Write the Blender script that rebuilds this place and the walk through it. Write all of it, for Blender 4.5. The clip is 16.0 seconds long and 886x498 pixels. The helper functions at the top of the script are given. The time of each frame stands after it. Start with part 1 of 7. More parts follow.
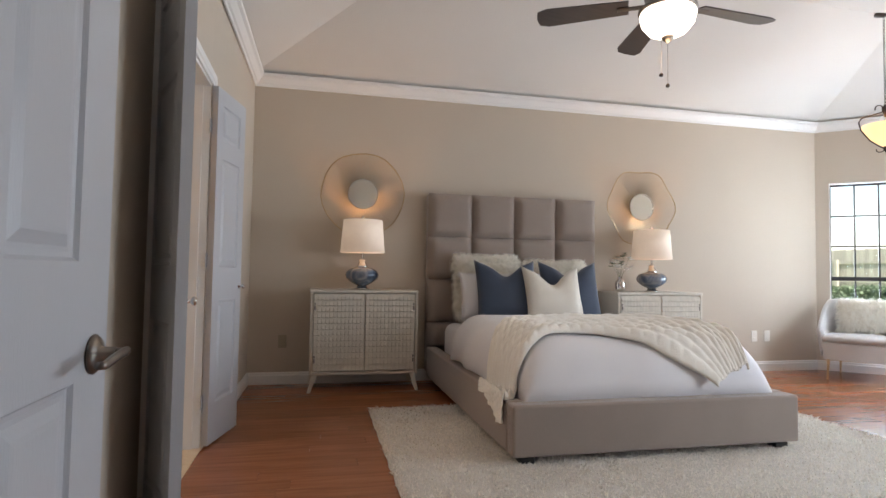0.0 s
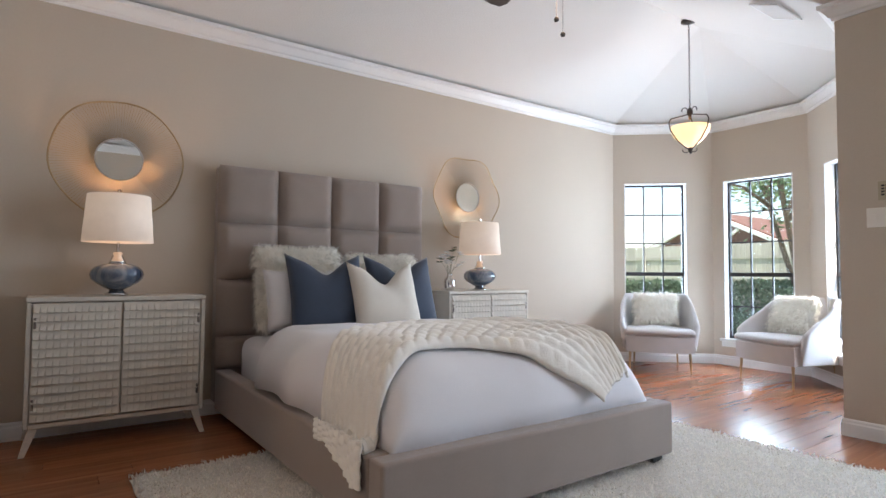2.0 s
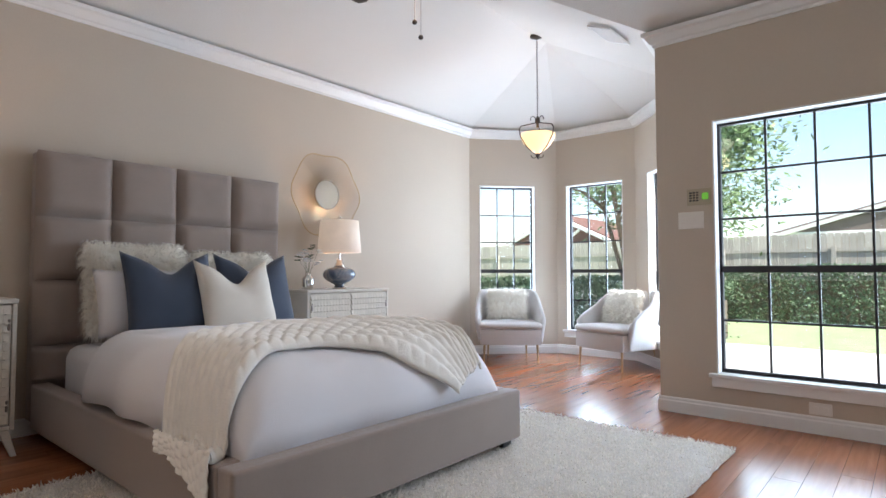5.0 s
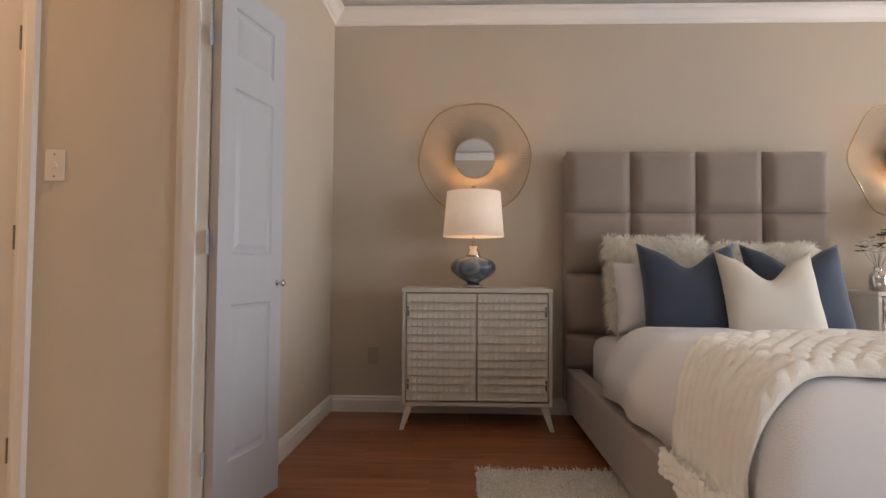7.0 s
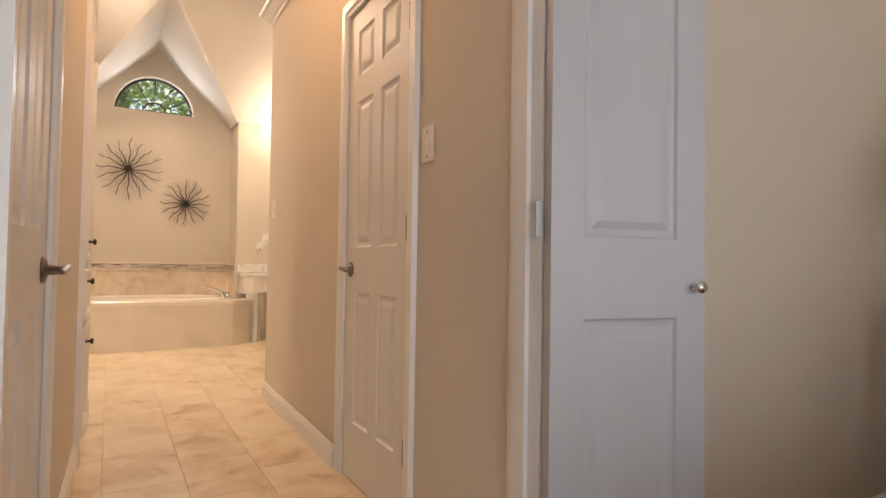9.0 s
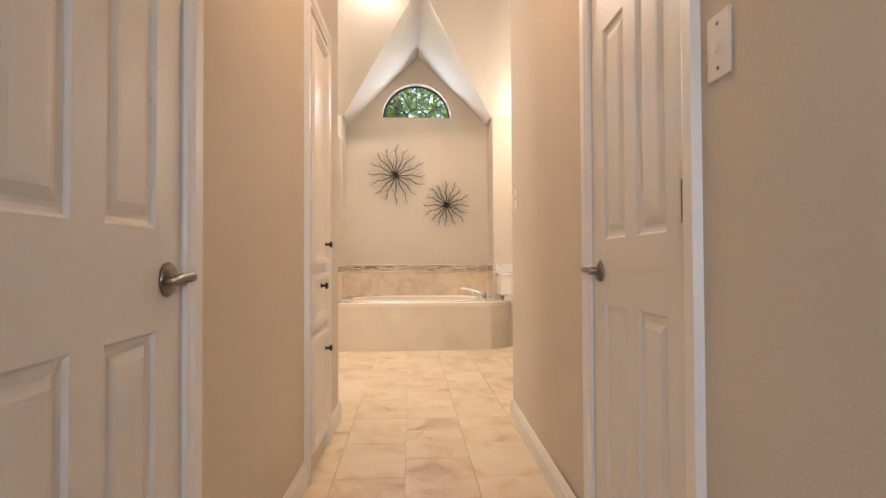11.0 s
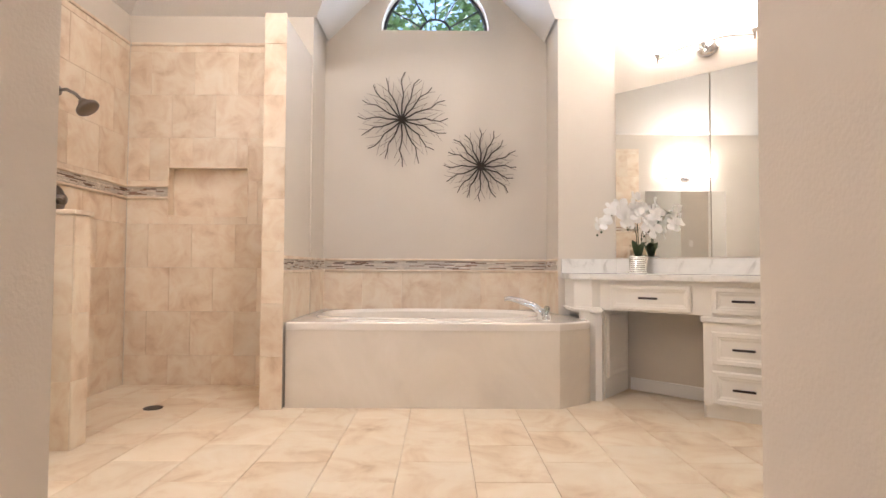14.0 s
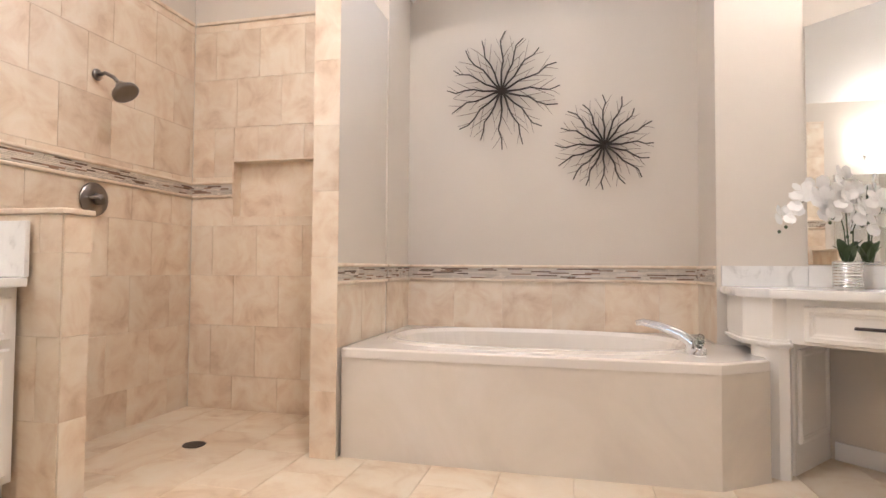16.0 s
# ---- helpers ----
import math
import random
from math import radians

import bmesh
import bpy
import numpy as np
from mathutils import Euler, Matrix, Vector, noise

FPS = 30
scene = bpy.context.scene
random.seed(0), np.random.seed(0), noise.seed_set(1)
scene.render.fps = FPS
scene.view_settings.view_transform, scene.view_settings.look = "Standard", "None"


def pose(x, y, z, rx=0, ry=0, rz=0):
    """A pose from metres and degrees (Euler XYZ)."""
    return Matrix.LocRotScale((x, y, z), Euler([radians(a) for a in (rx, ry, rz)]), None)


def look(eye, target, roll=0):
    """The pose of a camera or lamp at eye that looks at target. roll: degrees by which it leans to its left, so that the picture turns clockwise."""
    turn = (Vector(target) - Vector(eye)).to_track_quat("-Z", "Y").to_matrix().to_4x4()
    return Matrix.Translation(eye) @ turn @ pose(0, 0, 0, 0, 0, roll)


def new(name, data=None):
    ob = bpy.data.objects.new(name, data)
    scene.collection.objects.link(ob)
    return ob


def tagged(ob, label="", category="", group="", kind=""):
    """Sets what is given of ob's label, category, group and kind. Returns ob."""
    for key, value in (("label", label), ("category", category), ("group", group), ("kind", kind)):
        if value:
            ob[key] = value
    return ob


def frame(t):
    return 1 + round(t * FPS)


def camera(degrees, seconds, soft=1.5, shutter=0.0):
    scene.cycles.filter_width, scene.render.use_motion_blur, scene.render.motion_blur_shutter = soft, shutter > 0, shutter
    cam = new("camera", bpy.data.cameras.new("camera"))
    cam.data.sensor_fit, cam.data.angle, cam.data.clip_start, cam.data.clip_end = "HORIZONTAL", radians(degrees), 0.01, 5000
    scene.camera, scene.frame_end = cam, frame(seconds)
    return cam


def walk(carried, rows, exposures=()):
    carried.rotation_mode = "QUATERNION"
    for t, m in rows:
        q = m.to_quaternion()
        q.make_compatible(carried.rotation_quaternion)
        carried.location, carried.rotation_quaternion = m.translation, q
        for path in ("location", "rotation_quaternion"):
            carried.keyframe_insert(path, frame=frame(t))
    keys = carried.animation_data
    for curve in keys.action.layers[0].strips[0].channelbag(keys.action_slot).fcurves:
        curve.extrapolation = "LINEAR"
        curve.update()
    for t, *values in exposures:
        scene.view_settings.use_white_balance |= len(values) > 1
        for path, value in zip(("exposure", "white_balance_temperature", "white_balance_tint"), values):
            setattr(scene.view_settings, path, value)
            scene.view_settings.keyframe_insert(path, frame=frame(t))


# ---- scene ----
import itertools

cam = camera(76.8, 16.0)
METRES, EYE, TILT, LEAN, TURN = 7.2, 1.03, 0.0, 0.0, -13.1
PATH = [
    (0, (1.055, 0.542, 0.989), (1.495, 2.491, 1.075), 0.9),
    (0.2, (1.069, 0.669, 0.971), (1.598, 2.595, 1.065), 0.8),
    (0.5, (1.087, 0.836, 0.983), (1.742, 2.724, 1.072), 0.7),
    (1, (1.085, 1.128, 0.982), (1.918, 2.943, 1.072), 0.7),
    (1.5, (1.103, 1.367, 0.979), (2.084, 3.107, 1.07), 0.5),
    (2, (1.082, 1.543, 0.977), (2.242, 3.169, 1.067), 0.4),
    (2.5, (1.086, 1.59, 0.984), (2.427, 3.071, 1.068), 0.4),
    (3, (1.104, 1.601, 0.99), (2.604, 2.921, 1.073), 0.2),
    (3.2, (1.116, 1.6, 0.989), (2.664, 2.864, 1.073), 0.1),
    (5.3, (1.083, 1.484, 0.965), (2.59, 2.796, 1.053), -0.2),
    (5.5, (1.099, 1.427, 0.958), (2.481, 2.87, 1.046), 0.1),
    (6, (1.135, 1.46, 0.934), (2.084, 3.218, 1.024), 0.3),
    (6.5, (1.273, 1.637, 0.944), (1.664, 3.597, 1.021), 0.6),
    (7, (1.369, 1.903, 0.951), (1.301, 3.901, 1.023), 0.4),
    (7.5, (1.477, 2.182, 0.982), (0.907, 4.098, 1.04), 0.7),
    (8, (1.493, 2.499, 0.998), (0.471, 4.218, 1.035), 0.7),
    (8.5, (1.526, 2.815, 0.957), (0.083, 4.198, 1.006), 0.7),
    (9, (1.454, 3.026, 0.936), (-0.264, 4.048, 0.987), 0.9),
    (9.5, (1.381, 3.193, 0.946), (-0.517, 3.82, 0.989), 0.9),
    (10, (1.325, 3.305, 0.946), (-0.653, 3.6, 0.986), 0.8),
    (10.2, (1.256, 3.33, 0.947), (-0.732, 3.549, 0.988), 0.8),
    (12.3, (-0.35, 3.366, 0.906), (-2.349, 3.431, 0.943), 0.0),
    (12.5, (-0.583, 3.382, 0.899), (-2.582, 3.423, 0.933), 0.7),
    (13, (-0.978, 3.402, 0.845), (-2.977, 3.431, 0.902), 0.5),
    (13.5, (-1.336, 3.419, 0.821), (-3.335, 3.438, 0.89), 0.4),
    (14, (-1.676, 3.493, 0.825), (-3.675, 3.501, 0.891), 0.3),
    (14.5, (-1.996, 3.532, 0.836), (-3.995, 3.537, 0.902), 0.4),
    (15, (-2.224, 3.576, 0.819), (-4.223, 3.544, 0.892), 0.4),
    (15.5, (-2.404, 3.652, 0.859), (-4.393, 3.459, 0.926), 0.4),
    (16, (-2.561, 3.644, 0.869), (-4.504, 3.176, 0.937), 0.4),
]
walk(cam, [(t, look(eye, target, roll)) for t, eye, target, roll in PATH], exposures=((0.0, 1.20, 7500, 17), (3.0, 1.22, 6700, 16), (5.5, 1.22, 6900, 16), (6.5, 1.12, 7900, 18), (7.2, 1.25, 8300, 21), (8.5, 1.22, 8600, 21), (10.0, 1.28, 8000, 20), (12.5, 1.45, 6500, 15), (15.5, 1.42, 5800, 15)))


# ---- light ----
world = bpy.data.worlds.new("sky")
scene.world = world
world.use_nodes = True
wn = world.node_tree.nodes
sky = wn.new("ShaderNodeTexSky")
sky.sky_type = "NISHITA"
sky.sun_disc = False
SUN_EL, SUN_AZ = 52.0, 200.0
sky.sun_elevation, sky.sun_rotation = radians(SUN_EL), radians(SUN_AZ)
world.node_tree.links.new(sky.outputs[0], wn["Background"].inputs[0])
wn["Background"].inputs[1].default_value = 0.15


def sun_lamp():
    d = bpy.data.lights.new("sun", "SUN")
    d.energy, d.angle, d.color = 5.0, radians(0.6), (1.0, 0.95, 0.88)
    az, el = radians(SUN_AZ), radians(SUN_EL)
    way = Vector((math.sin(az) * math.cos(el), math.cos(az) * math.cos(el), math.sin(el)))
    ob = new("sun", d)
    ob.matrix_world = look(way * 50, (0, 0, 0))


def area(name, at, target, sx, sy, power, color):
    d = bpy.data.lights.new(name, "AREA")
    d.shape, d.size, d.size_y, d.energy, d.color = "RECTANGLE", sx, sy, power, color
    ob = new(name, d)
    ob.matrix_world = look(at, target)
    return ob


def point(name, at, power, color, r=0.04):
    d = bpy.data.lights.new(name, "POINT")
    d.energy, d.color, d.shadow_soft_size = power, color, r
    ob = new(name, d)
    ob.location = at
    return ob


DAY = (0.60, 0.78, 1.0)
WARM = (1.0, 0.72, 0.45)
sun_lamp()
area("window_light_east", (5.36, 1.80, 1.15), (0.5, 1.8, 1.0), 1.35, 1.7, 36, DAY)
area("window_light_bay_1", (7.03, 5.35, 1.15), (5.6, 3.9, 1.0), 0.75, 1.7, 36, DAY)
area("window_light_bay_2", (7.45, 4.32, 1.15), (2.0, 4.3, 1.0), 0.8, 1.7, 46, DAY)
area("window_light_bay_3", (6.98, 3.28, 1.15), (5.7, 4.5, 1.0), 0.75, 1.7, 36, DAY)
area("window_light_arch", (-6.25, 3.44, 2.85), (-3.0, 3.44, 1.0), 0.7, 0.35, 8, DAY)
point("lamp_glow_1", (1.44, 5.40, 1.25), 6.5, (1.0, 0.62, 0.34))
point("lamp_glow_2", (4.235, 5.40, 1.25), 6.5, (1.0, 0.62, 0.34))
point("fan_glow", (2.86, 3.15, 2.17), 1.7, (1.0, 0.76, 0.52), 0.10)
point("pendant_glow", (5.66, 4.275, 2.30), 1.4, (1.0, 0.75, 0.48), 0.08)
area("closet_glow", (-1.9, 2.0, 2.40), (-1.9, 2.0, 0), 0.2, 0.2, 3.5, (1.0, 0.90, 0.78))
area("hall_glow", (-1.1, 3.46, 2.91), (-1.1, 3.46, 0), 0.14, 0.14, 5.2, (1.0, 0.68, 0.42))
area("bath_glow", (-4.10, 3.05, 3.45), (-4.10, 3.05, 0), 0.2, 0.2, 15, (1.0, 0.92, 0.84))
for k in (-0.29, 0.0, 0.29):
    point("vanity_glow", (-5.15 - 0.707 * k + 0.06, 5.17 - 0.707 * k - 0.06, 2.36), 7.2, (1.0, 0.92, 0.84), 0.05)
point("vanity_glow_2", (-3.55, 1.42, 2.10), 9, (1.0, 0.92, 0.84), 0.10)


# ---- materials ----
def mat(name, color, rough=0.6, metal=0.0, vary=0.06, scale=6.0, bump=0.0, bscale=80.0, spec=0.5, fine=0.0, fscale=60.0, emit=None, strength=0.0, coat=0.0, island=0.0, obj=0.0, sheen=0.0, trans=0.0, stretch=(1, 1, 1), rvary=0.08):
    m = bpy.data.materials.new(name)
    m.use_nodes = True
    n, l = m.node_tree.nodes, m.node_tree.links
    b = n["Principled BSDF"]
    b.inputs["Roughness"].default_value, b.inputs["Metallic"].default_value = rough, metal
    b.inputs["Specular IOR Level"].default_value = spec
    b.inputs["Coat Weight"].default_value = coat
    b.inputs["Sheen Weight"].default_value = sheen
    b.inputs["Transmission Weight"].default_value = trans
    tc, mp = n.new("ShaderNodeTexCoord"), n.new("ShaderNodeMapping")
    l.new(tc.outputs["Object"], mp.inputs[0])
    mp.inputs["Scale"].default_value = stretch
    out = None
    value = n.new("ShaderNodeValue")
    value.outputs[0].default_value = 1.0
    out = value.outputs[0]

    def add(src, amount, prev):
        k = n.new("ShaderNodeMath"); k.operation = "MULTIPLY_ADD"
        l.new(src, k.inputs[0]); k.inputs[1].default_value = 2 * amount; k.inputs[2].default_value = 1 - amount
        p = n.new("ShaderNodeMath"); p.operation = "MULTIPLY"
        l.new(prev, p.inputs[0]); l.new(k.outputs[0], p.inputs[1])
        return p.outputs[0]

    big = n.new("ShaderNodeTexNoise")
    big.inputs["Scale"].default_value, big.inputs["Detail"].default_value = scale, 4
    l.new(mp.outputs[0], big.inputs[0])
    if vary:
        out = add(big.outputs[0], vary * 2, out)
    if fine:
        small = n.new("ShaderNodeTexNoise")
        small.inputs["Scale"].default_value, small.inputs["Detail"].default_value = fscale, 3
        l.new(mp.outputs[0], small.inputs[0])
        out = add(small.outputs[0], fine * 2, out)
    if island:
        g = n.new("ShaderNodeNewGeometry")
        out = add(g.outputs["Random Per Island"], island, out)
    if obj:
        g = n.new("ShaderNodeObjectInfo")
        out = add(g.outputs["Random"], obj, out)
    mix = n.new("ShaderNodeVectorMath"); mix.operation = "SCALE"
    mix.inputs[0].default_value = color
    l.new(out, mix.inputs["Scale"])
    l.new(mix.outputs[0], b.inputs["Base Color"])
    if rvary:
        r = n.new("ShaderNodeMath"); r.operation = "MULTIPLY_ADD"
        l.new(big.outputs[0], r.inputs[0]); r.inputs[1].default_value = rvary * 2; r.inputs[2].default_value = rough - rvary
        l.new(r.outputs[0], b.inputs["Roughness"])
    if bump:
        bn, bp = n.new("ShaderNodeTexNoise"), n.new("ShaderNodeBump")
        bn.inputs["Scale"].default_value, bn.inputs["Detail"].default_value = bscale, 3
        l.new(mp.outputs[0], bn.inputs[0]); l.new(bn.outputs[0], bp.inputs["Height"])
        bp.inputs["Strength"].default_value, bp.inputs["Distance"].default_value = min(1, bump), 0.01 * max(1, bump)
        l.new(bp.outputs[0], b.inputs["Normal"])
    if emit:
        b.inputs["Emission Color"].default_value = (*emit, 1)
        b.inputs["Emission Strength"].default_value = strength
    return m


def ramp_mat(name, stops, scale=3.0, detail=6, rough=0.4, bump=0.15, obj=0.1, distort=0.6, stretch=(1, 1, 1), pits=False, coat=0.0, island=0.0):
    """Mottled stone or wood: a colour ramp over warped noise, each piece shifted by its own random number."""
    m = bpy.data.materials.new(name)
    m.use_nodes = True
    n, l = m.node_tree.nodes, m.node_tree.links
    b = n["Principled BSDF"]
    b.inputs["Roughness"].default_value = rough
    b.inputs["Coat Weight"].default_value = coat
    geo, oi = n.new("ShaderNodeNewGeometry"), n.new("ShaderNodeObjectInfo")
    sc = n.new("ShaderNodeVectorMath"); sc.operation = "SCALE"
    sc.inputs[0].default_value = (31, 17, 23)
    rnd = oi.outputs["Random"]
    if island:
        ad = n.new("ShaderNodeMath"); ad.operation = "ADD"
        l.new(rnd, ad.inputs[0]); l.new(geo.outputs["Random Per Island"], ad.inputs[1]); rnd = ad.outputs[0]
    l.new(rnd, sc.inputs["Scale"])
    ad2 = n.new("ShaderNodeVectorMath"); ad2.operation = "ADD"
    l.new(geo.outputs["Position"], ad2.inputs[0]); l.new(sc.outputs[0], ad2.inputs[1])
    mp = n.new("ShaderNodeMapping"); mp.inputs["Scale"].default_value = stretch
    l.new(ad2.outputs[0], mp.inputs[0])
    t = n.new("ShaderNodeTexNoise")
    t.inputs["Scale"].default_value, t.inputs["Detail"].default_value, t.inputs["Distortion"].default_value = scale, detail, distort
    t.inputs["Roughness"].default_value = 0.6
    l.new(mp.outputs[0], t.inputs[0])
    r = n.new("ShaderNodeValToRGB")
    while len(r.color_ramp.elements) < len(stops):
        r.color_ramp.elements.new(0.5)
    for e, (p, c) in zip(r.color_ramp.elements, stops):
        e.position, e.color = p, (*c, 1)
    l.new(t.outputs[0], r.inputs[0])
    k = n.new("ShaderNodeMath"); k.operation = "MULTIPLY_ADD"
    src = geo.outputs["Random Per Island"] if island else oi.outputs["Random"]
    l.new(src, k.inputs[0]); k.inputs[1].default_value = 2 * (island or obj); k.inputs[2].default_value = 1 - (island or obj)
    mix = n.new("ShaderNodeVectorMath"); mix.operation = "SCALE"
    l.new(r.outputs[0], mix.inputs[0]); l.new(k.outputs[0], mix.inputs["Scale"])
    l.new(mix.outputs[0], b.inputs["Base Color"])
    bp = n.new("ShaderNodeBump"); bp.inputs["Strength"].default_value, bp.inputs["Distance"].default_value = bump, 0.004
    l.new(t.outputs[0], bp.inputs["Height"]); l.new(bp.outputs[0], b.inputs["Normal"])
    return m


M = {}
M["wall"] = mat("wall_paint", (0.54, 0.458, 0.372), 0.85, vary=0.025, scale=1.5, bump=0.12, bscale=140, fine=0.015)
M["bathwall"] = mat("bath_wall_paint", (0.64, 0.575, 0.49), 0.8, vary=0.025, scale=1.5, bump=0.12, bscale=140)
M["ceil"] = mat("ceiling_paint", (0.68, 0.655, 0.62), 0.9, vary=0.02, scale=1.2, bump=0.25, bscale=90)
M["white"] = mat("white_enamel", (0.80, 0.79, 0.77), 0.38, vary=0.02, scale=3, bump=0.04, bscale=60)
# white door paint, greyed and blued: the shade on these leaves is in the colour
M["doorshade"] = mat("shaded_door_enamel", (0.45, 0.455, 0.475), 0.42, vary=0.02, scale=3, bump=0.10, bscale=70, stretch=(6, 6, 0.6))
M["hallw"] = mat("hall_door_enamel", (0.72, 0.70, 0.67), 0.4, vary=0.02, scale=3, bump=0.06, bscale=60)
M["cabw"] = mat("cabinet_enamel", (0.82, 0.78, 0.71), 0.4, vary=0.02, scale=4, bump=0.04)
M["bronze"] = mat("dark_bronze", (0.055, 0.045, 0.04), 0.4, metal=0.8, vary=0.1, scale=30)
M["winframe"] = mat("window_frame_bronze", (0.035, 0.035, 0.04), 0.5, metal=0.2, vary=0.1, scale=10)
M["nickel"] = mat("aged_nickel", (0.22, 0.195, 0.175), 0.32, metal=1.0, vary=0.08, scale=20)
M["chrome"] = mat("chrome", (0.75, 0.75, 0.76), 0.08, metal=1.0, vary=0.01, rvary=0.02)
M["gold"] = mat("pale_gold", (0.50, 0.37, 0.22), 0.35, metal=0.9, vary=0.06, scale=20)
g = bpy.data.materials.new("clear_glass")
g.use_nodes = True
gn, gl = g.node_tree.nodes, g.node_tree.links
gl_t, gl_g, gl_m, gl_f = gn.new("ShaderNodeBsdfTransparent"), gn.new("ShaderNodeBsdfGlossy"), gn.new("ShaderNodeMixShader"), gn.new("ShaderNodeFresnel")
gl_t.inputs[0].default_value = (0.93, 0.97, 0.96, 1)
gl_g.inputs["Roughness"].default_value = 0.02
gl_f.inputs["IOR"].default_value = 1.45
gl.new(gl_f.outputs[0], gl_m.inputs[0]); gl.new(gl_t.outputs[0], gl_m.inputs[1]); gl.new(gl_g.outputs[0], gl_m.inputs[2])
gl.new(gl_m.outputs[0], gn["Material Output"].inputs[0])
M["glass"] = g
M["mirror"] = mat("mirror_silver", (0.88, 0.90, 0.89), 0.015, metal=1.0, vary=0.0, rvary=0.0)
M["taupe"] = mat("taupe_linen", (0.30, 0.236, 0.20), 0.85, vary=0.05, scale=5, fine=0.10, fscale=350, bump=0.25, bscale=500, sheen=0.3)
M["duvet"] = mat("white_cotton", (0.78, 0.76, 0.77), 0.85, vary=0.02, scale=4, bump=0.2, bscale=220, sheen=0.2)
M["knit"] = mat("ivory_chunky_plush", (0.88, 0.83, 0.745), 0.95, vary=0.04, scale=14, bump=0.35, bscale=160, sheen=0.5)
M["blue"] = mat("navy_velvet", (0.034, 0.052, 0.088), 0.75, vary=0.12, scale=9, bump=0.15, bscale=300, sheen=0.25)
M["cream"] = mat("cream_linen", (0.72, 0.67, 0.59), 0.9, vary=0.03, fine=0.06, fscale=300, bump=0.3, bscale=380)
M["wwood"] = mat("whitewashed_wood", (0.62, 0.57, 0.49), 0.6, vary=0.06, scale=8, fine=0.05, fscale=90, bump=0.2, bscale=120, stretch=(0.3, 1, 1))
M["shell"] = mat("whitewashed_carved_front", (0.62, 0.565, 0.48), 0.55, vary=0.05, scale=25, bump=0.1, bscale=180, island=0.05)
M["shade"] = mat("lamp_shade_linen", (0.80, 0.70, 0.60), 0.9, vary=0.03, scale=20, fine=0.03, fscale=400, emit=(1.0, 0.80, 0.62), strength=0.10)
M["lampglass"] = ramp_mat("smoky_blue_glaze", [(0.3, (0.03, 0.05, 0.09)), (0.5, (0.10, 0.14, 0.20)), (0.7, (0.35, 0.36, 0.38))], scale=9, rough=0.08, bump=0.02, stretch=(1, 1, 0.5), coat=0.8)
M["silver"] = mat("mercury_silver", (0.70, 0.68, 0.66), 0.12, metal=1.0, vary=0.08, scale=40)
M["rug"] = mat("ivory_shag", (0.66, 0.61, 0.55), 0.95, vary=0.06, scale=9, fine=0.08, fscale=80, bump=1.0, bscale=60, sheen=0.3, island=0.10)
M["planks"] = ramp_mat("cherry_laminate", [(0.25, (0.23, 0.070, 0.028)), (0.5, (0.31, 0.108, 0.045)), (0.75, (0.38, 0.150, 0.068))], scale=3.5, rough=0.24, bump=0.012, obj=0.11, stretch=(0.5, 7, 1), distort=0.4)
M["trav"] = ramp_mat("travertine_floor", [(0.28, (0.50, 0.34, 0.20)), (0.40, (0.66, 0.51, 0.35)), (0.52, (0.74, 0.62, 0.46)), (0.72, (0.79, 0.70, 0.56))], scale=3.6, rough=0.33, bump=0.12, obj=0.05, distort=0.8)
M["travw"] = ramp_mat("travertine_wall", [(0.27, (0.58, 0.42, 0.28)), (0.42, (0.71, 0.56, 0.41)), (0.55, (0.77, 0.65, 0.50)), (0.75, (0.82, 0.73, 0.60))], scale=6.5, rough=0.42, bump=0.12, obj=0.06, distort=0.6)
M["grout"] = mat("grout", (0.70, 0.60, 0.48), 0.9, vary=0.05)
M["mosaic"] = mat("strip_mosaic", (0.66, 0.58, 0.48), 0.25, vary=0.08, scale=30, island=0.16)
M["mosaic2"] = mat("brown_strip_mosaic", (0.24, 0.15, 0.10), 0.2, vary=0.08, scale=30, island=0.5)
M["tub"] = mat("almond_acrylic", (0.80, 0.74, 0.66), 0.15, vary=0.015, scale=3, coat=0.4)
M["tubskirt"] = ramp_mat("tub_marble_skirt", [(0.3, (0.66, 0.59, 0.50)), (0.5, (0.71, 0.64, 0.54)), (0.7, (0.75, 0.68, 0.59))], scale=1.6, rough=0.25, bump=0.02, obj=0.03, distort=1.5)
M["counter"] = ramp_mat("white_quartz", [(0.3, (0.60, 0.58, 0.54)), (0.42, (0.80, 0.78, 0.74)), (0.8, (0.86, 0.84, 0.80))], scale=5, rough=0.16, bump=0.01, obj=0.01, distort=2.0)
M["twigfine"] = mat("pale_iron_twigs", (0.20, 0.155, 0.12), 0.5, metal=0.2, vary=0.2, scale=30)
M["twig"] = mat("brown_iron_twigs", (0.035, 0.025, 0.018), 0.5, metal=0.3, vary=0.2, scale=30)
M["grass"] = mat("lawn", (0.29, 0.38, 0.20), 0.9, vary=0.15, scale=2.5, fine=0.15, fscale=60, bump=0.5, bscale=50)
M["concrete"] = mat("patio_concrete", (0.72, 0.70, 0.67), 0.85, vary=0.06, scale=1.5, fine=0.05, bump=0.2)
M["fence"] = mat("weathered_cedar", (0.392, 0.371, 0.336), 0.85, vary=0.12, scale=4, bump=0.3, bscale=40, stretch=(4, 4, 0.3), obj=0.15)
M["leaf"] = mat("hedge_leaves", (0.11, 0.17, 0.10), 0.55, vary=0.15, scale=2, island=0.45)
M["leaf2"] = mat("tree_leaves", (0.13, 0.21, 0.09), 0.55, vary=0.15, scale=2, island=0.45)
M["bark"] = mat("bark", (0.16, 0.12, 0.09), 0.9, vary=0.15, scale=8, bump=0.8, bscale=20)
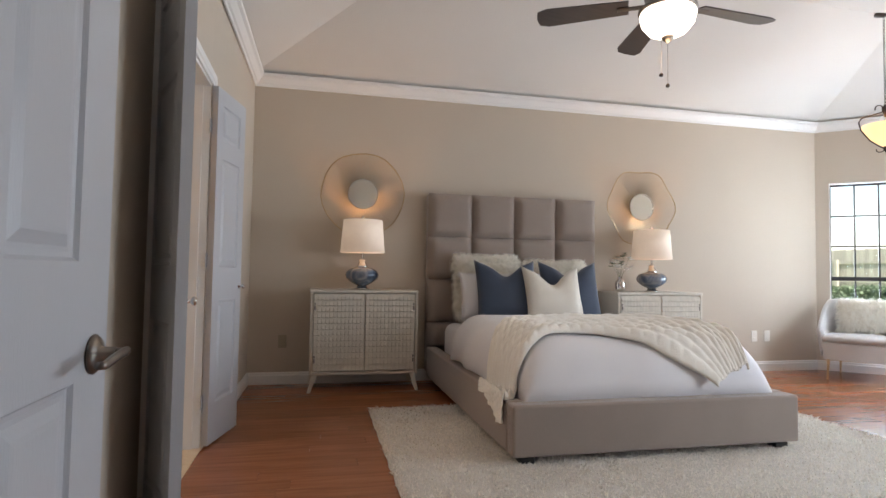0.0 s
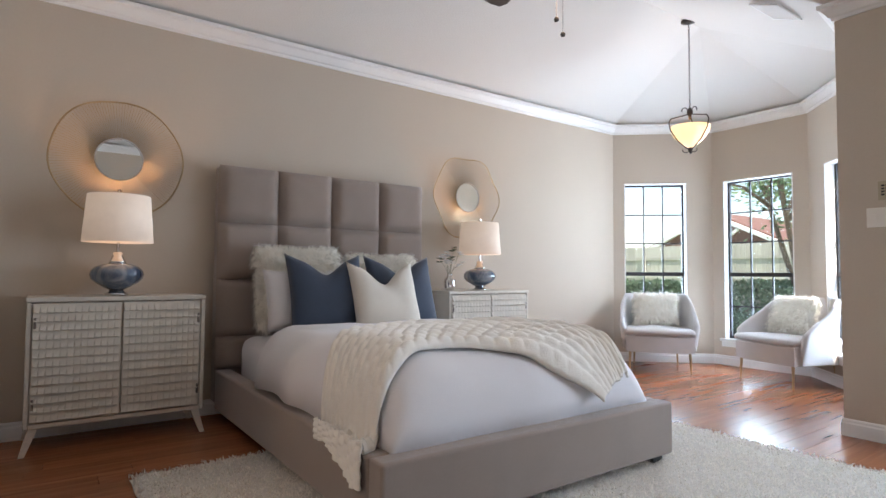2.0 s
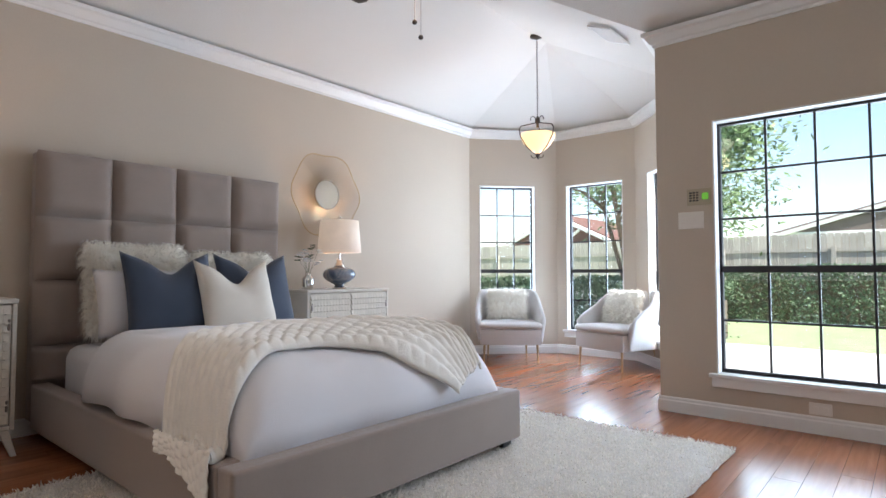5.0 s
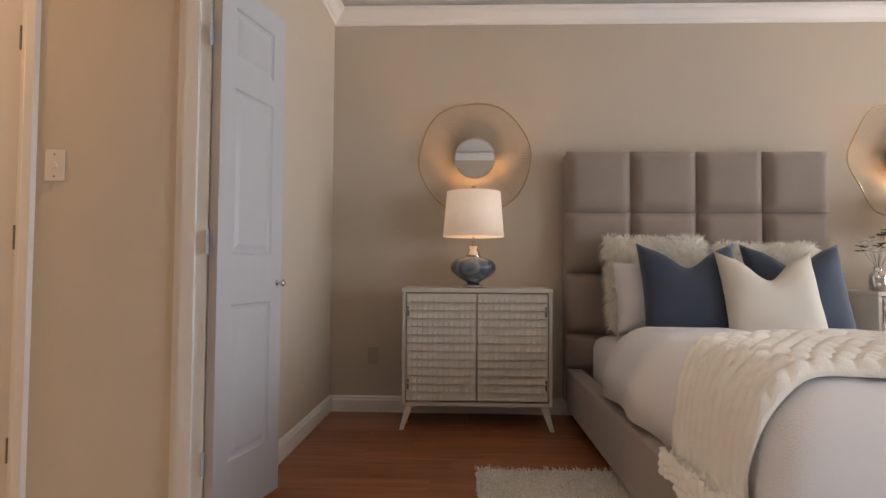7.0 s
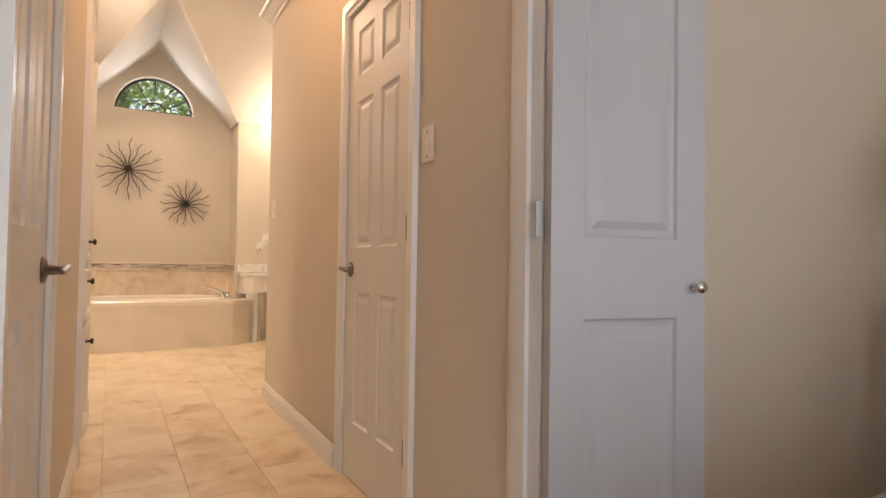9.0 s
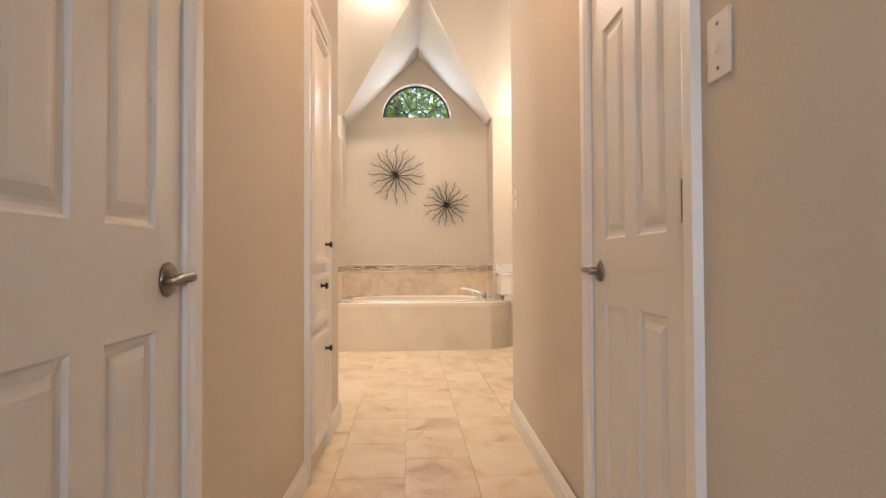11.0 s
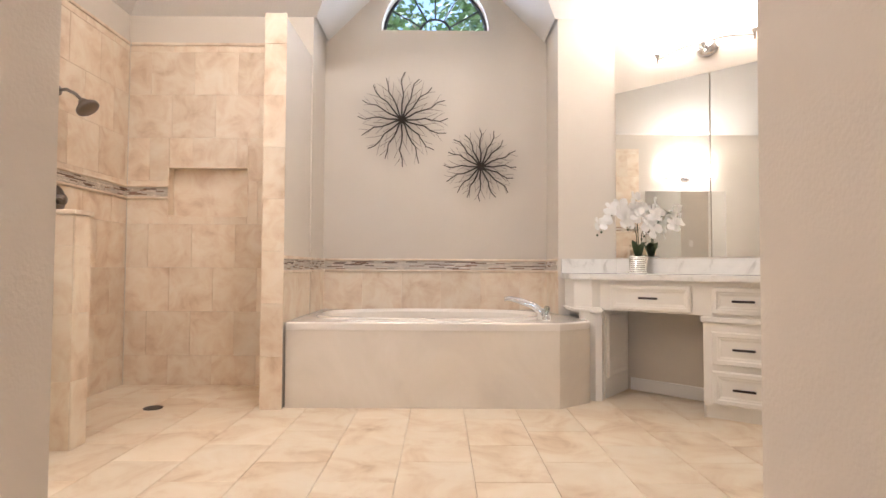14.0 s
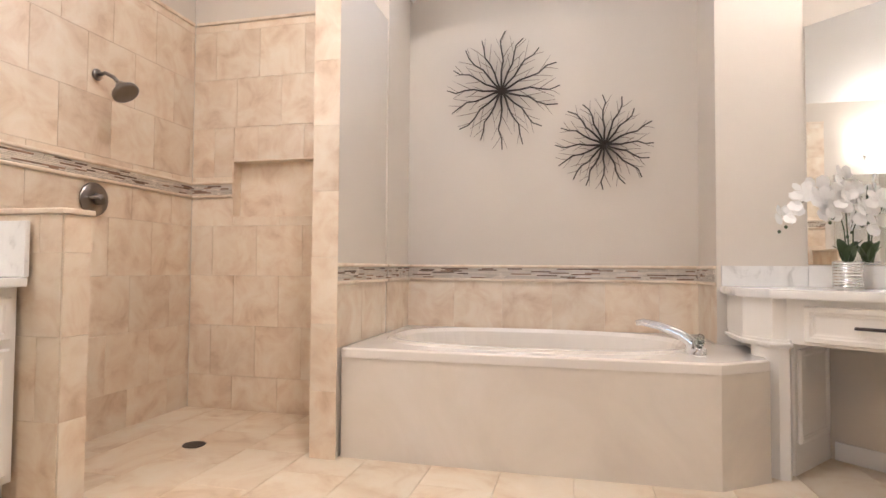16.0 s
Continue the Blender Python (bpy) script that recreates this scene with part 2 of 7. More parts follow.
M["petal"] = mat("white_petals", (0.84, 0.82, 0.78), 0.6, vary=0.03, sheen=0.1)
M["stem"] = mat("plant_green", (0.06, 0.09, 0.035), 0.5, vary=0.1, scale=20)
M["plate"] = mat("switch_plate", (0.78, 0.74, 0.68), 0.35, vary=0.01)
M["tan"] = mat("tan_plate", (0.42, 0.36, 0.26), 0.4, vary=0.02)
M["black"] = mat("black_plastic", (0.02, 0.02, 0.02), 0.45, vary=0.05)
M["bulb"] = mat("frosted_bowl", (0.9, 0.88, 0.84), 0.5, vary=0.02, emit=(1.0, 0.93, 0.84), strength=1.6)
M["amber"] = mat("amber_bowl", (0.85, 0.68, 0.40), 0.45, vary=0.1, scale=8, emit=(1.0, 0.72, 0.36), strength=0.55)
M["lampbulb"] = mat("glowing_bulb", (1, 1, 1), 0.5, vary=0, rvary=0, emit=(1.0, 0.88, 0.72), strength=9.0)
M["bladew"] = mat("fan_blade_wood", (0.09, 0.075, 0.07), 0.35, vary=0.15, scale=6, stretch=(1, 8, 1))
M["chairf"] = mat("grey_velvet", (0.56, 0.53, 0.52), 0.8, vary=0.04, scale=6, bump=0.2, bscale=300, sheen=0.7)
M["brick"] = mat("brick", (0.30, 0.17, 0.12), 0.85, vary=0.15, scale=5)
M["roof"] = mat("roof_shingles", (0.20, 0.16, 0.15), 0.9, vary=0.15, scale=5)
M["redroof"] = mat("red_brown_roof", (0.17, 0.085, 0.07), 0.9, vary=0.15, scale=5)
M["green"] = mat("green_display", (0.02, 0.1, 0.02), 0.4, vary=0, emit=(0.3, 1.0, 0.1), strength=0.15)


def translucent(name, color, share):
    """Fine fibres: half of the light passes through them."""
    m = bpy.data.materials.new(name)
    m.use_nodes = True
    n, l = m.node_tree.nodes, m.node_tree.links
    n.remove(n["Principled BSDF"])
    d, t, x = n.new("ShaderNodeBsdfDiffuse"), n.new("ShaderNodeBsdfTranslucent"), n.new("ShaderNodeMixShader")
    g, k, c = n.new("ShaderNodeNewGeometry"), n.new("ShaderNodeMath"), n.new("ShaderNodeVectorMath")
    k.operation, c.operation = "MULTIPLY_ADD", "SCALE"
    l.new(g.outputs["Random Per Island"], k.inputs[0]); k.inputs[1].default_value, k.inputs[2].default_value = 0.14, 0.88
    c.inputs[0].default_value = color
    l.new(k.outputs[0], c.inputs["Scale"])
    l.new(c.outputs[0], d.inputs[0]); l.new(c.outputs[0], t.inputs[0])
    x.inputs[0].default_value = share
    l.new(d.outputs[0], x.inputs[1]); l.new(t.outputs[0], x.inputs[2]); l.new(x.outputs[0], n["Material Output"].inputs[0])
    return m


M["fur"] = translucent("ivory_faux_fur", (1.0, 0.97, 0.90), 0.3)
M["shag"] = translucent("ivory_shag_fibre", (0.90, 0.85, 0.77), 0.3)


# ---- building helpers ----
def part(name, bm, material, parent=None, label="", smooth=False):
    me = bpy.data.meshes.new(name)
    bmesh.ops.recalc_face_normals(bm, faces=bm.faces)
    bm.to_mesh(me)
    bm.free()
    if smooth:
        me.polygons.foreach_set("use_smooth", [True] * len(me.polygons))
    me.materials.append(M[material])
    ob = new(name, me)
    if parent:
        ob.parent = parent
    if label:
        ob["label"] = label
    return ob


def thing(name, at, label, category, group="", turn=0.0):
    ob = new(name)
    ob.location = at
    ob.rotation_euler = (0, 0, radians(turn))
    ob.empty_display_size = 0.1
    return tagged(ob, label, category, group)


def box(bm, x0, x1, y0, y1, z0, z1, bevel=0.0, seg=2, m=None):
    x0, x1, y0, y1, z0, z1 = min(x0, x1), max(x0, x1), min(y0, y1), max(y0, y1), min(z0, z1), max(z0, z1)
    v = [bm.verts.new(p) for p in itertools.product((x0, x1), (y0, y1), (z0, z1))]
    fs = [bm.faces.new([v[i] for i in f]) for f in ((0, 1, 3, 2), (4, 6, 7, 5), (0, 4, 5, 1), (2, 3, 7, 6), (0, 2, 6, 4), (1, 5, 7, 3))]
    if bevel:
        es = list({e for f in fs for e in f.edges})
        r = bmesh.ops.bevel(bm, geom=es, offset=min(bevel, 0.49 * min(x1 - x0, y1 - y0, z1 - z0)), segments=seg, affect="EDGES", profile=0.5)
        v = list({w for f in r["faces"] for w in f.verts} | {w for w in v if w.is_valid})
    if m is not None:
        bmesh.ops.transform(bm, matrix=m, verts=v)
    return v


def boxes(*rows, bevel=0.0, seg=2):
    bm = bmesh.new()
    for r in rows:
        box(bm, *r, bevel=bevel, seg=seg)
    return bm


def lathe(profile, seg=24, at=(0, 0, 0), bm=None, m=None):
    """A turned shape from rows of radius and height."""
    bm = bm or bmesh.new()
    rings, made = [], []
    for r, z in profile:
        ring = [bm.verts.new((at[0] + r * math.cos(2 * math.pi * i / seg), at[1] + r * math.sin(2 * math.pi * i / seg), at[2] + z)) for i in range(seg)]
        rings.append(ring)
        made += ring
    for a, b in zip(rings, rings[1:]):
        for i in range(seg):
            bm.faces.new((a[i], a[(i + 1) % seg], b[(i + 1) % seg], b[i]))
    for ring, (r, _) in ((rings[0], profile[0]), (rings[-1], profile[-1])):
        if r > 1e-4:
            bm.faces.new(ring)
    bmesh.ops.remove_doubles(bm, verts=made, dist=1e-5)
    if m is not None:
        bmesh.ops.transform(bm, matrix=m, verts=[v for v in made if v.is_valid])
    return bm


def tube(points, r0, r1=None, seg=6, bm=None):
    """A round bar along points, tapering from r0 to r1."""
    bm = bm or bmesh.new()
    r1 = r0 if r1 is None else r1
    pts = [Vector(p) for p in points]
    rings = []
    side = None
    for i, p in enumerate(pts):
        d = (pts[min(i + 1, len(pts) - 1)] - pts[max(i - 1, 0)]).normalized()
        if side is None:
            side = d.orthogonal().normalized()
        side = (side - d * side.dot(d)).normalized()
        up = d.cross(side)
        r = r0 + (r1 - r0) * i / max(1, len(pts) - 1)
        rings.append([bm.verts.new(p + r * (math.cos(a) * side + math.sin(a) * up)) for a in (2 * math.pi * k / seg for k in range(seg))])
    for a, b in zip(rings, rings[1:]):
        for i in range(seg):
            bm.faces.new((a[i], a[(i + 1) % seg], b[(i + 1) % seg], b[i]))
    bm.faces.new(rings[0])
    bm.faces.new(rings[-1])
    return bm


def along(a, b):
    """The frame of a wall from a to b: x along it, y to its left, at a."""
    d = Vector((b[0] - a[0], b[1] - a[1], 0))
    return Matrix.Translation((a[0], a[1], 0)) @ Matrix.Rotation(math.atan2(d.y, d.x), 4, "Z"), d.length


def wall(name, a, b, z1, thick, material="wall", holes=(), z0=0.0, ext=(0.0, 0.0)):
    """A wall whose room face runs from a to b; it is thick to the right of that line. Holes: start, end, bottom, top."""
    m, length = along(a, b)
    bm = bmesh.new()
    at = -ext[0]
    for s0, s1, h0, h1 in sorted(holes):
        if s0 > at:
            box(bm, at, s0, -thick, 0, z0, z1)
        if h0 > z0:
            box(bm, s0, s1, -thick, 0, z0, h0)
        if h1 < z1:
            box(bm, s0, s1, -thick, 0, h1, z1)
        at = s1
    box(bm, at, length + ext[1], -thick, 0, z0, z1)
    ob = part(name, bm, material)
    ob.matrix_world = m
    return tagged(ob, kind="structure")


def moulding(name, runs, profile, material="white", kind="structure"):
    """A profile of (out from the wall, height) swept along each polyline, whose room side is to the left."""
    bm = bmesh.new()
    for pts in runs:
        pts = [Vector((*p, 0)) for p in pts]
        rings = []
        for i, p in enumerate(pts):
            d0 = (p - pts[i - 1]).normalized() if i else (pts[1] - p).normalized()
            d1 = (pts[i + 1] - p).normalized() if i < len(pts) - 1 else d0
            n0, n1 = Vector((-d0.y, d0.x, 0)), Vector((-d1.y, d1.x, 0))
            n = (n0 + n1).normalized()
            n = n / max(0.3, n.dot(n0))
            rings.append([bm.verts.new(p + n * o + Vector((0, 0, z))) for o, z in profile])
        for a, b in zip(rings, rings[1:]):
            for i in range(len(profile)):
                j = (i + 1) % len(profile)
                bm.faces.new((a[i], a[j], b[j], b[i]))
        bm.faces.new(rings[0])
        bm.faces.new(rings[-1])
    return tagged(part(name, bm, material), kind=kind)


BASE = [(0, 0), (0.016, 0), (0.016, 0.075), (0.011, 0.085), (0.011, 0.095), (0.006, 0.105), (0.0, 0.105)]
CROWN = [(0, 0), (0.012, 0), (0.016, 0.018), (0.03, 0.025), (0.06, 0.065), (0.08, 0.075), (0.082, 0.10), (0, 0.10)]


def sheet(name, faces, material, thick=0.08, kind="structure"):
    bm = bmesh.new()
    cache = {}
    for f in faces:
        for p in f:
            if p not in cache:
                cache[p] = bm.verts.new(p)
        bm.faces.new([cache[p] for p in f])
    bmesh.ops.triangulate(bm, faces=[f for f in bm.faces if len(f.verts) > 4])
    bm.normal_update()
    for f in bm.faces:
        if f.normal.z > 0:
            f.normal_flip()
    top = {v: bm.verts.new(v.co + Vector((0, 0, thick))) for v in list(bm.verts)}
    for f in list(bm.faces):
        bm.faces.new([top[v] for v in reversed(f.verts)])
    return tagged(part(name, bm, material), kind=kind)


# ---- plan ----
XW, XE, YN, YS, ZC = 0.46, 5.15, 5.65, 0.84, 2.71
C1, C2, C3, C4 = (6.43, 5.65), (7.25, 4.92), (7.25, 3.93), (6.38, 3.12)
HN, HS, XB = 3.905, 2.87, -2.50
HNE, HSE = 3.965, 2.925
DS, DN = 2.825, 3.905
BW, BS, BN, ZB = -5.60, 1.28, 5.72, 2.60
TH = 0.15
WZ = (0.285, 2.04)

wall("wall_north", C1, (XW + 0.03, YN), 2.9, TH, ext=(0.1, 0.2))
wall("wall_west_north", (XW + 0.03, YN), (XW - 0.01, DN), 2.9, 0.12)
wall("wall_west_lintel", (XW - 0.01, DN), (XW - 0.01, DS), 3.0, 0.12, z0=2.045)
wall("wall_west_south", (XW - 0.01, DS), (XW, YS), 2.9, 0.12, ext=(0, 0.1))
wall("wall_south", (XW, YS), (XE, YS), 2.9, 0.12, holes=[(0.225, 1.045, 0, 2.05)], ext=(0.12, 0.15))
EW0, EW1 = 1.145, 2.575
WZ4 = (0.295, 2.01)
wall("wall_east", (XE, YS), (XE, 2.95), 2.9, TH, holes=[(EW0 - YS, EW1 - YS, *WZ4)])
wall("wall_bay_south", (XE, 2.95), C4, 2.9, TH, ext=(-0.15, 0.06))
wall("wall_bay_3", C4, C3, 2.9, TH, holes=[(0.17, 0.86, *WZ)], ext=(0, 0.06))
wall("wall_bay_2", C3, C2, 2.9, TH, holes=[(0.145, 0.865, *WZ)], ext=(0.0, 0.0))
wall("wall_bay_1", C2, C1, 2.9, TH, holes=[(0.28, 0.975, *WZ)], ext=(0.06, 0.0))

A1, A2, A3, A4 = (XW, YN, ZC), (2.15, 3.9, 3.4), (3.4, 3.9, 3.4), (3.775, 4.275, 3.25)
APEX, SE, SW = (5.9, 4.275, 3.25), (3.4, 2.67, 3.4), (2.15, 2.67, 3.4)
z3 = lambda p: (*p, ZC)
PIER = (XE, 2.95, ZC)
sheet("ceiling_bedroom", [
    (A1, A2, A3, A4, APEX, z3(C1)), (PIER, A4, A3, SE, (XE, YS, ZC)), (PIER, z3(C4), APEX, A4),
    (z3(C1), APEX, z3(C2)), (z3(C2), APEX, z3(C3)), (z3(C3), APEX, z3(C4)),
    ((XW, YS, ZC), (XE, YS, ZC), SE, SW), ((XW, YS, ZC), SW, A2, A1), (A2, A3, SE, SW)], "ceil")

# hall and bath walls
wall("wall_hall_north", (XW - 0.13, HN), (XB, HNE), 3.0, 0.12, "bathwall", holes=[(0.61, 1.25, 0, 2.04)], ext=(0.0, 0.0))
wall("wall_hall_south", (XB, HSE), (XW - 0.13, HS), 3.0, 0.12, "bathwall", holes=[(0.44, 0.90, 0.06, 2.06), (2.16, 2.80, 0, 2.04)])
wall("wall_bath_east_north", (XB, HNE + 0.10), (XB, BN), 3.7, 0.12, "bathwall")
wall("wall_bath_east_south", (XB, BS), (XB, HSE - 0.10), 3.7, 0.12, "bathwall", holes=[(0.24, 1.00, 0, 2.04)])
wall("wall_closet", (-1.4, 2.68), (-1.4, 1.2), 2.5, 0.1, "bathwall").data.name = "closet"
wall("wall_closet_side", (-1.4, 2.68), (XB + 0.13, 2.68), 2.5, 0.1, "bathwall")
wall("wall_closet_far", (XB + 0.13, 1.3), (-1.4, 1.3), 2.5, 0.1, "bathwall")
sheet("ceiling_closet", [((XB, 1.2, 2.45), (-1.3, 1.2, 2.45), (-1.3, 2.8, 2.45), (XB, 2.8, 2.45))], "ceil")
wall("wall_bath_north", (XB, BN), (-4.6, BN), 3.3, TH, "bathwall", ext=(0.2, 0.1))
wall("wall_bath_diagonal", (-4.6, BN), (BW, BN - 1.0), 3.3, TH, "bathwall", ext=(0.1, 0.1))
wall("wall_bath_west_north", (BW, BN - 1.0), (BW, 4.32), 2.75, 0.46, "bathwall")
wall("wall_alcove_west", (-6.02, 4.40), (-6.02, 2.5), 3.6, TH, "bathwall", holes=[(0.54, 1.38, 2.69, 3.11)])
wall("wall_bath_west_alcove_side", (BW, 2.58), (BW, 2.45), 2.75, 0.46, "bathwall")
wall("wall_shower_west", (BW, 2.45), (BW, BS), 2.9, TH, "bathwall", holes=[(2.45 - BS - 0.865, 2.45 - BS - 0.285, 1.168, 1.527)], ext=(0, 0.15))
wall("wall_bath_south", (BW, BS), (XB, BS), 2.9, TH, "bathwall", ext=(0.1, 0.2))
bx = lambda x, y, z: (x, y, z)
R0, R1, DV = (-4.10, 2.78, 3.50), (-4.10, 4.22, 3.50), (-4.183, 3.45, 3.45)
sheet("ceiling_bath", [
    ((BW, BS, ZB), (BW, 2.6, ZB), DV, (BW, 4.30, ZB), (BW, BN, ZB), R1, R0),
    ((BW, BN, ZB), R1, (XB, 4.22, 3.5), (XB, BN, ZB)), ((BW, BS, ZB), (XB, BS, ZB), (XB, 2.78, 3.5), R0),
    (R0, R1, (XB, 4.22, 3.5), (XB, 2.78, 3.5)),
    ((BW, 2.6, ZB), DV, (-6.02, 3.45, 3.45), (-6.02, 2.6, ZB)), ((BW, 4.30, ZB), DV, (-6.02, 3.45, 3.45), (-6.02, 4.30, ZB))], "ceil")
wall("wall_bath_east_header", (XB, HSE - 0.10), (XB, HNE + 0.10), 3.7, 0.12, "bathwall", z0=2.95)
sheet("ceiling_hall", [((XB + 0.01, HS - 0.05, 2.95), (XW - 0.12, HS - 0.05, 2.95), (XW - 0.12, HN + 0.05, 2.95), (XB + 0.01, HN + 0.05, 2.95))], "ceil")

# floors under the loose pieces, and the room behind the entry
tagged(part("floor_bedroom", boxes((XW - 0.02, 7.4, YS - 0.13, 5.7, -0.12, -0.012)), "grout"), kind="structure")
tagged(part("floor_bath", boxes((-6.1, XW - 0.02, 1.1, 5.8, -0.12, -0.010)), "grout"), kind="structure")
tagged(part("floor_entry", boxes((-0.6, 3.0, -1.4, YS - 0.13, -0.12, 0.0)), "trav"), kind="structure")
wall("wall_entry_back", (2.4, -1.2), (-0.4, -1.2), 2.7, 0.1, ext=(0.1, 0.1))
wall("wall_entry_west", (-0.4, 0.8), (-0.4, -1.2), 2.7, 0.1)
wall("wall_entry_east", (2.4, -1.2), (2.4, 0.8), 2.7, 0.1)
sheet("ceiling_entry", [((-0.5, -1.3, 2.6), (2.5, -1.3, 2.6), (2.5, 0.8, 2.6), (-0.5, 0.8, 2.6))], "ceil")

moulding("crown_bedroom", [[(XW, DS), (XW, YS), (XE, YS), (XE, 2.95), C4, C3, C2, C1, (XW + 0.03, YN), (XW, DN), (XW, DS)]], [(o, 2.61 + z) for o, z in CROWN])
moulding("crown_hall", [[(XW - 0.13, HN), (XB, HNE), (XB, BN)], [(XB, BS), (XB, HSE), (XW - 0.13, HS)]], [(o, 2.575 + z) for o, z in CROWN])
moulding("baseboard_bedroom", [[(XW, DS - 0.08), (XW, YS), (0.61, YS)], [(1.58, YS), (XE, YS), (XE, 2.95), C4, C3, C2, C1, (XW + 0.03, YN), (XW, DN + 0.075)]], BASE)
moulding("baseboard_hall", [[(XW - 0.13, HN), (-0.21, HN + 0.0114)], [(-0.99, HN + 0.0184), (XB, HNE), (XB, BN), (-4.6, BN), (-5.05, 5.27)], [(XB, 2.36), (XB, HSE), (-2.13, HSE - 0.0068)], [(-1.53, HS + 0.0362), (-0.41, HS + 0.0144)]], BASE)


# ---- windows and doors ----
def window(name, a, b, s0, s1, z0, z1, cols, top_rows, low_rows, rail, label):
    """A steel-sash window in the wall from a to b: frame, bars, panes, sill and apron."""
    m, _ = along(a, b)
    ob = tagged(new(name), label, "window", "", "structure")
    ob.matrix_world = m
    d0, d1, t = -0.125, -0.085, 0.028
    part("window_frame", boxes((s0, s0 + t, d0, d1, z0, z1), (s1 - t, s1, d0, d1, z0, z1), (s0 + t, s1 - t, d0, d1, z1 - t, z1), (s0 + t, s1 - t, d0, d1, z0, z0 + t), bevel=0.003, seg=1), "winframe", ob)
    part("sash_rail", boxes((s0 + t, s1 - t, d0 + 0.002, d1 + 0.008, rail - 0.022, rail + 0.022), bevel=0.003, seg=1), "winframe", ob)
    w = (s1 - s0 - 2 * t) / cols
    bars = [(s0 + t + w * i - 0.007, s0 + t + w * i + 0.007, d0 + 0.012, d1 - 0.008, lo, hi) for i in range(1, cols) for lo, hi in ((z0 + t, rail - 0.022), (rail + 0.022, z1 - t))]
    for lo, hi, n in ((z0 + t, rail - 0.022, low_rows), (rail + 0.022, z1 - t, top_rows)):
        bars += [(s0 + t, s1 - t, d0 + 0.014, d1 - 0.010, lo + (hi - lo) * i / n - 0.007, lo + (hi - lo) * i / n + 0.007) for i in range(1, n)]
    part("glazing_bars", boxes(*bars), "winframe", ob)
    for lo, hi in ((z0 + t, rail - 0.022), (rail + 0.022, z1 - t)):
        p = part("pane", boxes((s0 + t, s1 - t, d0 + 0.018, d0 + 0.022, lo, hi)), "glass", ob, "clear window glass")
        p.visible_shadow = False
    part("window_sill", boxes((s0 - 0.045, s1 + 0.045, -0.084, 0.035, z0 - 0.022, z0 + 0.004), bevel=0.005), "white", ob)
    part("apron", boxes((s0 - 0.03, s1 + 0.03, 0.001, 0.017, z0 - 0.085, z0 - 0.024), bevel=0.004), "white", ob)
    part("jamb_lining", boxes((s0, s0 + 0.012, -0.084, 0.004, z0 + 0.005, z1), (s1 - 0.012, s1, -0.084, 0.004, z0 + 0.005, z1), (s0 + 0.012, s1 - 0.012, -0.084, 0.004, z1 - 0.012, z1), bevel=0.003, seg=1), "white", ob)
    return ob


SASH = "dark bronze multi-pane sash window with a white painted sill and jambs"
window("window_1", C2, C1, 0.28, 0.975, *WZ, 3, 3, 2, 0.995, SASH)
window("window_2", C3, C2, 0.145, 0.865, *WZ, 3, 3, 2, 0.995, SASH)
window("window_3", C4, C3, 0.17, 0.86, *WZ, 3, 3, 2, 0.995, SASH)
window("window_4", (XE, YS), (XE, 2.95), EW0 - YS, EW1 - YS, *WZ4, 5, 3, 2, 0.995, "wide dark bronze multi-pane picture window looking onto the lawn")


def casing(name, a, b, s0, s1, top, side=0.0, w=0.065, t=0.018, mat_="white"):
    """Moulded door casing round an opening on the wall face from a to b."""
    m, _ = along(a, b)
    bm = bmesh.new()
    prof = [(0, 0), (t * 0.5, 0), (t * 0.6, w * 0.2), (t * 0.95, w * 0.35), (t, w * 0.9), (0, w)]
    path = [Vector((s0, 0, 0)), Vector((s0, 0, top)), Vector((s1, 0, top)), Vector((s1, 0, 0))]
    outs = [Vector((-1, 0, 0)), Vector((-1, 0, 1)), Vector((1, 0, 1)), Vector((1, 0, 0))]
    rings = [[bm.verts.new(p + o * v + Vector((0, side + u, 0))) for u, v in prof] for p, o in zip(path, outs)]
    for r, s in zip(rings, rings[1:]):
        for i in range(len(prof)):
            j = (i + 1) % len(prof)
            bm.faces.new((r[i], r[j], s[j], s[i]))
    bm.faces.new(rings[0]); bm.faces.new(rings[-1])
    ob = part(name, bm, mat_)
    ob.matrix_world = m
    return tagged(ob, kind="structure")


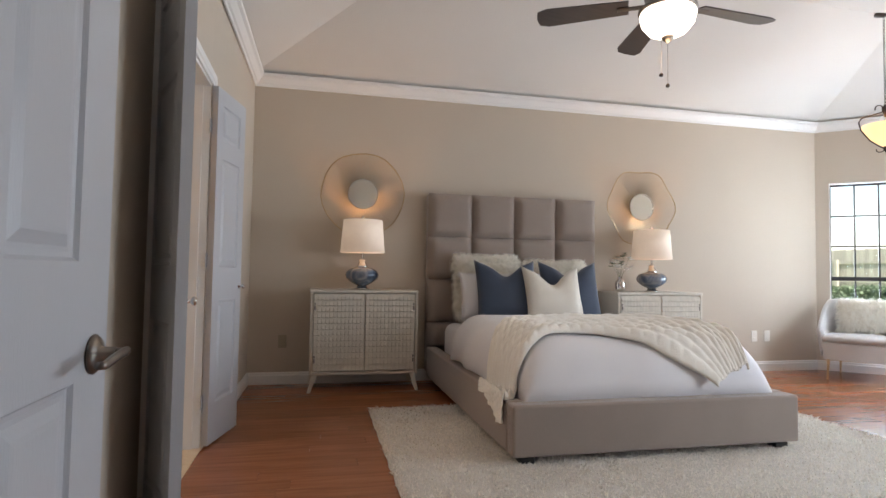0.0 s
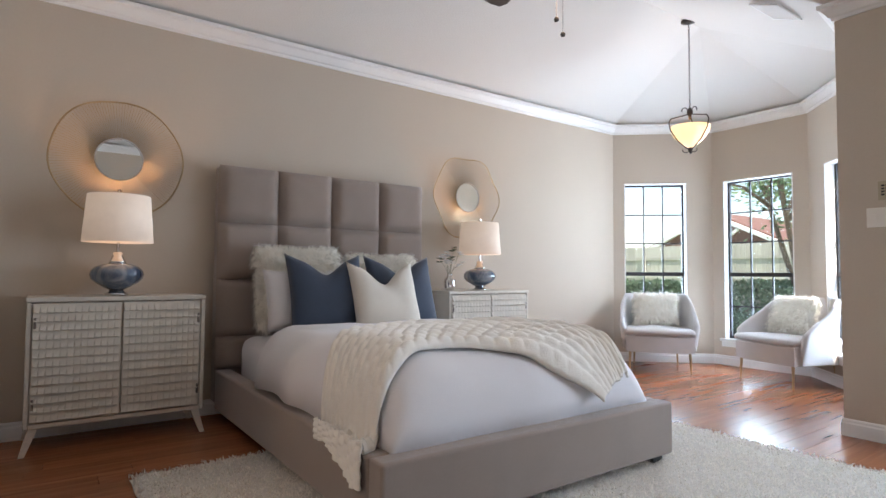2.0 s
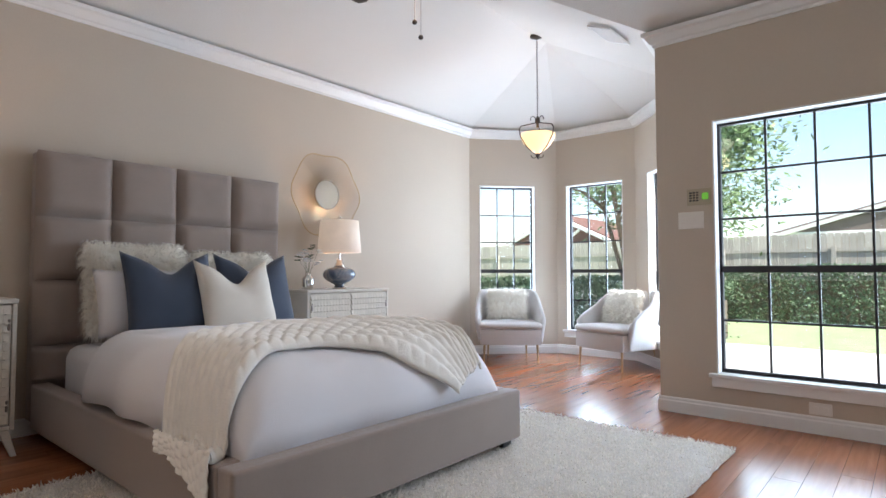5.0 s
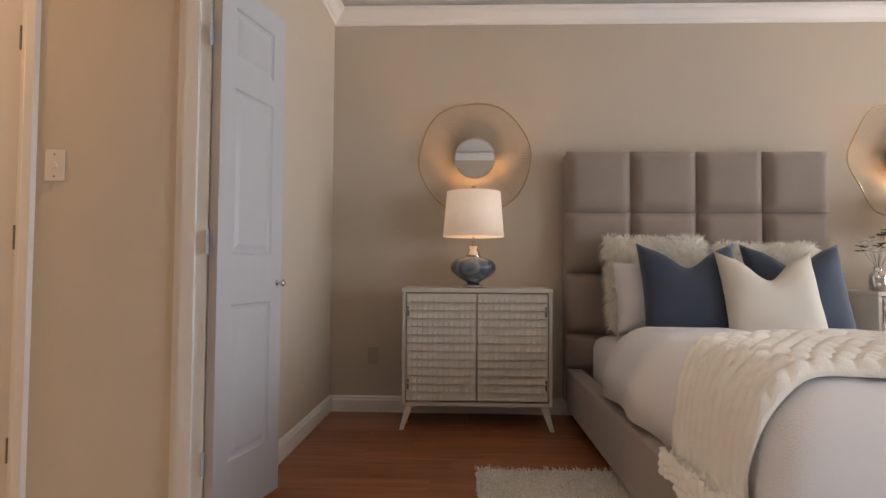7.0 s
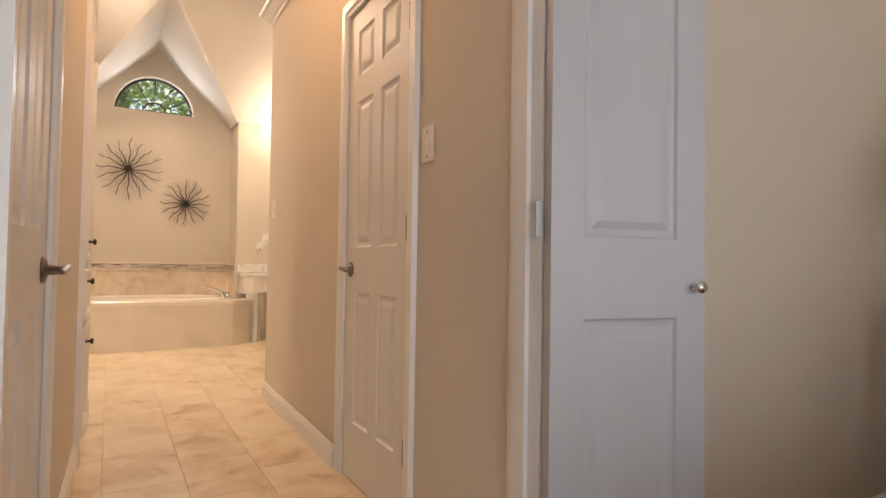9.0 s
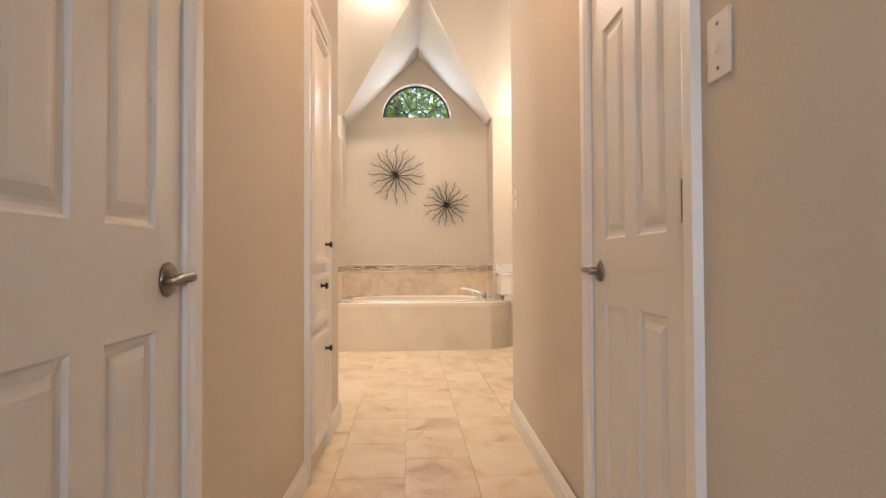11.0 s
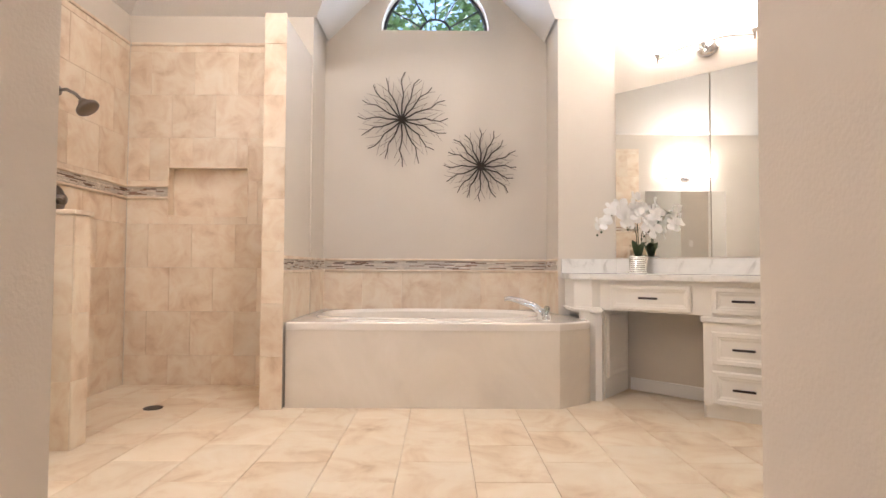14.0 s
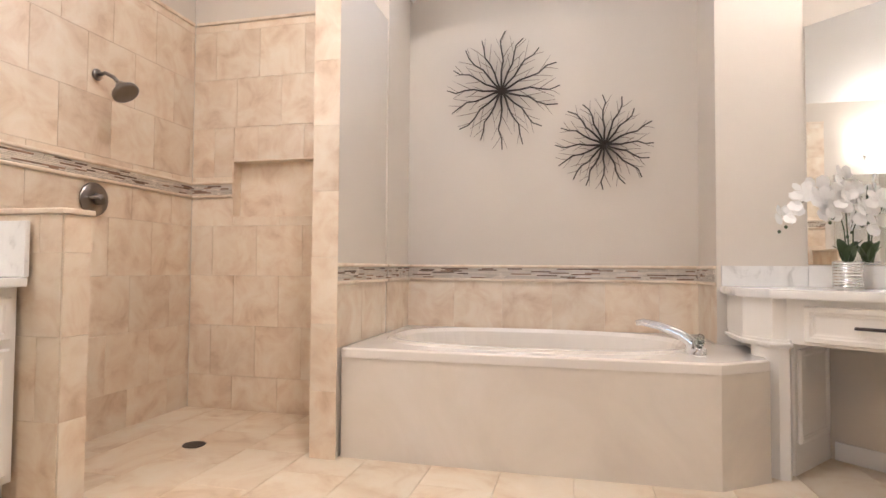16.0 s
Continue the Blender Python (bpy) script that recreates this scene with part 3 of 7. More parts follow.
def panel_leaf(w, h, panels, t=0.035):
    """A moulded door leaf, x 0..w, y -t..0, with sunk and raised panels on both faces."""
    bm = bmesh.new()
    xs = sorted({0.0, w, *[v for p in panels for v in p[:2]]})
    zs = sorted({0.0, h, *[v for p in panels for v in p[2:]]})
    for sy, face in ((0.0, 1), (-t, -1)):
        for xa, xb in zip(xs, xs[1:]):
            for za, zb in zip(zs, zs[1:]):
                hole = any(p[0] - 1e-6 <= xa and xb <= p[1] + 1e-6 and p[2] - 1e-6 <= za and zb <= p[3] + 1e-6 for p in panels)
                if not hole:
                    bm.faces.new([bm.verts.new((x, sy, z)) for x, z in ((xa, za), (xb, za), (xb, zb), (xa, zb))])
        for x0, x1, z0, z1 in panels:
            steps = [(0.0, 0.0), (0.006, -0.007), (0.014, -0.009), (0.022, -0.009), (0.040, -0.002), (0.05, -0.001)]
            prev = None
            for i, (ins, dep) in enumerate(steps):
                k = min(ins, 0.45 * (x1 - x0))
                ring = [bm.verts.new((x, sy + face * dep, z)) for x, z in ((x0 + k, z0 + ins), (x1 - k, z0 + ins), (x1 - k, z1 - ins), (x0 + k, z1 - ins))]
                if prev:
                    for j in range(4):
                        bm.faces.new((prev[j], prev[(j + 1) % 4], ring[(j + 1) % 4], ring[j]))
                prev = ring
            bm.faces.new(prev)
    for (xa, za), (xb, zb) in (((0, 0), (w, 0)), ((w, 0), (w, h)), ((w, h), (0, h)), ((0, h), (0, 0))):
        bm.faces.new([bm.verts.new(p) for p in ((xa, 0, za), (xb, 0, zb), (xb, -t, zb), (xa, -t, za))])
    bmesh.ops.remove_doubles(bm, verts=bm.verts, dist=1e-5)
    return bm


def six_panels(w):
    s, mid = 0.115 * w / 0.7, 0.095 * w / 0.7
    a, b, c, d = s, (w - mid) / 2, (w + mid) / 2, w - s
    return [(x0, x1, z0, z1) for x0, x1 in ((a, b), (c, d)) for z0, z1 in ((0.24, 0.80), (0.99, 1.62), (1.73, 1.93))]


def lever(parent, x, y, z, side, out, name="door_handle"):
    """A curved lever on its rose; side: the way it points along the leaf; out: +1 or -1, the face."""
    rot = Matrix.Translation((x, y, z)) @ Matrix.Rotation(radians(-90 * out), 4, "X")
    h = part(name, lathe([(0.0, 0.0), (0.033, 0.0), (0.034, 0.004), (0.028, 0.010), (0.013, 0.014), (0.012, 0.036), (0.0, 0.037)], 24, m=rot), "nickel", parent, "brushed nickel lever handle", smooth=True)
    pts = [(x, y + out * 0.030, z), (x, y + out * 0.052, z + 0.004), (x + side * 0.02, y + out * 0.058, z + 0.008), (x + side * 0.06, y + out * 0.056, z + 0.004), (x + side * 0.10, y + out * 0.052, z - 0.004), (x + side * 0.118, y + out * 0.05, z - 0.001)]
    part("lever", tube(pts, 0.0085, 0.0065, 8), "nickel", h, smooth=True)
    return h


def knob(parent, x, y, z, out, r=0.014, material="nickel", name="knob", label="round metal knob"):
    rot = Matrix.Translation((x, y, z)) @ Matrix.Rotation(radians(-90 * out), 4, "X")
    return part(name, lathe([(0, 0), (r * 0.75, 0), (r * 0.7, 0.003), (r * 0.4, 0.008), (r * 0.38, 0.018), (r * 0.95, 0.024), (r, 0.029), (r * 0.8, 0.034), (0, 0.036)], 16, m=rot), material, parent, label, smooth=True)


def hinge(parent, x, y, z, material="nickel", r=0.006):
    bm = lathe([(r, -0.045), (r, 0.045)], 10, at=(x, y, z))
    box(bm, x - 0.002, x + 0.028, y - 0.0035, y - 0.0005, z - 0.044, z + 0.044)
    return part("hinge", bm, material, parent, "small metal hinge")


# entry door, opened into the bedroom
OPEN = (0.685, 1.505)
door = thing("entry_door", (0.655, YS + 0.006, 0.008), "white six-panel entry door standing open, with a nickel lever", "door", turn=90)
part("leaf", panel_leaf(0.815, 2.03, six_panels(0.815)), "doorshade", door)
lever(door, 0.752, -0.035, 0.835, -1, -1)
lever(door, 0.752, 0.0, 0.835, -1, 1)
for z in (0.25, 1.04, 1.80):
    hinge(door, 0.0, -0.038, z)
casing("trim_entry", (XW, YS), (XE, YS), OPEN[0] - XW, OPEN[1] - XW, 2.05)
tagged(part("jamb_entry", boxes((OPEN[0] - 0.001, OPEN[0] + 0.018, YS - 0.12, YS, 0, 2.05), (OPEN[1] - 0.018, OPEN[1] + 0.001, YS - 0.12, YS, 0, 2.05), (OPEN[0] + 0.018, OPEN[1] - 0.018, YS - 0.12, YS, 2.03, 2.052)), "white"), kind="structure")


def slim_leaf(name, hx, hy, turn, mirror, label):
    """Half of the double door to the bath hall; the knob stands on the room face."""
    w = 0.455 if mirror else 0.432
    d = thing(name, (hx, hy, 0.012), label, "door", "double doors to the bath", turn)
    s = 0.085
    part("leaf", panel_leaf(w, 2.02, [(s, w - s, 0.22, 0.80), (s, w - s, 0.99, 1.62), (s, w - s, 1.73, 1.93)]), "doorshade", d)
    knob(d, w - 0.035, 0.0 if mirror else -0.035, 0.875, 1 if mirror else -1, 0.015, "silver", label="small satin nickel knob")
    for z in (0.24, 1.03, 1.79):
        y = -0.035 if mirror else 0.0
        box_bm = boxes((-0.022, -0.002, y - 0.002, y + 0.002, z - 0.042, z + 0.042), bevel=0.001, seg=1)
        part("hinge", box_bm, "doorshade", d, "painted hinge leaf")
    return d


slim_leaf("bath_door", 0.455, DN - 0.012, 77, False, "white narrow panelled door folded open against the bedroom wall")
slim_leaf("bath_door", 0.472, DS + 0.015, -65, True, "white narrow panelled door standing part open into the bedroom")
JB = XW - 0.132
casing("trim_bath_opening", (XW - 0.01, DN), (XW - 0.01, DS), 0, DN - DS, 2.045)
tagged(part("jamb_bath_opening", boxes((JB, XW - 0.012, DN - 0.015, DN + 0.003, 0, 2.045), (JB, XW - 0.012, DS - 0.003, DS + 0.015, 0, 2.045), (JB, XW - 0.012, DS + 0.015, DN - 0.015, 2.027, 2.047),
    (JB + 0.03, XW - 0.052, DN - 0.028, DN - 0.015, 0, 2.027), (JB + 0.03, XW - 0.052, DS + 0.015, DS + 0.028, 0, 2.027)), "white"), kind="structure")
tagged(part("trim_bath_hall_side", boxes((JB - 0.02, JB - 0.001, HS + 0.001, HN - 0.001, 2.035, 2.10)), "white"), kind="structure")

for name, a, b, s0, s1, hinge_hi in (("hall_door", (XW - 0.13, HN), (XB, HNE), 0.61, 1.25, False), ("hall_door", (XB, HSE), (XW - 0.13, HS), 2.16, 2.80, True)):
    m, _ = along(a, b)
    d = tagged(new(name), "closed white six-panel interior door with a dark lever and steel hinges", "door", "hall doors")
    d.matrix_world = m @ Matrix.Translation((s0 + 0.004, -0.004, 0.008))
    w = s1 - s0 - 0.008
    part("leaf", panel_leaf(w, 2.02, six_panels(w)), "hallw", d)
    hx = w if hinge_hi else 0.0
    kx = 0.06 if hinge_hi else w - 0.06
    lever(d, kx, 0.0, 0.895, 1 if hinge_hi else -1, 1)
    for z in (0.27, 1.05, 1.80):
        hb = lathe([(0.006, -0.045), (0.006, 0.045)], 10, at=(hx + (-0.004 if hinge_hi else 0.004), 0.006, z))
        part("hinge", hb, "nickel", d, "steel hinge barrel")
    casing("trim_" + name, a, b, s0, s1, 2.04)

# linen cabinet let into the hall wall
lin = tagged(new("linen_cabinet"), "white built-in linen cabinet with two panelled doors and one drawer", "cabinet")
lm, _ = along((XB, HSE), (XW - 0.13, HS))
lin.matrix_world = lm
part("carcass", boxes((0.44, 0.90, -0.118, -0.002, 0.06, 2.06)), "cabw", lin)
casing("trim_linen", (XB, HSE), (XW - 0.13, HS), 0.435, 0.905, 2.06, w=0.06, t=0.022)


def cab_front(parent, name, x0, x1, z0, z1, t=0.02, inset=0.05, material="cabw", label="", m=None):
    """An overlay cabinet front with a moulded edge and a sunk field, standing out from y 0."""
    bm = bmesh.new()
    steps = [(0, 0), (0, t * 0.6), (0.006, t), (inset * 0.55, t), (inset * 0.7, t * 0.75), (inset * 0.85, t * 0.7), (inset, t * 0.45), (inset + 0.006, t * 0.4)]
    prev = None
    for ins, y in steps:
        ring = [bm.verts.new((x, y, z)) for x, z in ((x0 + ins, z0 + ins), (x1 - ins, z0 + ins), (x1 - ins, z1 - ins), (x0 + ins, z1 - ins))]
        if prev:
            for j in range(4):
                bm.faces.new((prev[j], prev[(j + 1) % 4], ring[(j + 1) % 4], ring[j]))
        else:
            bm.faces.new(ring)
        prev = ring
    bm.faces.new(prev)
    if m is not None:
        bmesh.ops.transform(bm, matrix=m, verts=bm.verts)
    return part(name, bm, material, parent, label)


for nm, z0, z1, kz in (("cabinet_door", 0.10, 0.603, 0.503), ("drawer_front", 0.643, 0.878, 0.818), ("cabinet_door", 0.918, 2.00, 1.018)):
    fr = cab_front(lin, nm, 0.475, 0.878, z0, z1, t=0.028)
    knob(fr, 0.515 if nm == "cabinet_door" else 0.64, 0.013, kz, 1, 0.016, "bronze", label="dark bronze round knob")
    if nm == "cabinet_door":
        for z in (z0 + 0.12, z1 - 0.12) if z1 > 1 else (z0 + 0.35,):
            part("hinge", boxes((0.879, 0.899, 0.0, 0.012, z - 0.035, z + 0.035), bevel=0.003, seg=1), "white", fr, "white painted hinge")


def plate(name, at, turn, w, h, label, kind="switch", material="plate"):
    ob = thing(name, at, label, kind, turn=turn)
    part("plate", boxes((-w / 2, w / 2, -0.006, 0, -h / 2, h / 2), bevel=0.003), material, ob)
    return ob


s = plate("light_switch", (-0.14, HN + 0.009, 1.325), 0, 0.075, 0.118, "cream dimmer switch plate beside the hall door")
part("toggle", lathe([(0, 0), (0.013, 0), (0.012, 0.008), (0, 0.009)], 16, m=Matrix.Translation((0, -0.006, 0)) @ Matrix.Rotation(radians(90), 4, "X")), "plate", s)
for zz in (0.041, -0.041):
    part("screw", boxes((-0.003, 0.003, -0.0075, -0.006, zz - 0.003, zz + 0.003)), "nickel", s)
s = plate("light_switch", (-2.32, HNE - 0.006, 1.28), 0, 0.075, 0.118, "cream toggle switch plate near the end of the hall")
part("toggle", boxes((-0.005, 0.005, -0.016, -0.006, -0.004, 0.014), bevel=0.002), "plate", s)
for x, y, z, tn, lab, mt in ((0.78, YN - 0.001, 0.37, 0, "tan outlet plate low on the wall beside the cabinet", "tan"), (5.62, YN - 0.001, 0.37, 0, "white outlet plate low on the wall", "plate"), (5.78, YN - 0.001, 0.37, 0, "white cable outlet plate low on the wall", "plate"), (0.416, 4.62, 0.36, 90, "tan outlet plate beside the folded door", "tan"), (0.412, 4.48, 0.36, 90, "white phone plate beside the folded door", "plate")):
    s = plate("wall_outlet", (x, y, z), tn, 0.072, 0.115, lab, "outlet", mt)
    for zz in (0.026, -0.026):
        part("socket", boxes((-0.014, 0.014, -0.009, -0.006, zz - 0.014, zz + 0.014), bevel=0.003), mt, s)
s = plate("wall_outlet", (XE - 0.001, 2.0, 0.15), -90, 0.118, 0.072, "white outlet plate just above the baseboard", "outlet")
for xx in (-0.026, 0.026):
    part("socket", boxes((xx - 0.014, xx + 0.014, -0.009, -0.006, -0.014, 0.014), bevel=0.003), "plate", s)
s = plate("light_switch", (XE - 0.001, 2.72, 1.335), -90, 0.17, 0.118, "white triple rocker switch plate under the keypad")
for i in (-1, 0, 1):
    part("rocker", boxes((i * 0.046 - 0.012, i * 0.046 + 0.012, -0.010, -0.006, -0.02, 0.02), bevel=0.002), "plate", s)
s = plate("alarm_keypad", (XE - 0.001, 2.665, 1.495), -90, 0.16, 0.115, "beige alarm keypad with a small green display", "keypad", "tan")
part("display", boxes((0.02, 0.062, -0.0085, -0.0062, -0.022, 0.026)), "green", s, "glowing green display")
part("keys", boxes(*[(-0.062 + i * 0.022, -0.046 + i * 0.022, -0.0085, -0.0062, -0.03 + j * 0.018, -0.019 + j * 0.018) for i in range(3) for j in range(4)]), "black", s, "dark key pad")


# ---- bed ----
def cushion(bm, w, h, t, chop=0.0, n=20, power=2.6, pinch=0.10, seed=0, m=None, lump=0.012):
    """A stuffed cushion, standing in x and z, thick along y, its corners pointed; chop: the dent in its top edge."""
    vs = []
    rnd = Vector((seed * 3.1, seed * 1.7, seed))
    for side in (1, -1):
        grid = []
        for j in range(n + 1):
            row = []
            for i in range(n + 1):
                u, v = 2 * i / n - 1, 2 * j / n - 1
                fill = max(0.0, (1 - abs(u) ** power) * (1 - abs(v) ** power)) ** 0.42
                x = w / 2 * u * (1 - pinch * (1 - v * v) * abs(u) ** 1.5 * 0.6)
                z = h / 2 * v * (1 - pinch * (1 - u * u) * abs(v) ** 1.5 * 0.6)
                if chop:
                    k = math.exp(-(u / 0.42) ** 2) * max(0, (v + 0.45) / 1.45) ** 1.6
                    z -= chop * k
                    fill *= 1 - 0.35 * k
                    z += 0.35 * chop * max(0, v) * abs(u) ** 3
                y = side * t / 2 * fill + lump * fill * noise.noise(Vector((x * 7, side * 2, z * 7)) + rnd)
                row.append(bm.verts.new((x, y, z)))
            grid.append(row)
        for j in range(n):
            for i in range(n):
                bm.faces.new((grid[j][i], grid[j][i + 1], grid[j + 1][i + 1], grid[j + 1][i]))
        vs += [v for row in grid for v in row]
    bmesh.ops.remove_doubles(bm, verts=vs, dist=1e-4)
    if m is not None:
        bmesh.ops.transform(bm, matrix=m, verts=[v for v in vs if v.is_valid])
    return bm


def tufts(points, length, width, droop, rng, flat=False):
    """Fur: a bent thin blade at each point of rows (place, normal)."""
    co, fa = [], []
    for p, nrm in points:
        d = (nrm + Vector((rng.uniform(-.6, .6), rng.uniform(-.6, .6), rng.uniform(-.6, .6)))).normalized()
        if flat:
            clump = Vector([noise.noise(Vector((p.x * 28 + q_, p.y * 28, p.z * 28))) for q_ in (0, 50, 90)])
            d = (d * 0.7 + Vector((0, 0, -0.35)) + nrm * 0.25 + clump * 0.9).normalized()
            s = d.cross(nrm + Vector((rng.uniform(-.4, .4), rng.uniform(-.4, .4), rng.uniform(-.2, .6)))).normalized() * width
        else:
            s = d.cross(Vector((rng.uniform(-1, 1), rng.uniform(-1, 1), rng.uniform(-1, 1)))).normalized() * width
        ln = length * rng.uniform(0.5, 1.2)
        q = p + d * ln * 0.55
        r = p + d * ln + Vector((0, 0, -droop * ln))
        k = len(co)
        co += [p - s, p + s, q - s * 0.7, q + s * 0.7, r]
        fa += [(k, k + 1, k + 3, k + 2), (k + 2, k + 3, k + 4)]
    return co, fa


def fur_from(ob, count, length, width, droop, seed, material="fur"):
    rng = random.Random(seed)
    polys = [p for p in ob.data.polygons]
    areas = np.cumsum([p.area for p in polys])
    pts = []
    for _ in range(count):
        p = polys[min(len(polys) - 1, int(np.searchsorted(areas, rng.random() * areas[-1])))]
        ids = p.vertices
        a, b, c = (ob.data.vertices[ids[i]].co for i in (0, 1, 2))
        u, v = rng.random(), rng.random()
        if u + v > 1:
            u, v = 1 - u, 1 - v
        if rng.random() < 0.5 and len(ids) > 3:
            b = ob.data.vertices[ids[3]].co
        nr = p.normal.copy()
        if nr.dot(p.center) < 0:
            nr.negate()
        pts.append((a + (b - a) * u + (c - a) * v, nr))
    co, fa = tufts(pts, length, width, droop, rng, True)
    me = bpy.data.meshes.new("fur")
    me.from_pydata(co, [], fa)
    me.materials.append(M[material])
    o = new("fur", me)
    o.parent = ob.parent or ob
    o["kind"] = "stuff"
    return o


BX0, BX1, BY0, BY1 = 2.04, 3.76, 3.235, 5.52
bed = thing("platform_bed", ((BX0 + BX1) / 2, BY1, 0), "queen platform bed upholstered in taupe linen with a tall tufted headboard", "bed")
W2, L = (BX1 - BX0) / 2, BY1 - BY0
for nm, r in (("side_rail", (-W2, -W2 + 0.10, -L + 0.102, -0.002, 0.062, 0.325)), ("side_rail", (W2 - 0.10, W2, -L + 0.102, -0.002, 0.062, 0.325)), ("foot_rail", (-W2, W2, -L, -L + 0.10, 0.062, 0.325))):
    part(nm, boxes(r, bevel=0.014, seg=3), "taupe", bed, smooth=False)
part("slat_deck", boxes((-W2 + 0.1, W2 - 0.1, -L + 0.1, -0.01, 0.14, 0.17)), "taupe", bed)
for x in (-W2 + 0.05, W2 - 0.13):
    for y in (-L + 0.03, -0.15):
        part("leg", boxes((x, x + 0.08, y, y + 0.08, 0.018, 0.062), bevel=0.004), "black", bed, "short black foot")
part("headboard_frame", boxes((-W2 - 0.005, W2 - 0.075, -0.012, 0.10, 0.10, 1.71), bevel=0.02, seg=3), "taupe", bed)
pw = (2 * W2 - 0.07) / 4
for i in range(4):
    for j, (z0, z1) in enumerate(((0.33, 0.545), (0.545, 0.935), (0.935, 1.32), (1.32, 1.715))):
        bm = bmesh.new()
        n = 12
        x0 = -W2 - 0.005 + i * pw
        grid = []
        for b_ in range(n + 1):
            row = []
            for a_ in range(n + 1):
                u, v = 2 * a_ / n - 1, 2 * b_ / n - 1
                f = max(0, (1 - abs(u) ** 7) * (1 - abs(v) ** 7)) ** 0.5
                row.append(bm.verts.new((x0 + pw * (0.5 + 0.497 * u), -0.014 - 0.062 * f - 0.004 * noise.noise(Vector((i * 5 + u * 2, j * 3 + v * 2, 0))) * f, (z0 + z1) / 2 + (z1 - z0) * 0.497 * v)))
            grid.append(row)
        for b_ in range(n):
            for a_ in range(n):
                bm.faces.new((grid[b_][a_], grid[b_][a_ + 1], grid[b_ + 1][a_ + 1], grid[b_ + 1][a_]))
        part("tufted_panel", bm, "taupe", bed, smooth=True)


def soft_slab(x0, x1, y0, y1, z0, z1, r, n=40, lump=0.0, seed=0, power=5.0, sag=None):
    """A pillowy slab with rounded top edges and loose folds."""
    bm = bmesh.new()
    grid = []
    for j in range(n + 1):
        row = []
        for i in range(n + 1):
            u, v = 2 * i / n - 1, 2 * j / n - 1
            k = max(abs(u), abs(v))
            e = (abs(u) ** power + abs(v) ** power) ** (1 / power)
            s = k / e if e > 1e-6 else 1
            px, py = u * s, v * s
            # outside the last ring the cloth falls down the side
            f = max(0.0, 1 - max(k - 0.90, 0) / 0.10) if k > 0.90 else 1.0
            zz = z0 + (z1 - z0) * (f ** 0.55 if k > 0.9 else 1)
            x = (x0 + x1) / 2 + px * (x1 - x0) / 2
            y = (y0 + y1) / 2 + py * (y1 - y0) / 2
            w = noise.noise(Vector((x * 2.2 + seed, y * 2.2, seed))) + 0.5 * noise.noise(Vector((x * 6, y * 6 + seed, 1)))
            row.append(bm.verts.new((x + lump * 0.5 * w, y + lump * 0.4 * w, zz + lump * w * (0.6 if k < 0.9 else 0.3) - (r * max(0, k - 0.6) ** 2))))
        grid.append(row)
    for j in range(n):
        for i in range(n):
            bm.faces.new((grid[j][i], grid[j][i + 1], grid[j + 1][i + 1], grid[j + 1][i]))
    return bm


mattress = part("mattress", boxes((BX0 + 0.13, BX1 - 0.13, BY0 + 0.20, BY1 - 0.09, 0.172, 0.55), bevel=0.08, seg=4), "duvet", smooth=True)
tagged(mattress, "white mattress with a fitted cotton sheet on the upholstered bed", "mattress")


def duvet_height(x, y):
    """The top of the puffy bedding: a dome that rolls down at the foot and both sides."""
    u = (x - BX0 - 0.09) / (BX1 - BX0 - 0.18)
    v = (y - BY0 - 0.09) / (BY1 - BY0)
    e, g = max(0.0, min(u, 1 - u)) / 0.16, max(0.0, v) / 0.13
    roll = lambda k: math.sqrt(max(0.0, 1 - (1 - min(1.0, k)) ** 2.7))
    z = 0.305 + 0.355 * roll(e) * roll(g)
    return z + 0.014 * noise.noise(Vector((x * 3, y * 3, 2.0))) + 0.004 * noise.noise(Vector((x * 7, y * 5, 7.0)))


def cloth(name, fn, nu, nv, thick, material, parent=None, label=""):
    """A double-sided cloth over fn(u, v), u and v in 0..1."""
    bm = bmesh.new()
    top = [[bm.verts.new(fn(i / nu, j / nv)) for i in range(nu + 1)] for j in range(nv + 1)]
    for j in range(nv):
        for i in range(nu):
            bm.faces.new((top[j][i], top[j][i + 1], top[j + 1][i + 1], top[j + 1][i]))
    bm.normal_update()
    low = {v: bm.verts.new(v.co - v.normal * thick) for row in top for v in row}
    for f in list(bm.faces):
        bm.faces.new([low[v] for v in reversed(f.verts)])
    for e in [e for e in bm.edges if e.is_boundary and e.verts[0] in low and e.verts[1] in low]:
        a, b = e.verts
        bm.faces.new((a, b, low[b], low[a]))
    return part(name, bm, material, parent, label, smooth=True)


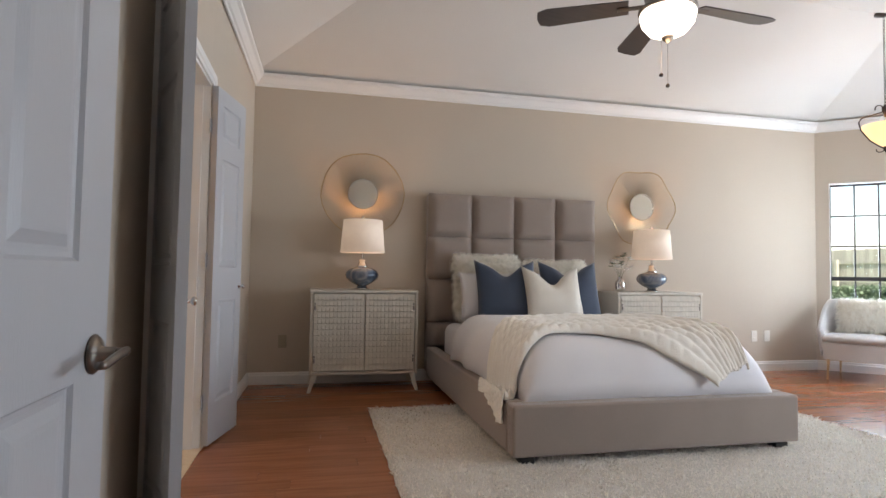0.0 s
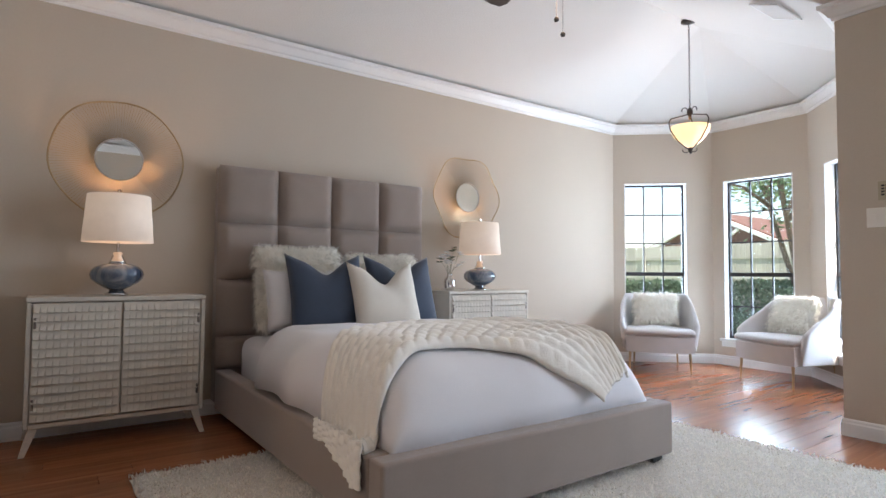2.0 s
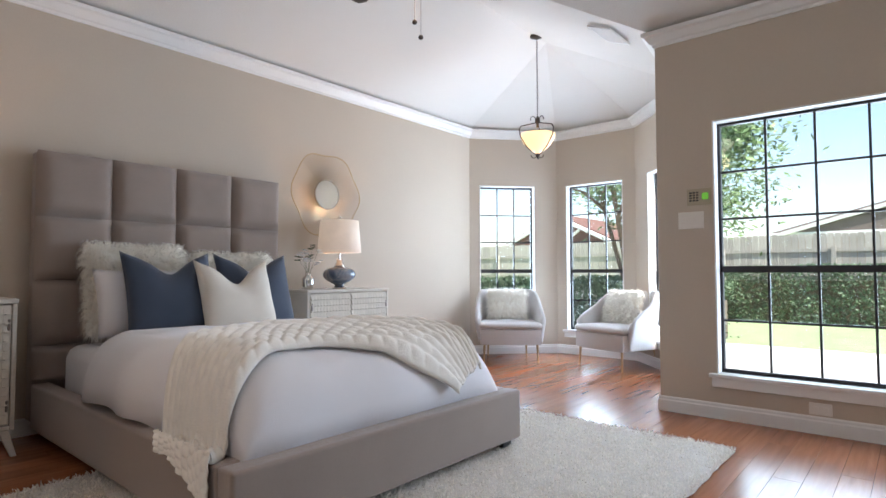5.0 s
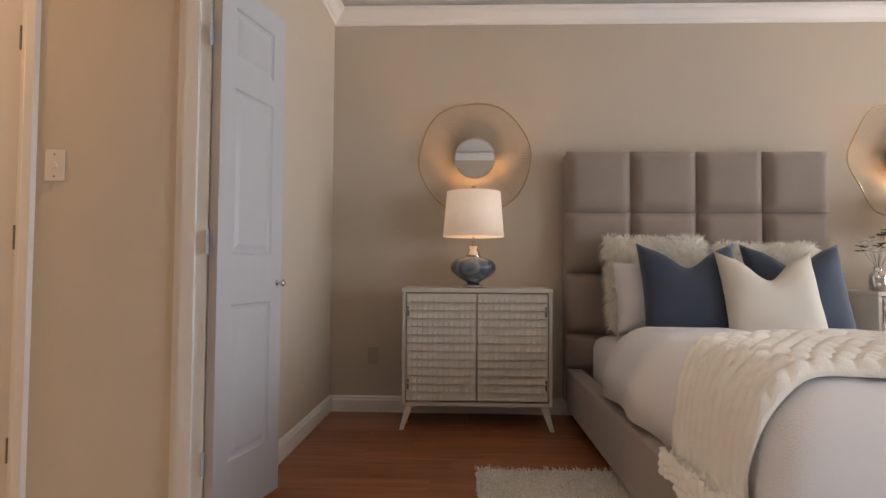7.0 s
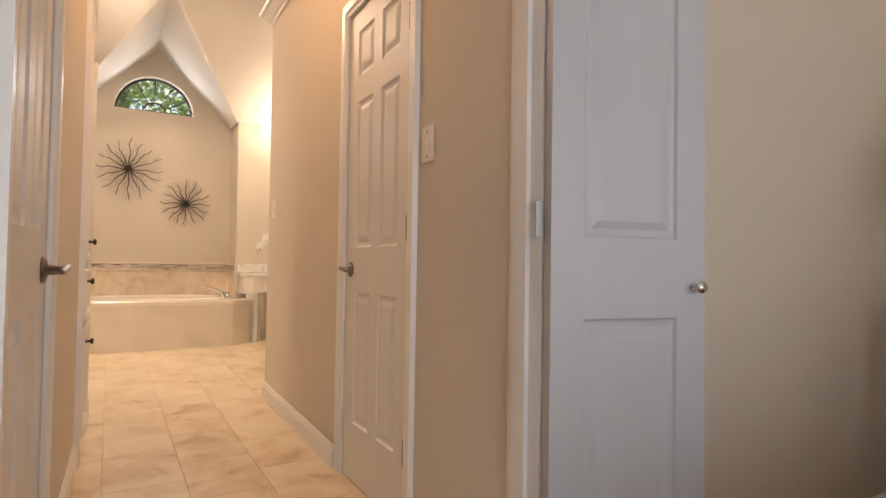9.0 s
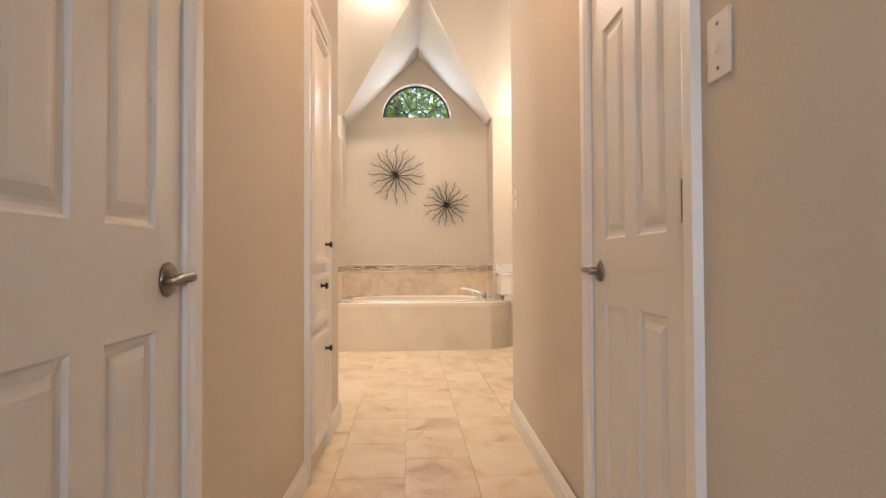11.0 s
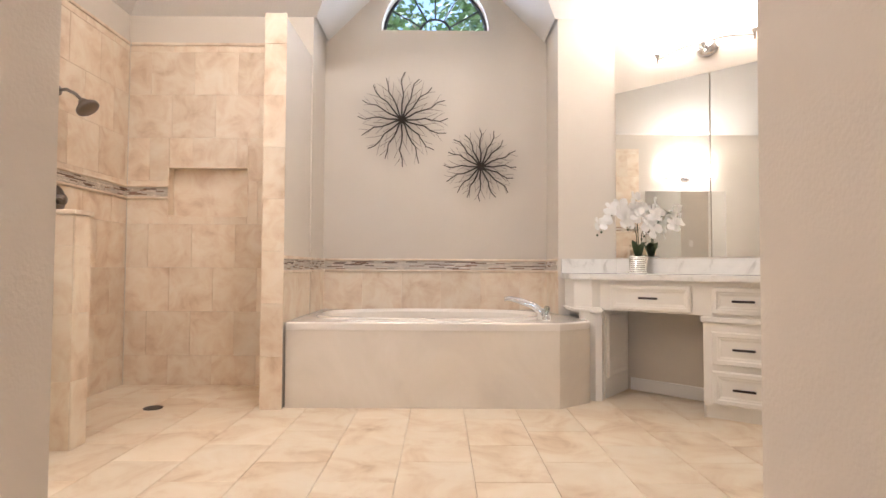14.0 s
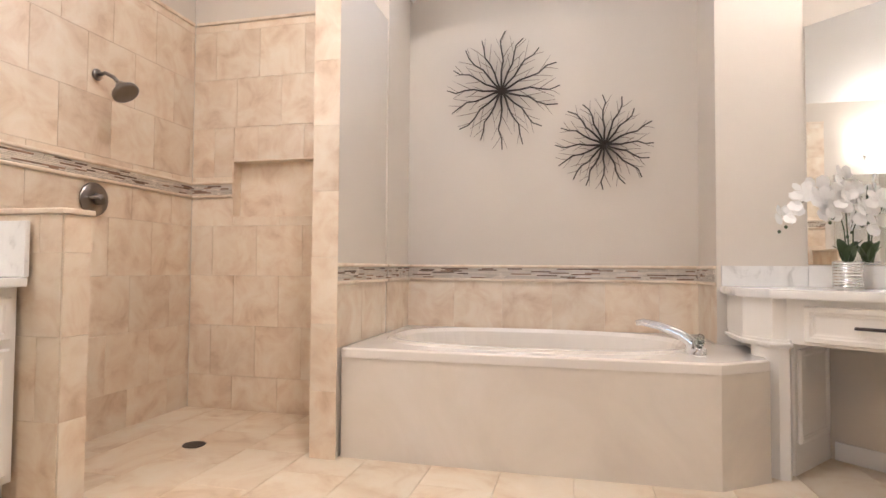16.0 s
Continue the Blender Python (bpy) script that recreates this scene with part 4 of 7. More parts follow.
def duvet_fn(u, v):
    s_ = 0.5 - 0.5 * math.cos(math.pi * u)
    q = 1 - math.cos(math.pi / 2 * v)
    u, v = 0.5 * u + 0.5 * s_, 0.4 * v + 0.6 * q
    x = BX0 + 0.09 + (BX1 - BX0 - 0.18) * u
    y = BY0 + 0.09 + (BY1 - BY0 - 0.66) * v
    z = duvet_height(x, y)
    side = max(0.0, 1 - min(u, 1 - u) / 0.12)
    over = max(0.0, math.sin(math.pi * min(1.0, max(0.0, (y - 3.84) / 1.1)))) if u < 0.5 else 0.0
    x += (-1 if u < 0.5 else 1) * side * (0.012 * math.sin(y * 11) + 0.010)
    x -= over * side * (0.075 + 0.012 * math.sin(y * 17))
    z += over * 0.055 * side
    y -= 0.006 * max(0.0, 1 - v / 0.1) * (1 + math.sin(x * 9))
    if v > 0.93:
        z -= 0.03 * (v - 0.93) / 0.07
    z += 0.012 * noise.noise(Vector((x * 4.5, y * 4.5, 4))) + 0.005 * noise.noise(Vector((x * 11, y * 8, 9)))
    return (x, y, z)


duvet = cloth("duvet", duvet_fn, 70, 70, 0.03, "duvet")
tagged(duvet, "puffy white cotton duvet spread over the bed", "bedding")


def curve(points, t):
    """A smooth curve through points, t in 0..1."""
    t *= len(points) - 1
    i = min(len(points) - 2, int(t))
    k = t - i
    P = [Vector(points[max(0, min(len(points) - 1, i + d))]) for d in (-1, 0, 1, 2)]
    return 0.5 * ((2 * P[1]) + (P[2] - P[0]) * k + (2 * P[0] - 5 * P[1] + 4 * P[2] - P[3]) * k * k + (3 * P[1] - P[0] - 3 * P[2] + P[3]) * k ** 3)


def throw_fn(u, v):
    """A plush throw that climbs over the near rail, crosses the bed and falls towards the foot: u along it, v across."""
    near = [(2.022, 3.36), (2.045, 3.37), (2.17, 3.42), (2.40, 3.50), (2.62, 3.50), (2.84, 3.42), (3.05, 3.33), (3.26, 3.27)]
    far = [(2.022, 3.74), (2.045, 3.80), (2.19, 4.00), (2.52, 4.22), (2.92, 4.34), (3.30, 4.24), (3.54, 3.86), (3.50, 3.31)]
    p = curve(near, u).lerp(curve(far, u), v)
    x, y = p.x, p.y
    # rows of plump cells, every other row shifted
    r = v * 11
    q = u * 23 + (0.5 if int(r) % 2 else 0)
    cell = (math.sin(math.pi * (r % 1)) ** 0.8) * (0.35 + 0.65 * abs(math.sin(math.pi * q)) ** 0.8)
    puff = 0.021 * cell + 0.010 * noise.noise(Vector((x * 5, y * 5, 1))) + 0.008 * math.sin(v * 14 + 2 * u)
    z = max(duvet_height(x + a_, max(y, BY0 + 0.16) + b_) for a_, b_ in ((0, 0), (0.03, 0), (-0.02, 0), (0, 0.025)))
    if y < BY0 + 0.16:
        z = 0.345 + (z - 0.345) * max(0.0, min(1.0, (y - BY0 - 0.03) / 0.13)) ** 0.7
    z += 0.002 + 0.016 * math.sin(v * 19 + 3 * u) * (1 - u) ** 2 + 0.030 * min(1.0, 9 * min(v, 1 - v)) ** 0.5
    if x < 2.14:
        z = min(z, 0.385 + 3.4 * max(0.0, x - 2.03))
    if u < 1 / 7:
        k = 1 - u * 7
        z = 0.37 - (0.16 - 0.10 * v) * k - 0.02 * k * math.sin(7 * v)
        return (x - 0.6 * puff - 0.006, y + 0.03 * (v - 0.5) * k, z)
    return (x, y, z + puff)


throw = cloth("throw_blanket", throw_fn, 260, 99, 0.014, "knit")
tagged(throw, "ivory chunky plush throw draped slantwise over the foot of the bed", "blanket")


def pillow(name, at, w, h, t, lean, turn, material, label, chop=0.0, roll=0.0, seed=0, fur=0, group="bed pillows"):
    m = Matrix.Translation(at) @ Matrix.Rotation(radians(turn), 4, "Z") @ Matrix.Rotation(radians(-lean), 4, "X") @ Matrix.Rotation(radians(roll), 4, "Y")
    bm = cushion(bmesh.new(), w, h, t, chop, seed=seed, n=26)
    if fur:
        ob = tagged(new(name), label, "pillow", group)
        ob.matrix_world = m
        body = part("cover", bm, "knit", ob, smooth=True)
        fur_from(body, fur, 0.058, 0.0021, 0.35, seed)
        return ob
    ob = part(name, bm, material, smooth=True)
    ob.matrix_world = m
    return tagged(ob, label, "pillow", group)


pillow("fur_pillow", (2.53, 5.27, 0.885), 0.60, 0.56, 0.18, 14, 0, "fur", "shaggy ivory faux fur pillow against the headboard", seed=1, fur=14000)
pillow("fur_pillow", (3.19, 5.28, 0.865), 0.60, 0.52, 0.18, 14, 0, "fur", "shaggy ivory faux fur pillow against the headboard", seed=2, fur=14000)
pillow("bed_pillow", (2.50, 5.16, 0.80), 0.50, 0.42, 0.17, 18, 0, "duvet", "plain white sleeping pillow", seed=3)
pillow("bed_pillow", (3.20, 5.17, 0.80), 0.60, 0.42, 0.17, 18, 0, "duvet", "plain white sleeping pillow", seed=4)
pillow("throw_pillow", (2.615, 5.00, 0.83), 0.53, 0.52, 0.17, 20, -3, "blue", "navy blue velvet cushion with a dented top", 0.10, seed=5)
pillow("throw_pillow", (3.20, 5.02, 0.83), 0.53, 0.52, 0.17, 20, -4, "blue", "navy blue velvet cushion half hidden behind the cream one", 0.10, seed=6)
pillow("throw_pillow", (2.975, 4.86, 0.80), 0.50, 0.48, 0.16, 22, -2, "cream", "cream linen cushion with a dented top", 0.12, seed=7)


# ---- nightstands ----
def nightstand(x):
    ob = thing("nightstand", (x, YN - 0.21, 0), "whitewashed two-door cabinet with scalloped carved fronts on splayed legs", "nightstand", "nightstands beside the bed")
    w, d = 0.445, 0.205
    part("body", boxes((-w + 0.012, w - 0.012, -d + 0.03, d, 0.155, 0.808), bevel=0.002, seg=1), "wwood", ob)
    part("frame", boxes((-w, -w + 0.022, -d + 0.002, d, 0.14, 0.812), (w - 0.022, w, -d + 0.002, d, 0.14, 0.812), (-w + 0.022, w - 0.022, -d + 0.002, d, 0.14, 0.165), bevel=0.003, seg=1), "wwood", ob)
    part("top", boxes((-w - 0.004, w + 0.004, -d - 0.004, d, 0.812, 0.838), bevel=0.004), "wwood", ob)
    for sx in (-1, 1):
        for sy in (-1, 1):
            bm = bmesh.new()
            a = Vector((sx * (w - 0.045), sy * (d - 0.035), 0.14))
            b = Vector((sx * (w + 0.000), sy * (d - 0.012), 0.0))
            q = [[bm.verts.new(p + Vector((i * r, j * r, 0))) for i, j in ((-1, -1), (1, -1), (1, 1), (-1, 1))] for p, r in ((a, 0.022), (b, 0.013))]
            for i in range(4):
                bm.faces.new((q[0][i], q[0][(i + 1) % 4], q[1][(i + 1) % 4], q[1][i]))
            bm.faces.new(q[0]); bm.faces.new(q[1])
            part("leg", bm, "wwood", ob)
    for s in (-1, 1):
        x0, x1 = (-w + 0.026, -0.002) if s < 0 else (0.002, w - 0.026)
        door = part("door", boxes((x0, x1, -d + 0.008, -d + 0.028, 0.17, 0.805), bevel=0.002, seg=1), "wwood", ob)
        bm = bmesh.new()
        rows, cols = 13, 13
        cw, rh = (x1 - x0 - 0.008) / cols, (0.80 - 0.175) / rows
        for j in range(rows):
            for i in range(cols):
                cx = x0 + 0.004 + cw * (i + 0.5)
                l, r_ = max(x0 + 0.004, cx - cw / 2), min(x1 - 0.004, cx + cw / 2)
                zt = 0.80 - j * rh
                pts = [(l, zt, 0), (r_, zt, 0), (r_, zt - rh * 0.82, 1), (cx + (r_ - cx) * 0.5, zt - rh * 0.95, 1), (cx + (l - cx) * 0.5, zt - rh * 0.95, 1), (l, zt - rh * 0.82, 1)]
                fv = [bm.verts.new((px, -d + 0.006 - 0.018 * k, pz)) for px, pz, k in pts]
                bv = [bm.verts.new((px, -d + 0.008, pz)) for px, pz, k in pts]
                bm.faces.new(fv)
                for a_ in range(6):
                    bm.faces.new((fv[a_], fv[(a_ + 1) % 6], bv[(a_ + 1) % 6], bv[a_]))
        o = part("carving", bm, "shell", door, "rows of small carved scallops")
        o["kind"] = "stuff"
        hx = x0 + 0.012 if s < 0 else x1 - 0.012
        for z in (0.70, 0.27):
            part("hinge", boxes((hx - 0.006, hx + 0.006, -d - 0.010, -d - 0.002, z - 0.03, z + 0.03), bevel=0.002, seg=1), "nickel", door, "small metal bracket")
    return ob


nightstand(1.46)
nightstand(4.23)


def table_lamp(x, y, label):
    ob = thing("table_lamp", (x, y, 0.839), label, "lamp", "bedside lamps")
    part("base", lathe([(0, 0), (0.062, 0), (0.062, 0.012), (0.045, 0.02), (0.036, 0.03)], 32), "silver", ob, smooth=True)
    part("body", lathe([(0.036, 0.028), (0.062, 0.042), (0.108, 0.068), (0.136, 0.095), (0.144, 0.122), (0.138, 0.146), (0.118, 0.168), (0.085, 0.182), (0.052, 0.19)], 40), "lampglass", ob, "smoky blue glazed glass body", smooth=True)
    part("neck", lathe([(0.052, 0.188), (0.042, 0.205), (0.028, 0.235), (0.026, 0.255), (0.0, 0.256)], 32), "silver", ob, "mercury glass neck", smooth=True)
    part("stem", lathe([(0.008, 0.25), (0.008, 0.615), (0.013, 0.618), (0.013, 0.632), (0, 0.636)], 12), "silver", ob)
    part("shade", lathe([(0.190, 0.315), (0.168, 0.595), (0.166, 0.595), (0.188, 0.315)], 48), "shade", ob, "white drum lampshade, lit from inside", smooth=True)
    return ob


table_lamp(1.44, 5.40, "lit table lamp with smoky blue glass body and white drum shade")
table_lamp(4.235, 5.40, "lit lamp with blue glass body and drum shade beside the vase")


def wire_mirror(x, z, wav, seed, label):
    ob = thing("wall_mirror", (x, YN - 0.012, z), label, "mirror", "wire mirrors over the nightstands")
    rng = random.Random(seed)
    rot = Matrix.Rotation(radians(90), 4, "X")
    part("glass", lathe([(0, 0.035), (0.128, 0.035), (0.128, 0.030), (0, 0.030)], 48, m=rot), "mirror", ob, "round mirror glass")
    part("rim", lathe([(0.128, 0.028), (0.128, 0.040), (0.136, 0.040), (0.138, 0.028), (0.136, 0.022), (0.1, 0.022)], 48, m=rot), "silver", ob)
    R = lambda a: 0.372 + wav * math.sin(6 * a + seed) + wav * 0.4 * math.sin(3 * a + 1)
    ring = [(R(a) * math.cos(a), -0.03 + 0.014 * math.sin(5 * a), R(a) * math.sin(a)) for a in (2 * math.pi * i / 96 for i in range(97))]
    part("outer_wire", tube(ring, 0.0052, seg=6), "gold", ob, "wavy gold wire rim")
    bm = bmesh.new()
    for i in range(130):
        a = 2 * math.pi * i / 130
        tube([(0.13 * math.cos(a), -0.026, 0.13 * math.sin(a)), (0.26 * math.cos(a), -0.028, 0.26 * math.sin(a)), (R(a) * math.cos(a), -0.03 + 0.014 * math.sin(5 * a), R(a) * math.sin(a))], 0.0013, 0.0013, 3, bm)
    part("spokes", bm, "gold", ob, "fine radiating gold wires")["kind"] = "stuff"
    for k in range(4):
        a = math.pi / 4 + k * math.pi / 2
        part("standoff", tube([(0.10 * math.cos(a), 0.008, 0.10 * math.sin(a)), (0.10 * math.cos(a), -0.023, 0.10 * math.sin(a))], 0.006), "silver", ob)


wire_mirror(1.45, 1.69, 0.004, 0.3, "round mirror in a wide near-circular frame of fine gold wires")
wire_mirror(4.255, 1.687, 0.016, 1.1, "round mirror in a wide petal-shaped frame of fine gold wires")


# ---- rug and chairs ----
def shag_rug(x0, x1, y0, y1):
    n, k = 110, 90
    bm = bmesh.new()
    g = []
    for j in range(k + 1):
        row = []
        for i in range(n + 1):
            x, y = x0 + (x1 - x0) * i / n, y0 + (y1 - y0) * j / k
            e = min(i, n - i, j, k - j)
            wob = 0.012 * noise.noise(Vector((x * 9, y * 9, 5))) if e == 0 else 0
            z = (0.006 if e == 0 else 0.026) + (0.006 * noise.noise(Vector((x * 14, y * 14, 0))) + 0.004 * noise.noise(Vector((x * 45, y * 45, 0))) if e else 0)
            row.append(bm.verts.new((x + wob, y + wob, z)))
        g.append(row)
    for j in range(k):
        for i in range(n):
            bm.faces.new((g[j][i], g[j][i + 1], g[j + 1][i + 1], g[j + 1][i]))
    ob = tagged(new("rug"), "thick ivory shag rug lying under the foot of the bed", "rug")
    ob["kind"] = ""
    pile = part("woven_base", bm, "rug", ob, smooth=True)
    rg = random.Random(4)
    pts = []
    while len(pts) < 42000:
        x, y = rg.uniform(x0 - 0.005, x1 + 0.005), rg.uniform(y0 - 0.005, y1 + 0.005)
        if 2.15 < x < 3.65 and y > 3.40:
            continue
        pts.append((Vector((x, y, 0.018)), Vector((rg.uniform(-.5, .5), rg.uniform(-.5, .5), 1)).normalized()))
    co, fa = tufts(pts, 0.030, 0.0035, 0.2, rg)
    me = bpy.data.meshes.new("shag")
    me.from_pydata(co, [], fa)
    me.materials.append(M["shag"])
    o = new("shag", me)
    o.parent = ob
    o["kind"] = "stuff"


shag_rug(1.44, 4.45, 2.31, 4.55)


def armchair(x, y, turn, label):
    """A tub chair facing -y before its turn."""
    ob = thing("armchair", (x, y, 0), label, "chair", "accent chairs in the bay", turn)
    # seat with a rounded front
    bm = bmesh.new()
    n = 20
    for z0, z1, grow, nm in ((0.20, 0.375, 0.0, "seat_base"), (0.375, 0.43, 0.008, "seat_cushion")):
        bm = bmesh.new()
        out = []
        for i in range(n + 1):
            u = 2 * i / n - 1
            out.append(((0.325 + grow) * u, -0.33 - grow - 0.035 * (1 - u * u)))
        out += [(0.325 + grow, 0.20), (0.22, 0.33), (-0.22, 0.33), (-0.325 - grow, 0.20)]
        low = [bm.verts.new((a, b, z0)) for a, b in out]
        mid = [bm.verts.new((a, b, z1 - 0.02)) for a, b in out]
        top = [bm.verts.new((a * 0.95, b * 0.95, z1)) for a, b in out]
        for a, b in ((low, mid), (mid, top)):
            for i in range(len(out)):
                j = (i + 1) % len(out)
                bm.faces.new((a[i], a[j], b[j], b[i]))
        bm.faces.new(low)
        c = bm.verts.new((0, -0.02, z1 + (0.02 if grow else 0)))
        for i in range(len(out)):
            bm.faces.new((top[i], top[(i + 1) % len(out)], c))
        part(nm, bm, "chairf", ob, smooth=bool(grow))
    # wrapped back: a shell from one arm front round to the other
    bm = bmesh.new()
    inner, outer = [], []
    m = 40
    for i in range(m + 1):
        s = 2 * i / m - 1
        a = s * 2.05
        ex = 0.30 * math.copysign(abs(math.sin(a)) ** 0.7, math.sin(a)) if abs(s) < 0.77 else math.copysign(0.30 + 0.012 * (abs(s) - 0.77) / 0.23, s)
        ey = 0.28 * math.cos(a) if abs(s) < 0.77 else -0.002 - 0.26 * (abs(s) - 0.77) / 0.23
        back = max(0.0, 1 - abs(s) * 1.05)
        h = 0.44 + 0.34 * min(1, max(0, (1.02 - abs(s)) / 0.55)) ** 0.75
        nx, ny = ex, ey + 0.02
        ln = math.hypot(nx, max(ny, 0.0) if abs(s) < 0.77 else 0.0) or 1
        ox, oy = nx / ln, (max(ny, 0.0) / ln if abs(s) < 0.77 else 0.0)
        th = 0.045
        flare = 0.05
        inner.append([bm.verts.new(p) for p in ((ex, ey, 0.40), (ex + ox * flare * 0.6, ey + oy * flare * 0.6, h - 0.02), (ex + ox * (flare * 0.6 + th * 0.3), ey + oy * (flare * 0.6 + th * 0.3), h))])
        outer.append([bm.verts.new(p) for p in ((ex + ox * (flare * 0.6 + th * 0.8), ey + oy * (flare * 0.6 + th * 0.8), h), (ex + ox * (flare * 0.6 + th), ey + oy * (flare * 0.6 + th), h - 0.02), (ex + ox * th * 0.8, ey + oy * th * 0.8, 0.21))])
    rows_ = [a + b for a, b in zip(inner, outer)]
    for a, b in zip(rows_, rows_[1:]):
        for i in range(5):
            bm.faces.new((a[i], a[i + 1], b[i + 1], b[i]))
    bm.faces.new(rows_[0]); bm.faces.new(rows_[-1])
    part("back_shell", bm, "chairf", ob, "curved velvet back running into the arms", smooth=True)
    for sx in (-1, 1):
        for ly in (-0.30, 0.24):
            lx = 0.285 if ly < 0 else 0.22
            part("leg", tube([(sx * lx, ly, 0.205), (sx * lx * 1.03, ly * 1.04, 0.0)], 0.014, 0.008, 8), "gold", ob, "slim gold leg")
    return ob


armchair(6.44, 5.10, -52, "grey velvet tub chair with gold legs before the bay window")
armchair(6.78, 3.92, -110, "grey velvet tub chair with gold legs turned to the room")
pillow("chair_pillow", (6.52, 5.17, 0.61), 0.46, 0.36, 0.14, 22, -50, "fur", "shaggy white fur pillow propped in the chair", seed=11, fur=5000, group="chair pillows")
pillow("chair_pillow", (6.88, 3.95, 0.61), 0.46, 0.36, 0.14, 22, -112, "fur", "shaggy white fur pillow propped in the chair", seed=12, fur=5000, group="chair pillows")

# small vase with sprigs on the far cabinet
vase = thing("flower_vase", (3.86, 5.34, 0.839), "mercury silver vase with white blossom sprigs on the cabinet", "vase")
part("vase", lathe([(0, 0), (0.030, 0), (0.045, 0.015), (0.048, 0.05), (0.047, 0.09), (0.036, 0.108), (0.022, 0.118), (0.022, 0.135), (0.027, 0.14), (0.020, 0.139), (0.016, 0.12), (0, 0.11)], 24), "silver", vase, "mercury silver vase", smooth=True)
rg = random.Random(8)
for k in range(9):
    a, r = k * 0.75, rg.uniform(0.03, 0.09)
    h = rg.uniform(0.22, 0.36)
    tip = Vector((r * math.cos(a), r * math.sin(a), h))
    part("sprig", tube([(0, 0, 0.10), (tip.x * 0.3, tip.y * 0.3, 0.17), tip], 0.0016, 0.001, 4), "stem", vase)
    bm = bmesh.new()
    for q in range(4):
        c = tip + Vector((rg.uniform(-.018, .018), rg.uniform(-.018, .018), rg.uniform(-.03, .012)))
        for w in range(5):
            b_ = 2 * math.pi * w / 5 + q
            d, e = Vector((math.cos(b_), math.sin(b_), 0.35)) * 0.032, Vector((-math.sin(b_), math.cos(b_), 0)) * 0.016
            bm.faces.new([bm.verts.new(p) for p in (c, c + d * 0.6 + e, c + d, c + d * 0.6 - e)])
    part("blossom", bm, "petal" if k % 3 else "stem", vase)


# ---- ceiling things ----
def pendant(x, y, zc):
    ob = thing("pendant_lamp", (x, y, zc), "bronze pendant lamp with an amber glass bowl on a chain", "lamp")
    part("canopy", lathe([(0, 0.005), (0.065, 0.005), (0.066, -0.008), (0.03, -0.022), (0.01, -0.03), (0, -0.03)], 24), "bronze", ob, smooth=True)
    z = -0.03
    k = 0
    while z > -0.78:
        a = Matrix.Rotation(radians(90 * (k % 2)), 4, "Z")
        pts = [a @ Vector((0.007 * math.cos(t), 0, z - 0.014 + 0.017 * math.sin(t))) for t in (2 * math.pi * i / 10 for i in range(11))]
        part("chain_link", tube(pts, 0.002, seg=5), "bronze", ob)
        z -= 0.026
        k += 1
    low = part("hub", lathe([(0, -0.69), (0.010, -0.695), (0.010, -0.72), (0, -0.72)], 12), "bronze", ob)
    low.location.z = -0.085
    low.scale = (1.1, 1.1, 1.0)
    part("finial", lathe([(0, -0.70), (0.012, -0.705), (0.022, -0.72), (0.022, -0.75), (0.012, -0.765), (0.01, -0.80), (0, -0.80)], 20), "bronze", low, smooth=True)
    for i in range(3):
        r = Matrix.Rotation(2 * math.pi * i / 3 + 0.4, 4, "Z")
        prof = [(0.015, -0.755), (0.08, -0.775), (0.150, -0.795), (0.168, -0.83), (0.155, -0.90), (0.10, -0.99), (0.035, -1.05), (0.012, -1.065)]
        part("arm", tube([r @ Vector((a, 0, b)) for a, b in prof], 0.005, seg=8), "bronze", low, smooth=True)
        part("scroll", tube([r @ Vector((0.015 + 0.025 * (1 - math.cos(t)), 0, -0.725 + 0.03 * math.sin(t))) for t in (0, 0.7, 1.4, 2.1, 2.8, 3.5)], 0.004, seg=6), "bronze", low)
        part("scroll", tube([r @ Vector((0.012 + 0.025 * (1 - math.cos(t)), 0, -1.075 - 0.02 * math.sin(t))) for t in (0, 0.7, 1.4, 2.1, 2.8, 3.5)], 0.004, seg=6), "bronze", low)
    part("bowl", lathe([(0.150, -0.865), (0.145, -0.90), (0.115, -0.96), (0.07, -1.01), (0.02, -1.045), (0.0, -1.05), (0.0, -1.043), (0.065, -1.002), (0.108, -0.955), (0.138, -0.90), (0.143, -0.865)], 40), "amber", low, "glowing amber alabaster glass bowl", smooth=True)
    part("tip", lathe([(0, -1.045), (0.016, -1.05), (0.02, -1.065), (0.008, -1.09), (0, -1.11)], 16), "bronze", low, smooth=True)


pendant(5.68, 4.25, 3.24)


